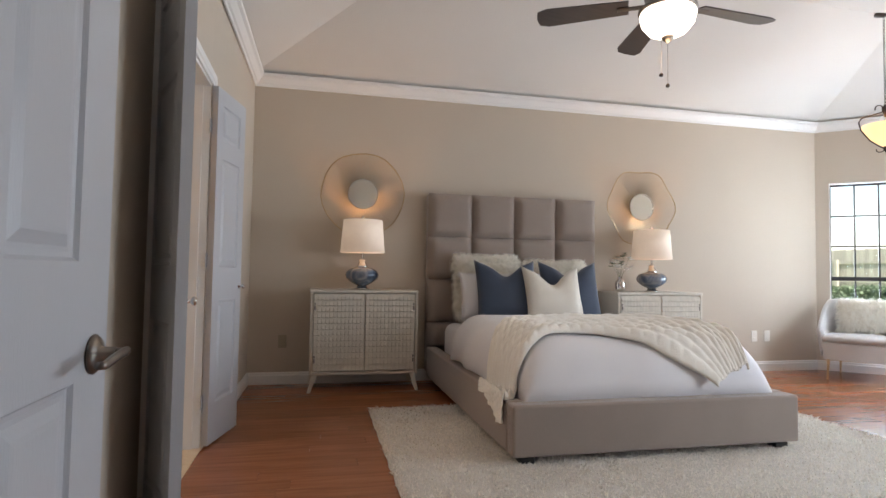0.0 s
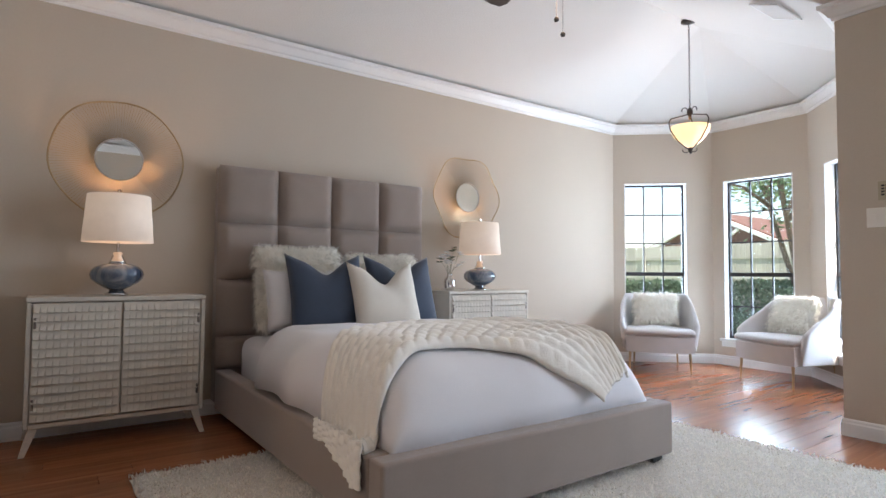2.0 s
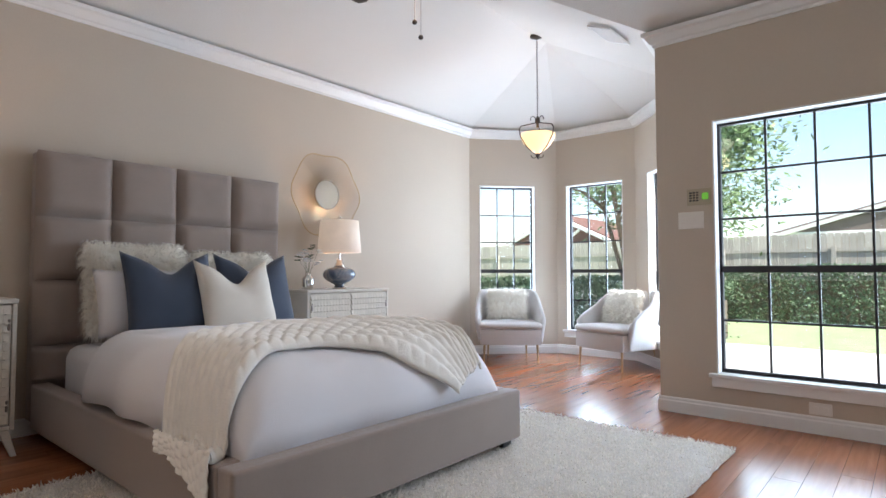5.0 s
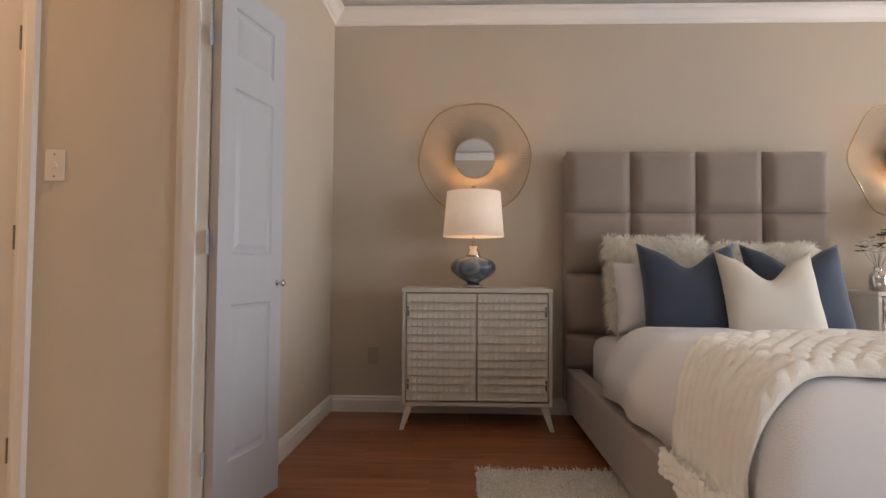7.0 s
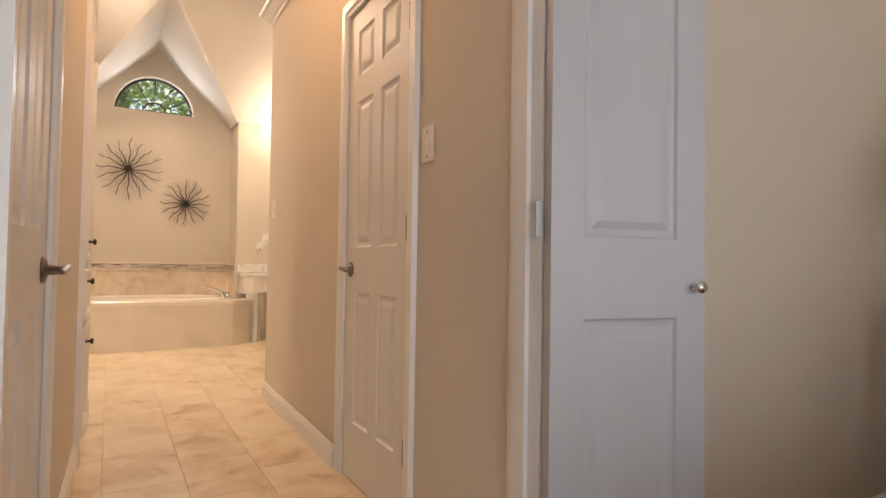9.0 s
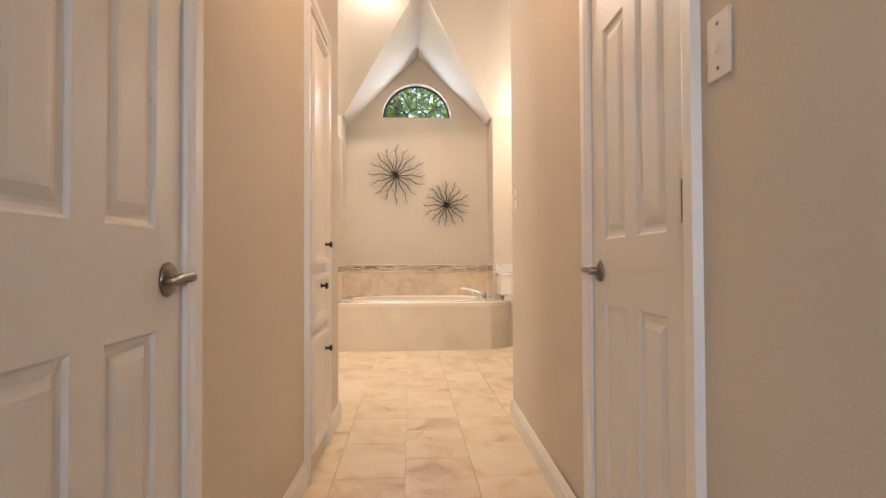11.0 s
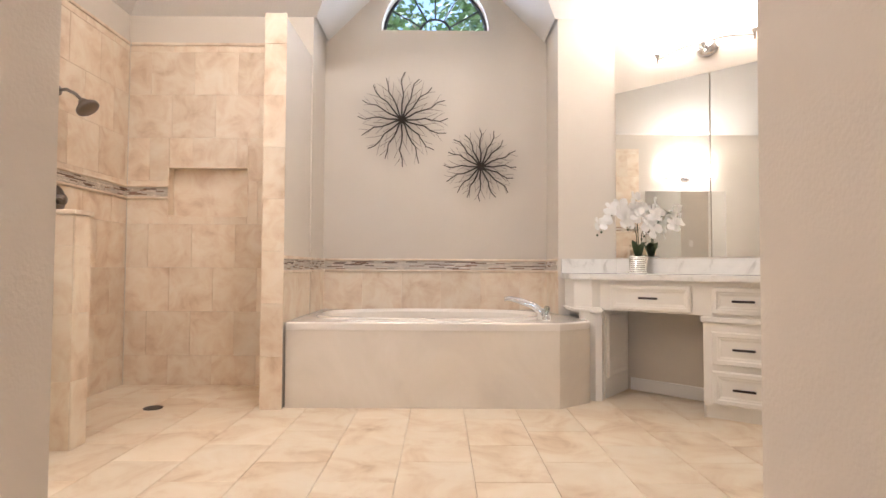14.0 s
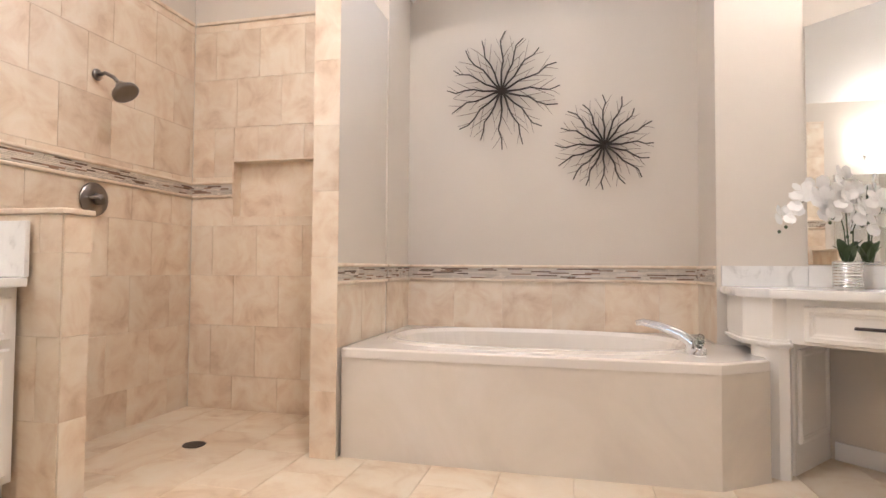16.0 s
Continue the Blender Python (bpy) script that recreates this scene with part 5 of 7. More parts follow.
def ceiling_fan(x, y, zc):
    ob = thing("ceiling_fan", (x, y, zc), "ceiling fan with five dark blades and a lit frosted bowl", "fan")
    part("canopy", lathe([(0, 0.081), (0.07, 0.081), (0.065, 0.02), (0.02, -0.01), (0, -0.01)], 24), "nickel", ob, smooth=True)
    part("downrod", lathe([(0.013, 0.0), (0.013, -0.72)], 12), "nickel", ob, smooth=True)
    part("motor", lathe([(0, -0.70), (0.05, -0.70), (0.11, -0.73), (0.13, -0.77), (0.12, -0.83), (0.08, -0.86), (0.06, -0.90), (0, -0.90)], 32), "nickel", ob, "brushed metal motor housing", smooth=True)
    part("light_bowl", lathe([(0.135, -0.905), (0.145, -0.93), (0.135, -0.975), (0.10, -1.02), (0.05, -1.045), (0, -1.05)], 40), "bulb", ob, "glowing frosted glass bowl", smooth=True)
    part("bowl_rim", lathe([(0.10, -0.885), (0.15, -0.895), (0.152, -0.91), (0.138, -0.912)], 40), "nickel", ob, smooth=True)
    part("bowl_finial", lathe([(0, -1.04), (0.034, -1.046), (0.03, -1.06), (0.012, -1.075), (0, -1.085)], 16), "nickel", ob, smooth=True)
    for k in range(5):
        a = radians(5 + 72 * k)
        r = Matrix.Rotation(a, 4, "Z")
        bm = bmesh.new()
        pts = [(0.20, -0.055), (0.64, -0.075), (0.69, -0.055), (0.70, 0.0), (0.69, 0.055), (0.64, 0.075), (0.20, 0.055)]
        tilt = Matrix.Rotation(radians(12), 4, "X")
        top = [bm.verts.new(r @ (Vector((0, 0, -0.86)) + (tilt @ Vector((u, v, 0.004))))) for u, v in pts]
        low = [bm.verts.new(r @ (Vector((0, 0, -0.86)) + (tilt @ Vector((u, v, -0.004))))) for u, v in pts]
        bm.faces.new(top); bm.faces.new(low)
        for i in range(len(pts)):
            j = (i + 1) % len(pts)
            bm.faces.new((top[i], top[j], low[j], low[i]))
        part("blade", bm, "bladew", ob, "dark wood blade")
        part("blade_iron", boxes((0.10, 0.26, -0.02, 0.02, -0.872, -0.863), bevel=0.003, seg=1), "nickel", ob).data.transform(r)
    for dx, z in ((-0.02, -1.245), (0.02, -1.30)):
        part("pull_chain", tube([(dx, 0.03, -0.86), (dx, 0.03, z)], 0.0013, seg=4), "nickel", ob)
        part("pull_weight", lathe([(0, 0.014), (0.009, 0.008), (0.012, 0), (0.009, -0.008), (0, -0.012)], 12, at=(dx, 0.03, z)), "bronze", ob, smooth=True)


ceiling_fan(2.86, 3.15, 3.318)
vent = tagged(new("ceiling_vent"), "white metal supply vent on the sloped ceiling", "vent")
vent.matrix_world = Matrix.Translation((5.23, 3.33, 2.848)) @ Matrix.Rotation(math.atan(0.4075), 4, "X")
part("frame", boxes((-0.19, 0.19, -0.10, -0.085, -0.012, 0.0), (-0.19, 0.19, 0.085, 0.10, -0.012, 0.0), (-0.19, -0.17, -0.085, 0.085, -0.012, 0.0), (0.17, 0.19, -0.085, 0.085, -0.012, 0.0), bevel=0.002, seg=1), "white", vent)
for i in range(9):
    part("slat", boxes((-0.17, 0.17, -0.078 + i * 0.0185, -0.066 + i * 0.0185, -0.010, -0.006)), "white", vent)

# ---- bathroom ----
def arch_window():
    ob = tagged(new("window_5"), "half-round leaded window high on the alcove wall", "window", "", "structure")
    ob.location = (-6.02, 3.44, 2.69)
    bm = bmesh.new()
    n, r = 24, 0.42
    # wall that fills the square opening outside the arc
    def arc(rad, x, k=n):
        return [(x, rad * math.cos(math.pi * i / k), rad * math.sin(math.pi * i / k)) for i in range(k + 1)]
    a0, a1 = [bm.verts.new(p) for p in arc(r, 0.0)], [bm.verts.new(p) for p in arc(r, -0.15)]
    b0 = [bm.verts.new((0.0, max(-0.42, min(0.42, 0.6 * math.cos(math.pi * i / n))), min(0.4205, 0.6 * math.sin(math.pi * i / n)))) for i in range(n + 1)]
    for i in range(n):
        bm.faces.new((a0[i], a0[i + 1], b0[i + 1], b0[i]))
        bm.faces.new((a0[i], a0[i + 1], a1[i + 1], a1[i]))
    bmesh.ops.remove_doubles(bm, verts=bm.verts, dist=1e-4)
    w = part("arch_reveal", bm, "bathwall", ob)
    part("window_frame", tube([(-0.10, y_, z_) for _, y_, z_ in arc(r - 0.012, 0)], 0.014, seg=6), "winframe", ob)
    part("window_frame", boxes((-0.112, -0.088, -r, r, 0.0, 0.025)), "winframe", ob)
    part("inner_arch", tube([(-0.10, y_, z_) for _, y_, z_ in arc(0.13, 0)], 0.010, seg=6), "winframe", ob)
    for i in range(1, 6):
        a = math.pi * i / 6
        part("spoke", tube([(-0.10, 0.13 * math.cos(a), 0.13 * math.sin(a)), (-0.10, (r - 0.02) * math.cos(a), (r - 0.02) * math.sin(a))], 0.007, seg=5), "winframe", ob)
    bm = bmesh.new()
    bm.faces.new([bm.verts.new((-0.104, y_, z_)) for _, y_, z_ in arc(r - 0.01, 0)])
    p = part("pane", bm, "glass", ob, "clear window glass")
    p.visible_shadow = False


arch_window()


def twig_star(y, z, r, seed, label):
    ob = thing("wall_art", (-6.02, y, z), label, "wall art", "twig starbursts on the alcove wall")
    rng2 = random.Random(seed)
    part("hub", lathe([(0, 0), (0.016, 0), (0.012, 0.02), (0, 0.024)], 12, m=Matrix.Rotation(radians(90), 4, "Y")), "twig", ob)
    for k in range(16):
        a = 2 * math.pi * (k + rng2.uniform(-.15, .15)) / 16
        ln = r * rng2.uniform(0.9, 1.02)
        pt = lambda t, da=0.0: Vector((0.018 + 0.035 * math.sin(t * 2.2), t * ln * math.cos(a + da), t * ln * math.sin(a + da)))
        ph = rng2.uniform(0, 6)
        stem = [pt(t / 6, 0.05 * math.sin(t * 1.9 + ph)) for t in range(7)]
        branch = part("branch", tube(stem, 0.007, 0.0035, 5), "twig", ob)
        for j in range(5):
            t = 0.30 + 0.12 * j
            i0 = int(t * 6)
            base = stem[i0].lerp(stem[min(6, i0 + 1)], t * 6 - i0)
            sgn = 1 if j % 2 else -1
            d = rng2.uniform(0.38, 0.62) * sgn
            ln2 = ln * min(1.0 - t + 0.02, rng2.uniform(0.22, 0.42))
            e = base + Vector((0.006, ln2 * math.cos(a + d), ln2 * math.sin(a + d)))
            mid = base.lerp(e, 0.5) + Vector((0, 0, rng2.uniform(-.006, .006)))
            part("twig", tube([base, mid, e], 0.0028, 0.0014, 4), "twigfine", branch)


twig_star(3.185, 1.975, 0.37, 3, "large starburst of dark brown metal twigs")
twig_star(3.80, 1.61, 0.29, 9, "smaller starburst of dark brown metal twigs")

# tub with its skirt
TX0, TX1, TY0, TY1, TZ = -6.02, -4.97, 2.585, 4.315, 0.50
tub = thing("bathtub", (0, 0, 0), "almond oval soaking tub in a marble-look deck with a clipped corner", "bathtub")
bm = bmesh.new()
out = [(TX0 + 0.012, TY0), (TX1, TY0), (TX1, TY1 - 0.12), (TX1 - 0.16, TY1 + 0.10), (BW + 0.012, TY1 + 0.14), (BW + 0.0, TY1 - 0.012), (TX0 + 0.012, TY1 - 0.012)]
n = 56
cx, cy = (TX0 + TX1) / 2 + 0.01, 3.42
def ray_out(a):
    """Where the ray at angle a from the middle leaves the deck outline."""
    d = Vector((math.cos(a), math.sin(a)))
    best = 9.0
    for (ax, ay), (bx_, by_) in zip(out, out[1:] + out[:1]):
        e = Vector((bx_ - ax, by_ - ay)); w = Vector((ax - cx, ay - cy))
        den = d.x * e.y - d.y * e.x
        if abs(den) > 1e-9:
            t, s_ = (w.x * e.y - w.y * e.x) / den, (w.x * d.y - w.y * d.x) / den
            if t > 0 and -1e-6 <= s_ <= 1 + 1e-6:
                best = min(best, t)
    return Vector((cx, cy)) + d * best
angles = sorted([2 * math.pi * i / n for i in range(n)] + [math.atan2(y_ - cy, x_ - cx) % (2 * math.pi) for x_, y_ in out])
rings = []
def oval(fx, fy, z, p=2.6):
    return [(cx + fx * math.copysign(abs(math.cos(a)) ** (2 / p), math.cos(a)), cy + fy * math.copysign(abs(math.sin(a)) ** (2 / p), math.sin(a)), z) for a in angles]
rim = [ray_out(a) for a in angles]
rows_ = [[(p.x, p.y, TZ - 0.045) for p in rim], [(p.x, p.y, TZ - 0.008) for p in rim], [(p.x + (cx - p.x) * 0.012, p.y + (cy - p.y) * 0.008, TZ) for p in rim]]
rows_ += [oval(0.43, 0.76, TZ + 0.001), oval(0.425, 0.75, TZ + 0.014), oval(0.405, 0.725, TZ + 0.016), oval(0.39, 0.705, TZ - 0.005), oval(0.35, 0.65, TZ - 0.20), oval(0.30, 0.57, TZ - 0.37), oval(0.22, 0.48, TZ - 0.40)]
prev = None
for r_ in rows_:
    ring = [bm.verts.new(p) for p in r_]
    if prev:
        for i in range(len(ring)):
            j = (i + 1) % len(ring)
            bm.faces.new((prev[i], prev[j], ring[j], ring[i]))
    prev = ring
bm.faces.new(prev)
bmesh.ops.remove_doubles(bm, verts=bm.verts, dist=1e-4)
part("basin", bm, "tub", tub, "glossy almond acrylic basin with a raised rim", smooth=False)
bm = bmesh.new()
low = [bm.verts.new((x + 0.004 * (-1 if x > -5 else 0), y_, 0.0)) for x, y_ in out]
top = [bm.verts.new((x + 0.004 * (-1 if x > -5 else 0), y_, TZ - 0.046)) for x, y_ in out]
for i in range(len(out)):
    j = (i + 1) % len(out)
    bm.faces.new((low[i], low[j], top[j], top[i]))
part("skirt", bm, "tubskirt", tub, "pale marble-look panels down the front of the tub")
for x, y_ in ((-5.86, 2.95), (-5.25, 2.93), (-5.30, 3.98)):
    part("jet", lathe([(0, 0), (0.018, 0), (0.016, 0.006), (0, 0.007)], 14, m=Matrix.Translation((x + 0.02, y_, 0.38)) @ Matrix.Rotation(radians(90), 4, "Y")), "chrome", tub)
fau = thing("tub_faucet", (-5.22, 4.13, TZ + 0.001), "chrome roman tub faucet with clear lever handles", "faucet", turn=0)
part("spout", tube([(0.0, 0.0, 0.0), (0.0, 0.0, 0.05), (-0.01, -0.05, 0.085), (-0.02, -0.13, 0.115), (-0.02, -0.20, 0.13), (-0.02, -0.23, 0.125)], 0.030, 0.012, 12), "chrome", fau, smooth=True)
for dx, dy in ((-0.07, 0.05), (0.075, 0.02)):
    h = part("handle_base", lathe([(0, 0), (0.028, 0), (0.026, 0.012), (0.015, 0.022), (0.012, 0.04), (0, 0.042)], 20, at=(dx, dy, 0)), "chrome", fau, smooth=True)
    part("handle", lathe([(0, 0.04), (0.018, 0.045), (0.022, 0.06), (0.016, 0.075), (0, 0.08)], 8, at=(dx, dy, 0)), "glass", h, "clear faceted handle")

# partition beside the tub, with its tiled face
part_w = thing("wall_partition", (0, 0, 0), "part-height wall between tub and shower, tiled on its end and shower side", "partition")
part("core", boxes((BW, -4.93, 2.462, 2.572, 0.0, 2.31)), "bathwall", part_w)
pony = thing("pony_wall", (0, 0, 0), "low travertine-tiled wall beside the shower", "partition")
part("core", boxes((-4.31, -4.20, BS, 1.84, 0.0, 1.055)), "grout", pony)
part("cap", boxes((-4.325, -4.185, BS, 1.855, 1.056, 1.078), bevel=0.006), "travw", pony, "bullnosed travertine cap")

# shower fittings
sh = thing("shower_fitting", (-4.86, BS + 0.012, 1.83), "brushed nickel shower head on a bent arm", "shower")
part("flange", lathe([(0, 0), (0.03, 0), (0.028, 0.006), (0.012, 0.010), (0, 0.010)], 20, m=Matrix.Rotation(radians(-90), 4, "X")), "nickel", sh, smooth=True)
part("arm", tube([(0, 0.0, 0), (0, 0.05, 0.005), (0, 0.10, -0.02), (0, 0.135, -0.055)], 0.010, seg=8), "nickel", sh, smooth=True)
part("head", lathe([(0, 0.03), (0.02, 0.03), (0.03, 0.01), (0.062, -0.02), (0.064, -0.035), (0.055, -0.042), (0, -0.042)], 28, m=Matrix.Translation((0, 0.155, -0.08)) @ Matrix.Rotation(radians(38), 4, "X")), "nickel", sh, "round nickel spray head", smooth=True)
va = thing("shower_valve", (-4.86, BS + 0.012, 1.20), "round nickel shower valve with a lever", "valve")
part("plate", lathe([(0, 0), (0.085, 0), (0.083, 0.006), (0.05, 0.012), (0.03, 0.02), (0, 0.02)], 32, m=Matrix.Rotation(radians(-90), 4, "X")), "nickel", va, smooth=True)
part("hub", lathe([(0.03, 0.015), (0.028, 0.055), (0, 0.058)], 24, m=Matrix.Rotation(radians(-90), 4, "X")), "nickel", va, smooth=True)
part("lever", tube([(0.0, 0.045, 0), (0.03, 0.055, 0.0), (0.085, 0.058, 0.0)], 0.009, 0.007, 8), "nickel", va, smooth=True)
dr = thing("floor_drain", (-4.95, 1.83, 0.001), "round bronze floor drain", "drain")
part("ring", lathe([(0.045, 0), (0.052, 0), (0.052, 0.004), (0.045, 0.004)], 24), "bronze", dr)
part("grate", boxes(*[(-0.040, 0.040, -0.036 + i * 0.012, -0.030 + i * 0.012, 0.0, 0.003) for i in range(7)]), "bronze", dr)

# ---- vanity across the corner ----
V0, V1, V2, V3 = (-5.20, 4.47), (-4.80, 4.96), (-4.56, 5.28), (-3.1, 5.28)
CT = 0.79


def prism(pts, z0, z1, bevel=0.0):
    bm = bmesh.new()
    a = [bm.verts.new((*p, z0)) for p in pts]
    b = [bm.verts.new((*p, z1)) for p in pts]
    bm.faces.new(a); f = bm.faces.new(b)
    for i in range(len(pts)):
        j = (i + 1) % len(pts)
        bm.faces.new((a[i], a[j], b[j], b[i]))
    if bevel:
        bmesh.ops.recalc_face_normals(bm, faces=bm.faces)
        bmesh.ops.bevel(bm, geom=[e for e in bm.edges if abs((e.verts[0].co - e.verts[1].co).z) < 1e-5], offset=bevel, segments=2, affect="EDGES")
    return bm


ctop = tagged(part("vanity_countertop", prism([(BW + 0.001, 4.335), (-5.33, 4.335), (-5.14, 4.42), (-4.92, 4.76), (-4.50, 5.25), (-3.1, 5.25), (-3.1, BN - 0.001), (-4.598, BN - 0.001), (BW + 0.001, 4.722)], CT - 0.038, CT, 0.006), "counter"), "white quartz countertop with faint grey veins on the corner vanity", "countertop")
bs = tagged(new("backsplash"), "low white quartz upstand behind the countertop", "backsplash")
part("upstand", prism([(BW + 0.001, 4.34), (BW + 0.02, 4.34), (BW + 0.02, 4.72), (BW + 0.001, 4.72)], CT + 0.001, CT + 0.10), "counter", bs)
part("upstand", prism([(BW + 0.001, 4.722), (BW + 0.022, 4.722), (-4.59, 5.698), (-4.598, BN - 0.001)], CT + 0.001, CT + 0.10), "counter", bs)
part("upstand", prism([(-4.585, 5.70), (-3.1, 5.70), (-3.1, BN - 0.001), (-4.585, BN - 0.001)], CT + 0.001, CT + 0.10), "counter", bs)

van = tagged(new("vanity_cabinet"), "white corner vanity with a knee space, drawers and dark bar pulls", "cabinet")


def seg_frame(a, b):
    """x along the front from a to b, y out into the room."""
    d = Vector((b[0] - a[0], b[1] - a[1], 0))
    ang = math.atan2(d.y, d.x)
    return Matrix.Translation((a[0], a[1], 0)) @ Matrix.Rotation(ang, 4, "Z") @ Matrix.Scale(-1, 4, (0, 1, 0)), d.length


def pull(parent, m, x, y, z, w=0.11):
    bm = tube([(x - w / 2, y + 0.022, z), (x + w / 2, y + 0.022, z)], 0.0065, seg=6)
    for s_ in (-1, 1):
        tube([(x + s_ * w * 0.36, y, z), (x + s_ * w * 0.36, y + 0.022, z)], 0.005, seg=6, bm=bm)
    bmesh.ops.transform(bm, matrix=m, verts=bm.verts)
    part("pull", bm, "bronze", parent, "dark bronze bar pull")


def xf(bm, m):
    bmesh.ops.transform(bm, matrix=m, verts=bm.verts)
    return bm


part("carcass", prism([V1, V2, (V2[0] + 1.46, V2[1]), (-3.1, BN - 0.01), (-4.61, BN - 0.01), (-5.0, 5.29)], 0.07, CT - 0.04), "cabw", van)
part("plinth", prism([(V1[0] - 0.015, V1[1] + 0.02), (V2[0] - 0.02, V2[1] + 0.02), (-3.11, V2[1] + 0.02), (-3.11, 5.6), (-4.7, 5.6)], 0.0, 0.07), "cabw", van)
m01, l01 = seg_frame(V0, V1)
part("knee_rail", xf(boxes((-0.02, l01, -0.10, 0.0, 0.565, CT - 0.04)), m01), "cabw", van)
f_ = cab_front(van, "drawer_front", 0.10, l01 - 0.06, 0.575, 0.725, inset=0.04, m=m01)
pull(f_, m01, l01 / 2 + 0.02, 0.012, 0.65)
part("corner_post", prism([(-5.30, 4.39), (-5.24, 4.39), (-5.17, 4.46), (-5.17, 4.50), (-5.24, 4.53), (-5.30, 4.53)], 0.0, 0.545), "cabw", van, "square white leg post")
part("post_cap", prism([(-5.56, 4.345), (-5.31, 4.345), (-5.16, 4.42), (-5.13, 4.50), (-5.25, 4.56), (-5.56, 4.56)], 0.545, 0.58, 0.012), "cabw", van)
part("corner_box", prism([(-5.58, 4.36), (-5.31, 4.36), (-5.18, 4.44), (-5.18, 4.50), (-5.26, 4.55), (-5.58, 4.55)], 0.58, CT - 0.039), "cabw", van)
ms, ls = seg_frame((-5.21, 4.52), (-5.53, 4.783))
part("side_panel", xf(boxes((0.03, ls, -0.03, 0.0, 0.0, CT - 0.04)), ms), "cabw", van)
cab_front(van, "field_panel", 0.06, ls - 0.03, 0.13, 0.53, inset=0.03, t=0.014, m=ms)
kw, _ = along((-4.6, BN), (BW, BN - 1.0))
tagged(part("baseboard_knee", xf(boxes((0.64, 1.30, 0.001, 0.014, 0.001, 0.085), bevel=0.004), kw), "white"), kind="structure")
m12, l12 = seg_frame(V1, V2)
m23, l23 = seg_frame(V2, V3)
for z0, z1 in ((0.575, 0.725), (0.30, 0.48), (0.085, 0.265)):
    f_ = cab_front(van, "drawer_front", 0.045, l12 - 0.03, z0, z1, inset=0.045, m=m12)
    pull(f_, m12, l12 / 2 + 0.005, 0.012, (z0 + z1) / 2)
x = 0.03
for k in range(3):
    f_ = cab_front(van, "drawer_front", x, x + 0.40, 0.575, 0.725, inset=0.045, m=m23)
    pull(f_, m23, x + 0.20, 0.012, 0.65)
    f_ = cab_front(van, "cabinet_door", x, x + 0.40, 0.09, 0.50, inset=0.05, m=m23)
    kb = lathe([(0, 0), (0.012, 0), (0.006, 0.01), (0.006, 0.018), (0.016, 0.024), (0.016, 0.03), (0, 0.034)], 16, m=Matrix.Translation((x + (0.33 if k % 2 == 0 else 0.07), 0.018, 0.42)) @ Matrix.Rotation(radians(-90), 4, "X"))
    part("knob", xf(kb, m23), "bronze", f_, "dark bronze round knob", smooth=True)
    x += 0.44
for a, b in ((V1, V2), (V2, V3)):
    mm, ll = seg_frame(a, b)
    part("waist_moulding", xf(boxes((-0.015, ll + 0.01, 0.0, 0.016, 0.53, 0.56), bevel=0.006), mm), "cabw", van)
part("side_return", prism([(V1[0] - 0.001, V1[1]), (V1[0] - 0.02, V1[1] + 0.018), (-5.02, 5.27), (-5.0, 5.29)], 0.0, 0.565), "cabw", van)

# mirror sheets over the vanity
mir = tagged(new("vanity_mirror"), "tall frameless mirror sheets over the corner vanity", "mirror")
md, dl = along((-4.6, BN), (BW, BN - 1.0))
for s0, s1 in ((0.012, 0.335), (0.339, 0.765), (0.769, 1.405)):
    part("mirror_sheet", xf(boxes((s0, s1, 0.002, 0.008, CT + 0.105, 2.06), bevel=0.002, seg=1), md), "mirror", mir)
part("mirror_sheet", boxes((-4.59, -3.2, BN - 0.008, BN - 0.002, CT + 0.105, 2.06)), "mirror", mir)


def vanity_light(m, label):
    ob = tagged(new("vanity_light"), label, "lamp", "vanity lights")
    ob.matrix_world = m
    part("backplate", lathe([(0, 0), (0.062, 0), (0.06, 0.012), (0.045, 0.025), (0, 0.03)], 28, m=Matrix.Rotation(radians(-90), 4, "X") @ Matrix.Scale(1.25, 4, (1, 0, 0))), "chrome", ob, smooth=True)
    part("bar", tube([(0.30 * s_, 0.07, 0.035 * abs(s_) * math.cos(3.0 * abs(s_)) + 0.01) for s_ in (-1, -.8, -.6, -.4, -.2, 0, .2, .4, .6, .8, 1)], 0.005, seg=6), "chrome", ob)
    part("bracket", tube([(0, 0.02, 0), (0, 0.07, 0.02)], 0.010, seg=8), "chrome", ob)
    for k in (-1, 0, 1):
        part("cup", lathe([(0.008, -0.05), (0.006, -0.02), (0.022, 0.0), (0.024, 0.02), (0, 0.02)], 16, at=(0.29 * k, 0.07, 0.0)), "chrome", ob, smooth=True)
        part("glass_shade", lathe([(0.022, 0.02), (0.045, 0.05), (0.055, 0.10), (0.05, 0.15), (0.047, 0.15), (0.05, 0.10), (0.04, 0.055), (0.018, 0.025)], 24, at=(0.29 * k, 0.07, 0.0)), "lampbulb", ob, "bright frosted glass shade", smooth=True)


vanity_light(md @ Matrix.Translation((0.78, 0.0, 2.22)) @ pose(0, 0, 0), "chrome three-light vanity bar with frosted shades over the mirror")

sm = tagged(new("vanity_mirror"), "frameless mirror over the vanity beside the shower", "mirror")
part("mirror_sheet", boxes((-4.12, -3.05, BS + 0.002, BS + 0.008, 0.95, 1.85), bevel=0.002, seg=1), "mirror", sm)
vanity_light(Matrix.Translation((-3.58, BS, 2.02)), "chrome vanity bar with frosted shades over the second mirror")
casing("trim_closet", (XB, BS), (XB, HS - 0.12), 0.24, 1.00, 2.04)

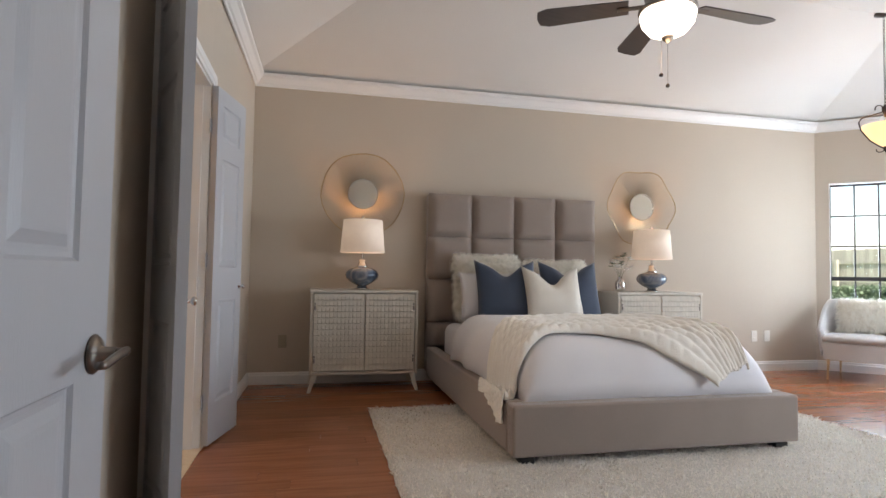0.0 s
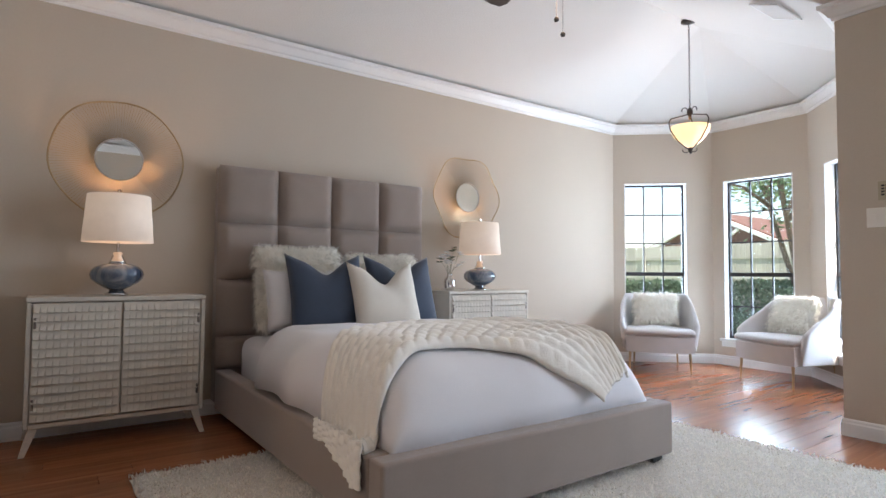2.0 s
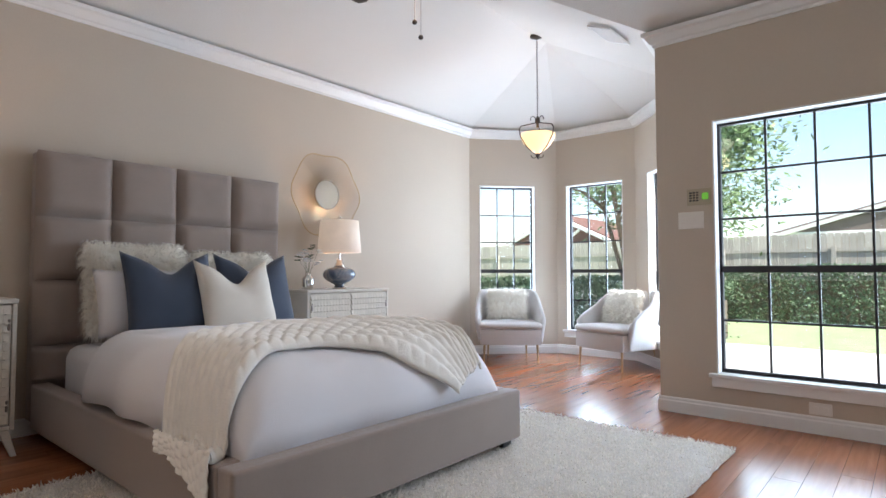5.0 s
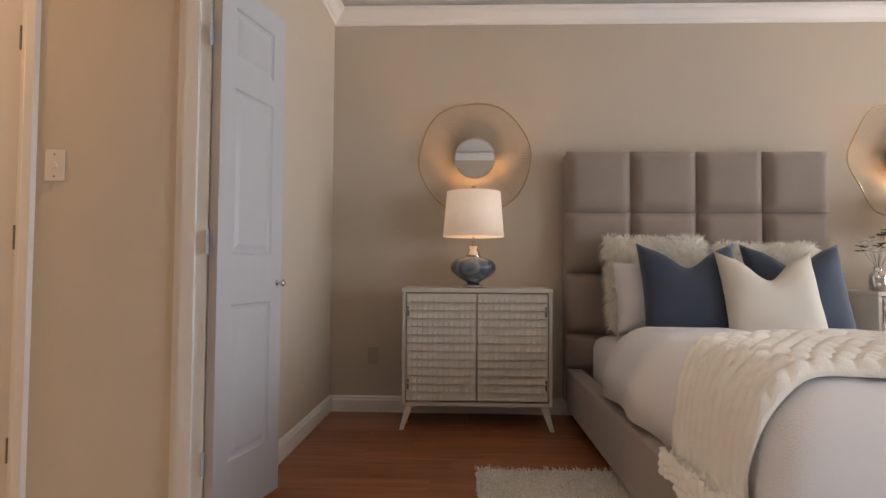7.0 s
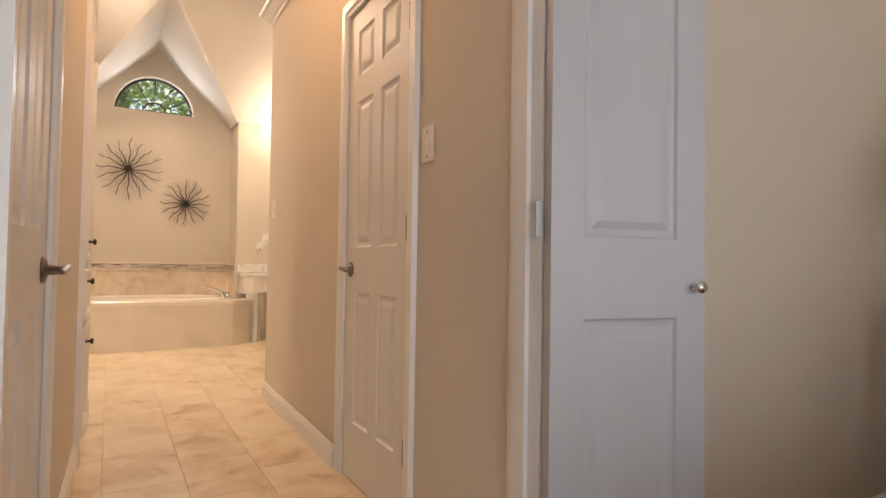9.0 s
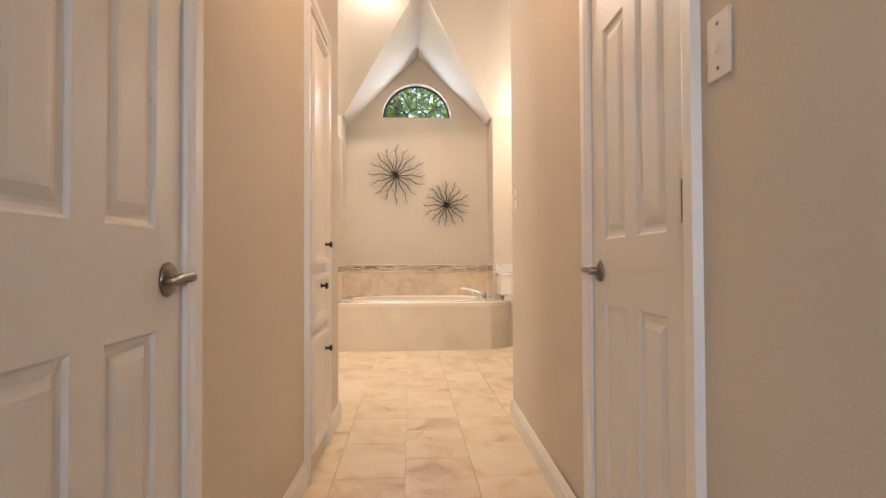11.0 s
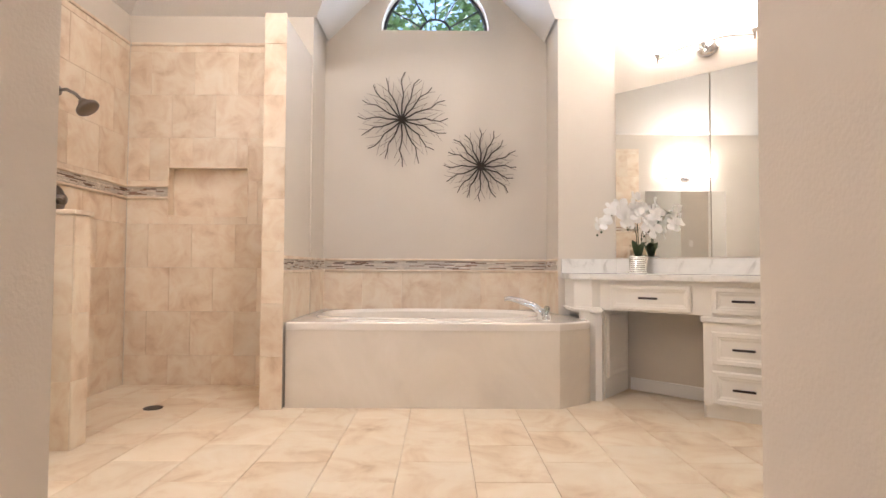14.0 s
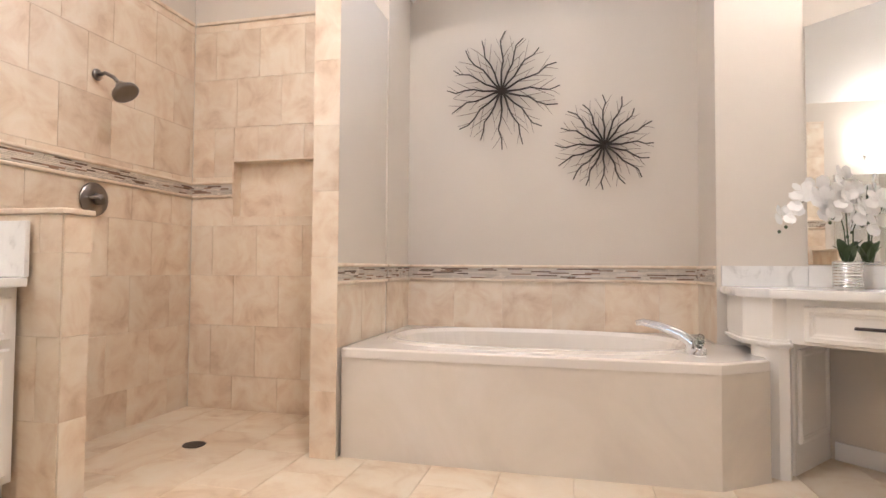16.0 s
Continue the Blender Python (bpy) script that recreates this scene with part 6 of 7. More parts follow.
# orchid
orc = thing("orchid", (-5.37, 4.80, CT + 0.001), "white orchid in a ribbed silver pot on the vanity", "plant")
bm = lathe([(0, 0), (0.052, 0)] + [(0.056 + (0.003 if i % 2 else 0), 0.004 + i * 0.0065) for i in range(18)] + [(0.05, 0.122), (0.048, 0.105), (0, 0.105)], 28)
part("pot", bm, "silver", orc, "ribbed silver ceramic pot", smooth=False)
rg = random.Random(21)
for k in range(6):
    a = k * 1.05
    bm = bmesh.new()
    ln, w = rg.uniform(0.13, 0.18), 0.028
    prevv = None
    for i in range(7):
        t = i / 6
        c = Vector((math.cos(a) * 0.055 * t ** 1.4, math.sin(a) * 0.055 * t ** 1.4, 0.10 + ln * t - 0.05 * t * t))
        s_ = Vector((-math.sin(a), math.cos(a), 0)) * w * math.sin(math.pi * (0.1 + 0.88 * t)) ** 0.7
        vs = (bm.verts.new(c - s_), bm.verts.new(c - Vector((0, 0, 0.004))), bm.verts.new(c + s_))
        if prevv:
            bm.faces.new((prevv[0], prevv[1], vs[1], vs[0])); bm.faces.new((prevv[1], prevv[2], vs[2], vs[1]))
        prevv = vs
    part("leaf", bm, "stem", orc)


def orchid_bloom(c, d, size):
    bm = bmesh.new()
    d = d.normalized()
    u = d.orthogonal().normalized()
    v = d.cross(u)
    for k, (a, s_, wd) in enumerate(((90, 1, .5), (210, .95, .5), (330, .95, .5), (0, 1.05, .75), (180, 1.05, .75))):
        q = u * math.cos(radians(a)) + v * math.sin(radians(a))
        p = d.cross(q)
        L_ = size * s_
        pts = [c, c + q * L_ * .4 + p * L_ * wd * .6, c + q * L_ * .8 + p * L_ * wd * .5 + d * .005, c + q * L_ + d * .008, c + q * L_ * .8 - p * L_ * wd * .5 + d * .005, c + q * L_ * .4 - p * L_ * wd * .6]
        bm.faces.new([bm.verts.new(x_) for x_ in pts])
    return bm


for k, (ey, ex, top) in enumerate(((-0.20, 0.04, 0.42), (-0.05, 0.02, 0.46), (0.24, 0.10, 0.40))):
    pts = [Vector((0, 0.01 * k, 0.10)), Vector((0.01, ey * 0.08, 0.26)), Vector((ex * .4, ey * 0.25, top - 0.02)), Vector((ex * .8, ey * 0.6, top + 0.015)), Vector((ex, ey * 1.0, top - 0.05)), Vector((ex, ey * 1.28, top - 0.13))]
    part("stalk", tube(pts, 0.0028, 0.0014, 5), "stem", orc)
    for j in range(10):
        t = 1.7 + j * 0.32
        i0 = min(4, int(t))
        c = pts[i0].lerp(pts[i0 + 1], t - i0) + Vector((rg.uniform(0, .03), rg.uniform(-.05, .05), rg.uniform(-.07, .03)))
        part("blossom", orchid_bloom(c, Vector((1, rg.uniform(-.7, .7), rg.uniform(-.3, .4))), rg.uniform(0.046, 0.060)), "petal", orc)
    for j in range(3):
        c = pts[-1] + Vector((rg.uniform(-.01, .01), ey * 0.12 * (j - 1), -0.02 * j))
        part("bud", lathe([(0, -0.009), (0.007, -0.004), (0.008, 0.003), (0, 0.011)], 8, at=c), "stem" if j else "petal", orc, smooth=True)

# second vanity beside the shower
v2 = tagged(new("vanity_cabinet"), "white vanity cabinet beside the low shower wall", "cabinet")
part("carcass", boxes((-4.18, -3.0, BS + 0.001, 1.66, 0.09, CT - 0.001)), "cabw", v2)
part("plinth", boxes((-4.18, -3.0, BS + 0.001, 1.62, 0.0, 0.09)), "cabw", v2)
for k in range(3):
    x0 = -4.15 + k * 0.38
    mm = Matrix.Translation((x0, 1.66, 0))
    f_ = cab_front(v2, "drawer_front", 0.0, 0.35, 0.60, 0.755, inset=0.045, m=mm)
    pull(f_, mm, 0.175, 0.012, 0.68)
    f_ = cab_front(v2, "cabinet_door", 0.0, 0.35, 0.12, 0.57, inset=0.05, m=mm)
    kb = lathe([(0, 0), (0.012, 0), (0.006, 0.01), (0.006, 0.018), (0.016, 0.024), (0.016, 0.03), (0, 0.034)], 16, m=Matrix.Translation((0.30 if k == 0 else 0.05, 0.018, 0.47)) @ Matrix.Rotation(radians(-90), 4, "X"))
    part("knob", xf(kb, mm), "bronze", f_, "dark bronze round knob", smooth=True)
tagged(part("vanity_countertop", boxes((-4.18, -2.99, BS + 0.001, 1.71, CT, CT + 0.035), bevel=0.006), "counter"), "white quartz countertop on the vanity beside the shower", "countertop")
part("upstand", boxes((-4.183, -4.163, BS + 0.002, 1.71, CT + 0.036, CT + 0.24), bevel=0.003), "counter", bs)

# recessed lamps in the hall and bath ceilings
def downlight(x, y, z, label):
    ob = thing("recessed_light", (x, y, z), label, "lamp", "recessed ceiling lights")
    part("trim_ring", lathe([(0.07, 0.0), (0.09, 0.0), (0.088, -0.006), (0.07, -0.006)], 28), "white", ob)
    part("lamp_disc", lathe([(0, -0.002), (0.069, -0.002)], 28), "lampbulb", ob, "glowing lamp disc")


downlight(-1.1, 3.46, 2.95, "round recessed light in the hall ceiling")
downlight(-4.10, 3.05, 3.50, "round recessed light in the bathroom ceiling")


# ---- outdoors ----
tagged(part("ground", boxes((-400, 400, -400, 400, -0.40, -0.15)), "grass"), kind="structure")
tagged(part("patio", boxes((XE + TH + 0.001, 10.1, -6.0, 9.5, -0.149, -0.06), bevel=0.01), "concrete"), kind="structure")
FX = 17.2
fence = thing("wood_fence", (0, 0, -0.15), "weathered cedar board fence along the yard", "fence")
rg = random.Random(5)
board = {}
def fence_run(a, b):
    m, ln = along(a, b)
    x = 0
    while x < ln:
        h = 2.03 + rg.uniform(-.015, .015)
        k = round(h, 2)
        if k not in board:
            bm = bmesh.new()
            pts = [(0, 0), (0.138, 0), (0.138, k - 0.03), (0.115, k), (0.023, k), (0, k - 0.03)]
            f0 = [bm.verts.new((u, 0, v)) for u, v in pts]; f1 = [bm.verts.new((u, 0.016, v)) for u, v in pts]
            bm.faces.new(f0); bm.faces.new(f1)
            for i in range(6):
                bm.faces.new((f0[i], f0[(i + 1) % 6], f1[(i + 1) % 6], f1[i]))
            board[k] = part("board", bm, "fence", fence)
            o = board[k]
        else:
            o = new("board", board[k].data)
            o.parent = fence
        o.matrix_local = m @ Matrix.Translation((x, rg.uniform(-.003, .003), 0.03))
        x += 0.145
    for z in (0.35, 1.05, 1.62):
        r = part("rail", boxes((0, ln, 0.018, 0.056, z, z + 0.085)), "fence", fence)
        r.matrix_local = m
    x = 0
    while x < ln:
        r = part("post", boxes((x, x + 0.09, 0.057, 0.147, 0, 1.75)), "fence", fence)
        r.matrix_local = m
        x += 2.4
fence_run((FX, -9.0), (FX, 17.0))
fence_run((FX, 17.0), (2.0, 17.0))


def hedge(name, x0, x1, y0, y1, h, seed, count, label):
    rg = random.Random(seed)
    co, fa = [], []
    for _ in range(count):
        u, v, w = rg.random(), rg.random(), rg.random()
        side = rg.random()
        x, y, z = x0 + (x1 - x0) * u, y0 + (y1 - y0) * v, h * w
        if side < 0.55:
            x = x0 + rg.uniform(0, 0.18)
        elif side < 0.9:
            z = h - rg.uniform(0, 0.15)
        bumpy = 0.16 * noise.noise(Vector((y * 1.1, z * 1.5, seed)))
        x += bumpy; z += bumpy * (1 if w > 0.5 else 0.2)
        p = Vector((x, y, max(0.03, z) - 0.15))
        d = Vector((rg.uniform(-1, .4), rg.uniform(-1, 1), rg.uniform(-.3, 1))).normalized()
        s_ = d.cross(Vector((rg.uniform(-1, 1), rg.uniform(-1, 1), rg.uniform(-1, 1)))).normalized()
        L_ = rg.uniform(0.05, 0.09)
        k = len(co)
        co += [p, p + d * L_ * .5 + s_ * L_ * .3, p + d * L_, p + d * L_ * .5 - s_ * L_ * .3]
        fa.append((k, k + 1, k + 2, k + 3))
    me = bpy.data.meshes.new(name)
    me.from_pydata(co, [], fa)
    me.materials.append(M["leaf"])
    ob = thing(name, (0, 0, 0), label, "hedge")
    o = new("foliage", me)
    o.parent = ob
    o["kind"] = "stuff"
    part("inner_twigs", boxes((x0 + 0.25, x1 - 0.1, y0 + 0.15, y1 - 0.15, -0.15, h - 0.45)), "bark", ob)


hedge("hedge", 15.4, 16.7, -6.0, 5.6, 1.25, 1, 30000, "dense clipped green hedge before the fence")
hedge("hedge", 10.4, 11.7, 3.9, 9.5, 0.95, 2, 26000, "low green shrubs outside the bay windows")


def tree(x, y, h, spread, seed, label, clumps=38, per=170, trunks=1, base=1.9):
    rg = random.Random(seed)
    ob = thing("tree", (x, y, -0.15), label, "tree")
    tips = []
    for t in range(trunks):
        a = 2 * math.pi * t / max(1, trunks) + seed
        lean = 0.5 if trunks > 1 else 0.15
        pts = [Vector((0.06 * t, 0.05 * t, 0)), Vector((lean * .4 * math.cos(a), lean * .4 * math.sin(a), base * .5)), Vector((lean * math.cos(a), lean * math.sin(a), base)), Vector((lean * 1.6 * math.cos(a), lean * 1.6 * math.sin(a), h * .75))]
        part("trunk", tube(pts, 0.13 if trunks == 1 else 0.06, 0.03, 8), "bark", ob, smooth=True)
        for k in range(6):
            b0 = pts[2].lerp(pts[3], rg.random() * .7)
            aa = rg.uniform(0, 6.28)
            e = b0 + Vector((math.cos(aa) * spread * rg.uniform(.5, .95), math.sin(aa) * spread * rg.uniform(.5, .95), rg.uniform(.2, 1.0) * (h - base) * .45))
            part("limb", tube([b0, b0.lerp(e, .5) + Vector((0, 0, .12)), e], 0.035, 0.010, 6), "bark", ob)
            tips += [e, b0.lerp(e, .65)]
    co, fa = [], []
    for k in range(clumps):
        c = tips[k % len(tips)] + Vector((rg.gauss(0, spread * .18), rg.gauss(0, spread * .18), rg.gauss(0, .3)))
        for _ in range(per):
            p = c + Vector((rg.gauss(0, .26), rg.gauss(0, .26), rg.gauss(0, .17)))
            d = Vector((rg.uniform(-1, 1), rg.uniform(-1, 1), rg.uniform(-.8, .4))).normalized()
            s_ = d.orthogonal().normalized()
            L_ = rg.uniform(.07, .14)
            q = len(co)
            co += [p, p + d * L_ * .5 + s_ * L_ * .22, p + d * L_, p + d * L_ * .5 - s_ * L_ * .22]
            fa.append((q, q + 1, q + 2, q + 3))
    me = bpy.data.meshes.new("crown")
    me.from_pydata(co, [], fa)
    me.materials.append(M["leaf2"])
    o = new("crown", me)
    o.parent = ob
    o["kind"] = "stuff"


tree(9.9, 4.05, 4.3, 1.45, 2, "small green tree outside the big window", 46, 190, 1, 2.3)
tree(11.4, 5.6, 4.0, 1.4, 3, "multi-trunk crape myrtle outside the bay", 40, 170, 4, 2.0)
tree(20.5, -1.0, 6.5, 2.4, 4, "tree beyond the fence", 60, 160, 1, 2.6)
tree(-9.2, 3.2, 5.6, 1.7, 6, "tree outside the half-round window", 60, 170, 1, 2.4)
tree(-8.6, 4.6, 5.2, 1.4, 7, "tree outside the half-round window", 40, 170, 1, 2.4)


def house(x0, x1, y0, y1, h, rise, roof, label, gable_x=True):
    ob = thing("house", (0, 0, -0.15), label, "house")
    part("wall", boxes((x0, x1, y0, y1, 0, h)), "brick", ob)
    ym = (y0 + y1) / 2
    o = 0.5
    bm = bmesh.new()
    for xx in (x0 - o, x1 + o):
        for yy, zz in ((y0 - o, h - 0.1), (ym, h + rise), (y1 + o, h - 0.1)):
            bm.verts.new((xx, yy, zz))
    bm.verts.ensure_lookup_table()
    v = bm.verts
    for f in ((0, 1, 4, 3), (1, 2, 5, 4), (0, 2, 5, 3), (0, 1, 2), (3, 4, 5)):
        bm.faces.new([v[i] for i in f])
    part("roof", bm, roof, ob, "shingled gable roof")
    part("fascia", boxes((x0 - o - 0.03, x0 - o - 0.001, y0 - o, y1 + o, h - 0.28, h - 0.1)), "white", ob)
    for sy in (-1, 1):
        bmg = bmesh.new()
        a, b = Vector((x0 - o - 0.06, ym, h + rise - 0.12)), Vector((x0 - o - 0.06, ym + sy * ((y1 - y0) / 2 + o), h - 0.25))
        part("rake_board", tube([a, b], 0.09, seg=4, bm=bmg), "white", ob)
        bmg = bmesh.new()
        part("truss", tube([Vector((x0 - o - 0.05, ym, h - .1)), Vector((x0 - o - 0.05, ym + sy * 1.0, h + rise * .45))], 0.07, seg=4, bm=bmg), "white", ob)
    wn_ = part("window", boxes((x0 - 0.03, x0 - 0.001, ym + 1.2, ym + 2.2, 1.0, 2.1)), "white", ob)
    part("pane", boxes((x0 - 0.04, x0 - 0.031, ym + 1.26, ym + 2.14, 1.06, 2.04)), "black", wn_)


house(21.5, 31.0, 10.0, 15.0, 2.2, 1.3, "redroof", "neighbouring house with a red-brown gable and white trusses")
house(24.0, 34.0, -7.0, 5.0, 2.6, 1.7, "roof", "low neighbouring house with a grey shingle roof")


# ---- loose pieces of the floors and walls ----
def bevel_slab(w, d, t, b=0.0015):
    me = bpy.data.meshes.new("slab")
    co, fa = [], []
    for z, k in ((-t, 0), (-b, 0), (0, b)):
        co += [(k, k, z), (w - k, k, z), (w - k, d - k, z), (k, d - k, z)]
    for r in (0, 4):
        fa += [(r + i, r + (i + 1) % 4, r + 4 + (i + 1) % 4, r + 4 + i) for i in range(4)]
    fa.append((8, 9, 10, 11))
    me.from_pydata(co, [], fa)
    return me


class Pieces:
    """Alike pieces laid as objects of their own on shared meshes."""

    def __init__(self, name, parent, material, thick, keep=300, near=None):
        self.name, self.parent, self.material, self.thick, self.near, self.keep = name, parent, material, thick, near, keep
        self.meshes, self.rows = {}, []

    def add(self, w, d, m):
        self.rows.append((round(w, 3), round(d, 3), m))

    def lay(self):
        if self.near:
            self.rows.sort(key=lambda r: (r[2].translation - Vector(self.near)).length)
        rest = bmesh.new()
        for n, (w, d, m) in enumerate(self.rows):
            if w < 0.012 or d < 0.012:
                continue
            if (w, d) not in self.meshes:
                me = bevel_slab(w, d, self.thick, 0.0005 if self.material == "planks" else 0.0015)
                me.materials.append(M[self.material])
                self.meshes[w, d] = me
            me = self.meshes[w, d]
            if n < self.keep:
                o = new(self.name, me)
                o.parent = self.parent
                o.matrix_local = self.parent.matrix_basis.inverted() @ m if self.parent else m
            else:
                vs = [rest.verts.new(m @ v.co) for v in me.vertices]
                for p in me.polygons:
                    rest.faces.new([vs[i] for i in p.vertices])
        if rest.verts:
            o = part(self.name + "_far", rest, self.material, self.parent)
            o.matrix_parent_inverse = self.parent.matrix_basis.inverted()
            o["kind"] = "stuff"
        else:
            rest.free()


def clip_rect(x0, x1, y0, y1, regions):
    for a, b, c, d in regions:
        u0, u1, v0, v1 = max(x0, a), min(x1, b), max(y0, c), min(y1, d)
        if u1 - u0 > 0.012 and v1 - v0 > 0.012:
            yield u0, u1, v0, v1


rng = random.Random(11)
planks = Pieces("plank", bpy.data.objects["floor_bedroom"], "planks", 0.011, 300, (2.5, 3.6, 0))
regions = [(XW - 0.0, XE, YS, YN), (XE, 7.26, 2.95, YN)]
y = YS
while y < YN:
    x = XW - rng.uniform(0.1, 1.1)
    while x < 7.3:
        ln = rng.choice((1.2, 1.2, 0.9, 0.6))
        for u0, u1, v0, v1 in clip_rect(x, x + ln, y, y + 0.125, regions):
            planks.add(u1 - u0 - 0.0006, v1 - v0 - 0.0006, Matrix.Translation((u0, v0, -0.0)))
        x += ln
    y += 0.125
planks.lay()

tiles = Pieces("floor_tile", bpy.data.objects["floor_bath"], "trav", 0.009, 300, (-2.6, 3.4, 0))
y, k = BS - 0.09, 0
while y < BN:
    x = -6.1 + (0.225 if k % 2 else 0.0)
    while x < XW:
        for u0, u1, v0, v1 in clip_rect(x, x + 0.45, y, y + 0.305, [(BW, XB, BS, BN), (XB, XW, HS, HNE)]):
            tiles.add(u1 - u0 - 0.0018, v1 - v0 - 0.0018, Matrix.Translation((u0, v0, 0.0)))
        x += 0.45
    y += 0.305
    k += 1
tiles.lay()


def tile_wall(name, parent, o, u, v, w, h, material="travw", tw=0.305, th_=0.305, thick=0.004, holes=(), keep=120, shift=0.5, start=0.0, z_off=0.0):
    """Wall tiles on the plane from o along u (across) and v (up); they stand out along u x v."""
    u, v = Vector(u), Vector(v)
    nrm = u.cross(v)
    base = Matrix(((u.x, v.x, nrm.x, o[0]), (u.y, v.y, nrm.y, o[1]), (u.z, v.z, nrm.z, o[2]), (0, 0, 0, 1)))
    p = Pieces(name, parent, material, thick, keep, (-3.4, 3.2, 1.0))
    b = -z_off
    k = 0
    while b < h:
        a = -start - (tw * shift if k % 2 else 0)
        while a < w:
            cells = [(max(0, a), min(w, a + tw), max(0, b), min(h, b + th_))]
            for hx0, hx1, hz0, hz1 in holes:
                nxt = []
                for c in cells:
                    if c[1] <= hx0 or c[0] >= hx1 or c[3] <= hz0 or c[2] >= hz1:
                        nxt.append(c)
                        continue
                    nxt += [(c[0], min(c[1], hx0), c[2], c[3]), (max(c[0], hx1), c[1], c[2], c[3]), (max(c[0], hx0), min(c[1], hx1), c[2], min(c[3], hz0)), (max(c[0], hx0), min(c[1], hx1), max(c[2], hz1), c[3])]
                cells = nxt
            for c in cells:
                if c[1] - c[0] > 0.012 and c[3] - c[2] > 0.012:
                    p.add(c[1] - c[0] - 0.001, c[3] - c[2] - 0.001, base @ Matrix.Translation((c[0], c[2], thick)))
            a += tw
        b += th_
        k += 1
    p.lay()


def strips(name, parent, o, u, w, z0, z1, seed, skip=()):
    """A band of narrow glass and stone strips between two rope-edge liners."""
    rg = random.Random(seed)
    u = Vector(u)
    nrm = u.cross(Vector((0, 0, 1)))
    base = Matrix(((u.x, 0, nrm.x, o[0]), (u.y, 0, nrm.y, o[1]), (0, 1, 0, o[2]), (0, 0, 0, 1)))
    bm, dark = bmesh.new(), bmesh.new()
    rows = 8
    rh = (z1 - z0 - 0.04) / rows
    for r in range(rows):
        a = rg.uniform(-0.08, 0)
        while a < w:
            ln = rg.choice((0.05, 0.07, 0.09, 0.12))
            if not any(s0 - 0.001 < max(0, a) and min(w, a + ln) < s1 + 0.001 or (max(0, a) < s1 and min(w, a + ln) > s0) for s0, s1 in skip):
                box(dark if rg.random() < 0.22 else bm, max(0.0, a) + 0.0006, min(w, a + ln) - 0.0006, z0 + 0.02 + r * rh + 0.0006, z0 + 0.02 + (r + 1) * rh - 0.0006, 0.0, 0.009 + rg.uniform(0, 0.002))
            a += ln
    for mesh, stuff, words in ((bm, "mosaic", "cream strip mosaic"), (dark, "mosaic2", "brown glass strips in the mosaic")):
        bmesh.ops.transform(mesh, matrix=base, verts=mesh.verts)
        o_ = part(name, mesh, stuff, parent, words)
        o_["kind"] = "stuff"
        o_.matrix_parent_inverse = parent.matrix_basis.inverted()
    bm = bmesh.new()
    segs = [(0.0, w)]
    for s0, s1 in skip:
        segs = [q for a, b in segs for q in ((a, min(b, s0)), (max(a, s1), b)) if q[1] - q[0] > 0.01]
    for a, b in segs:
        for z in (z0, z1 - 0.018):
            box(bm, a, b, z, z + 0.018, 0.0, 0.018, bevel=0.007)
    bmesh.ops.transform(bm, matrix=base, verts=bm.verts)
    part("border_liner", bm, "travw", parent, "half-round travertine liner").matrix_parent_inverse = parent.matrix_basis.inverted()


obj = bpy.data.objects
Zv = (0, 0, 1)
# tub alcove wainscot, band from 0.765 to 0.865
AZ0, AZ1 = 0.788, 0.890
for nm, o, u, w, sd in (("wall_alcove_west", (-6.02, 2.581, 0), (0, 1, 0), 1.738, 1), ("wall_bath_west_alcove_side", (-5.60 - 0.0, 2.581, 0), (-1, 0, 0), 0.42, 2), ("wall_bath_west_north", (-6.02, 4.319, 0), (1, 0, 0), 0.42, 3)):
    tile_wall("wall_tile", obj[nm], (o[0], o[1], TZ), u, Zv, w, AZ0 - TZ, keep=60, th_=0.30)
    strips("mosaic_band", obj[nm], o, u, w, AZ0, AZ1, sd)
# partition: tub side wainscot, end, shower side
tile_wall("wall_tile", part_w, (-4.93, 2.573, TZ - 0.0), (-1, 0, 0), Zv, 0.67, AZ0 - TZ, th_=0.30)
strips("mosaic_band", part_w, (-4.93, 2.573, 0), (-1, 0, 0), 0.67, AZ0, AZ1, 7)
tile_wall("wall_tile", part_w, (-4.929, 2.452, 0), (0, 1, 0), Zv, 0.130, 2.32, tw=0.4, shift=0)
tile_wall("wall_tile", part_w, (-5.60, 2.461, 0), (1, 0, 0), Zv, 0.67, 2.32)
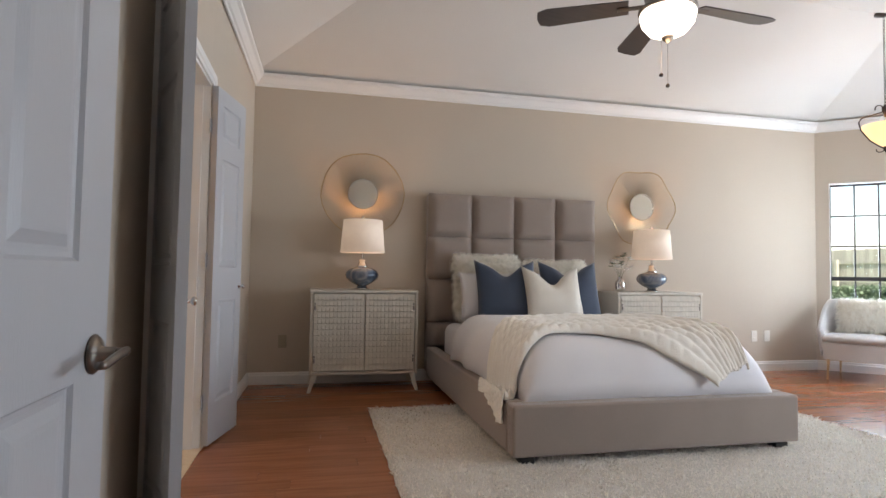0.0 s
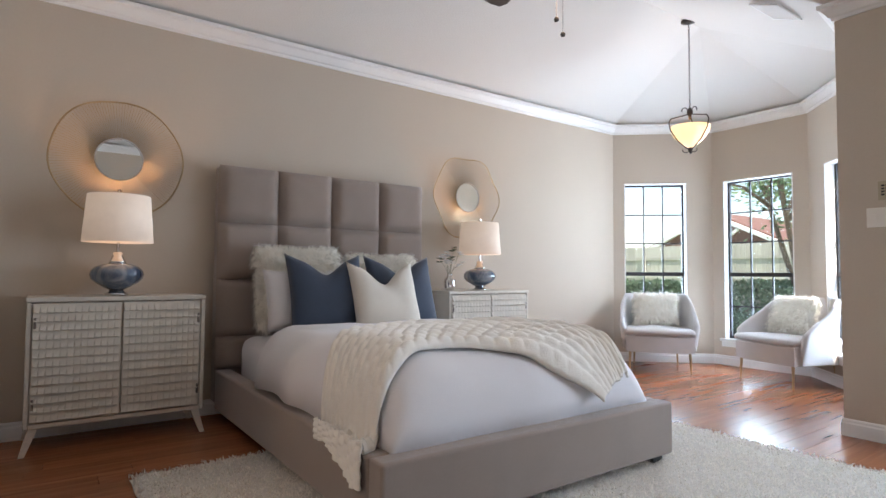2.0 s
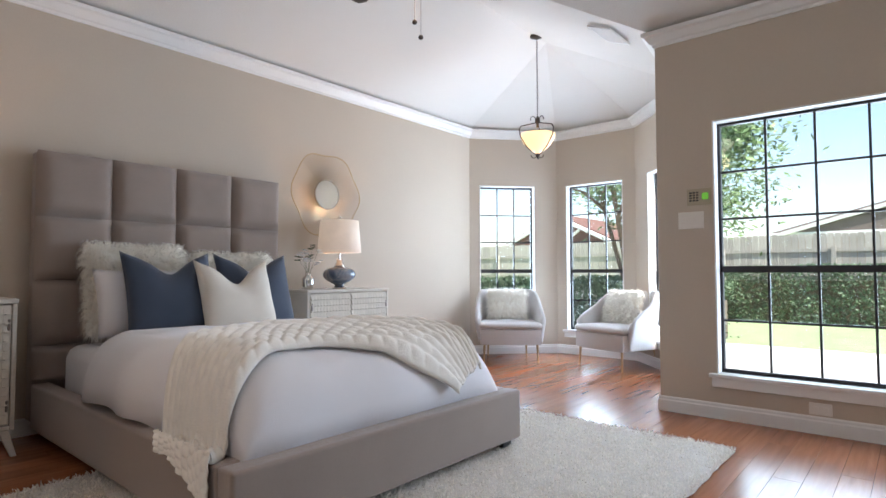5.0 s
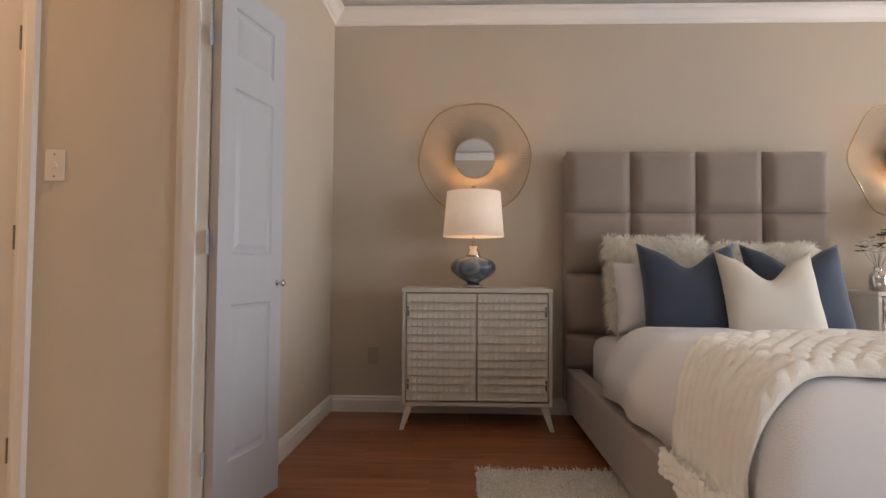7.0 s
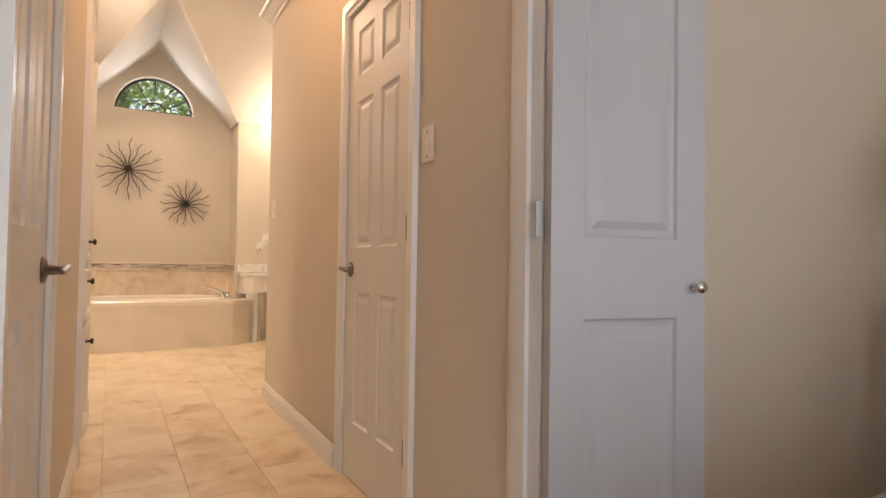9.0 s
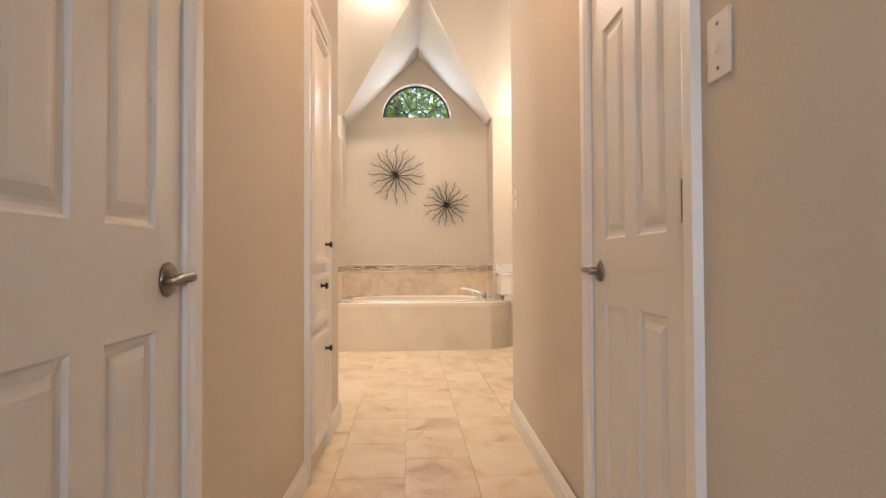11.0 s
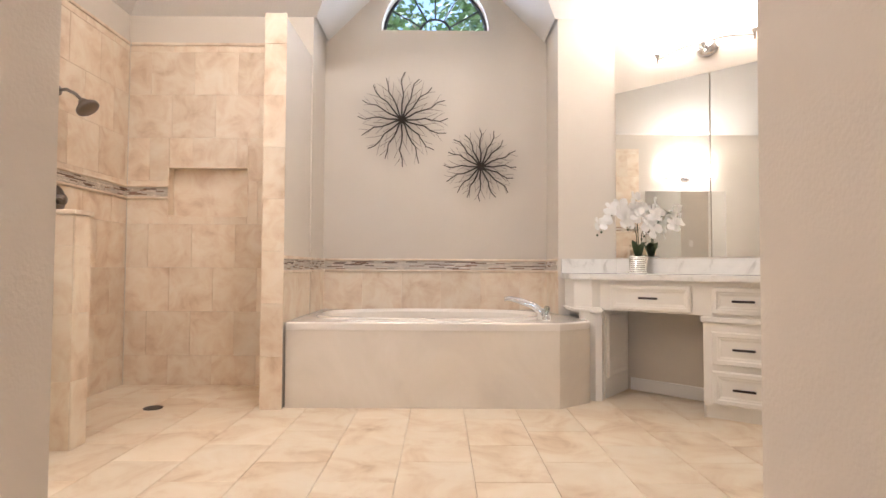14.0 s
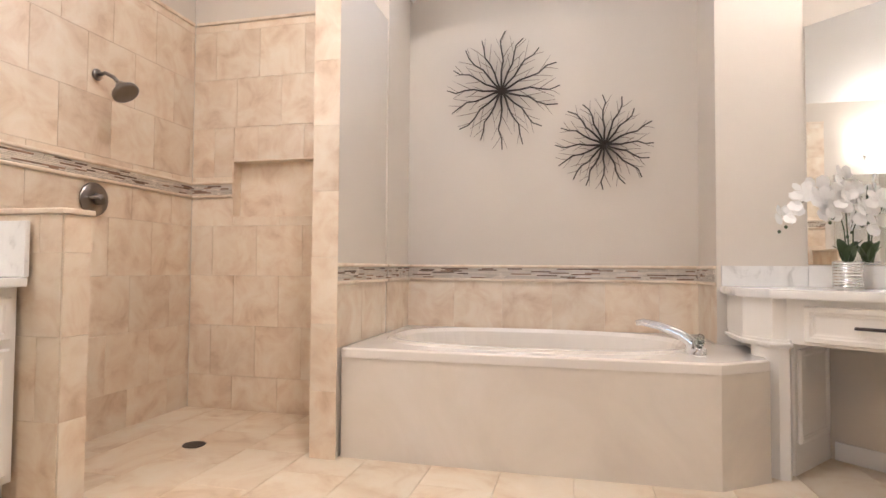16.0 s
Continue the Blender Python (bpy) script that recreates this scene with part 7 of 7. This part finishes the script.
# shower
SH = 2.385
NX0, NX1, NZ0, NZ1 = 0.29, 0.84, 1.18, 1.515
tile_wall("wall_tile", obj["wall_shower_west"], (BW, BS + 0.01, 0), (0, 1, 0), Zv, 1.16, SH, holes=[(NX0, NX1, NZ0, NZ1), (0, NX0 + 0.002, 1.295, 1.395)], keep=80, z_off=0.1)
strips("mosaic_band", obj["wall_shower_west"], (BW, BS + 0.01, 0), (0, 1, 0), 1.16, 1.295, 1.395, 5, skip=[(NX0, 1.2)])
tile_wall("wall_tile", obj["wall_bath_south"], (-4.20, BS, 0), (-1, 0, 0), Zv, 1.40, SH, holes=[(0, 1.5, 1.295, 1.395)], keep=80, z_off=0.1)
strips("mosaic_band", obj["wall_bath_south"], (-4.20, BS, 0), (-1, 0, 0), 1.40, 1.295, 1.395, 6)
nic = boxes((BW - 0.085, BW - 0.075, BS + 0.01 + NX0, BS + 0.01 + NX1, NZ0, NZ1), (BW - 0.074, BW + 0.006, BS + 0.01 + NX0, BS + NX1 + 0.01, NZ0 - 0.008, NZ0), (BW - 0.074, BW + 0.006, BS + 0.01 + NX0, BS + NX1 + 0.01, NZ1, NZ1 + 0.008), (BW - 0.074, BW + 0.006, BS + 0.002 + NX0, BS + NX0 + 0.01, NZ0, NZ1), (BW - 0.074, BW + 0.006, BS + 0.01 + NX1, BS + NX1 + 0.018, NZ0, NZ1))
part("shower_niche", nic, "travw", obj["wall_shower_west"], "recessed travertine shelf niche").matrix_parent_inverse = obj["wall_shower_west"].matrix_basis.inverted()
tagged(part("tile_edge", boxes((BW + 0.001, BW + 0.016, BS + 0.02, 2.46, SH, SH + 0.02), (BW + 0.016, -4.2, BS + 0.001, BS + 0.016, SH, SH + 0.02), bevel=0.004), "travw"), kind="structure")
# low wall
tile_wall("wall_tile", pony, (-4.199, 1.841, 0), (-1, 0, 0), Zv, 0.115, 1.055, tw=0.4, shift=0)
tile_wall("wall_tile", pony, (-4.311, 1.84, 0), (0, -1, 0), Zv, 0.56, 1.055)
tile_wall("wall_tile", pony, (-4.199, BS, 0), (0, 1, 0), Zv, 0.56, 1.055)
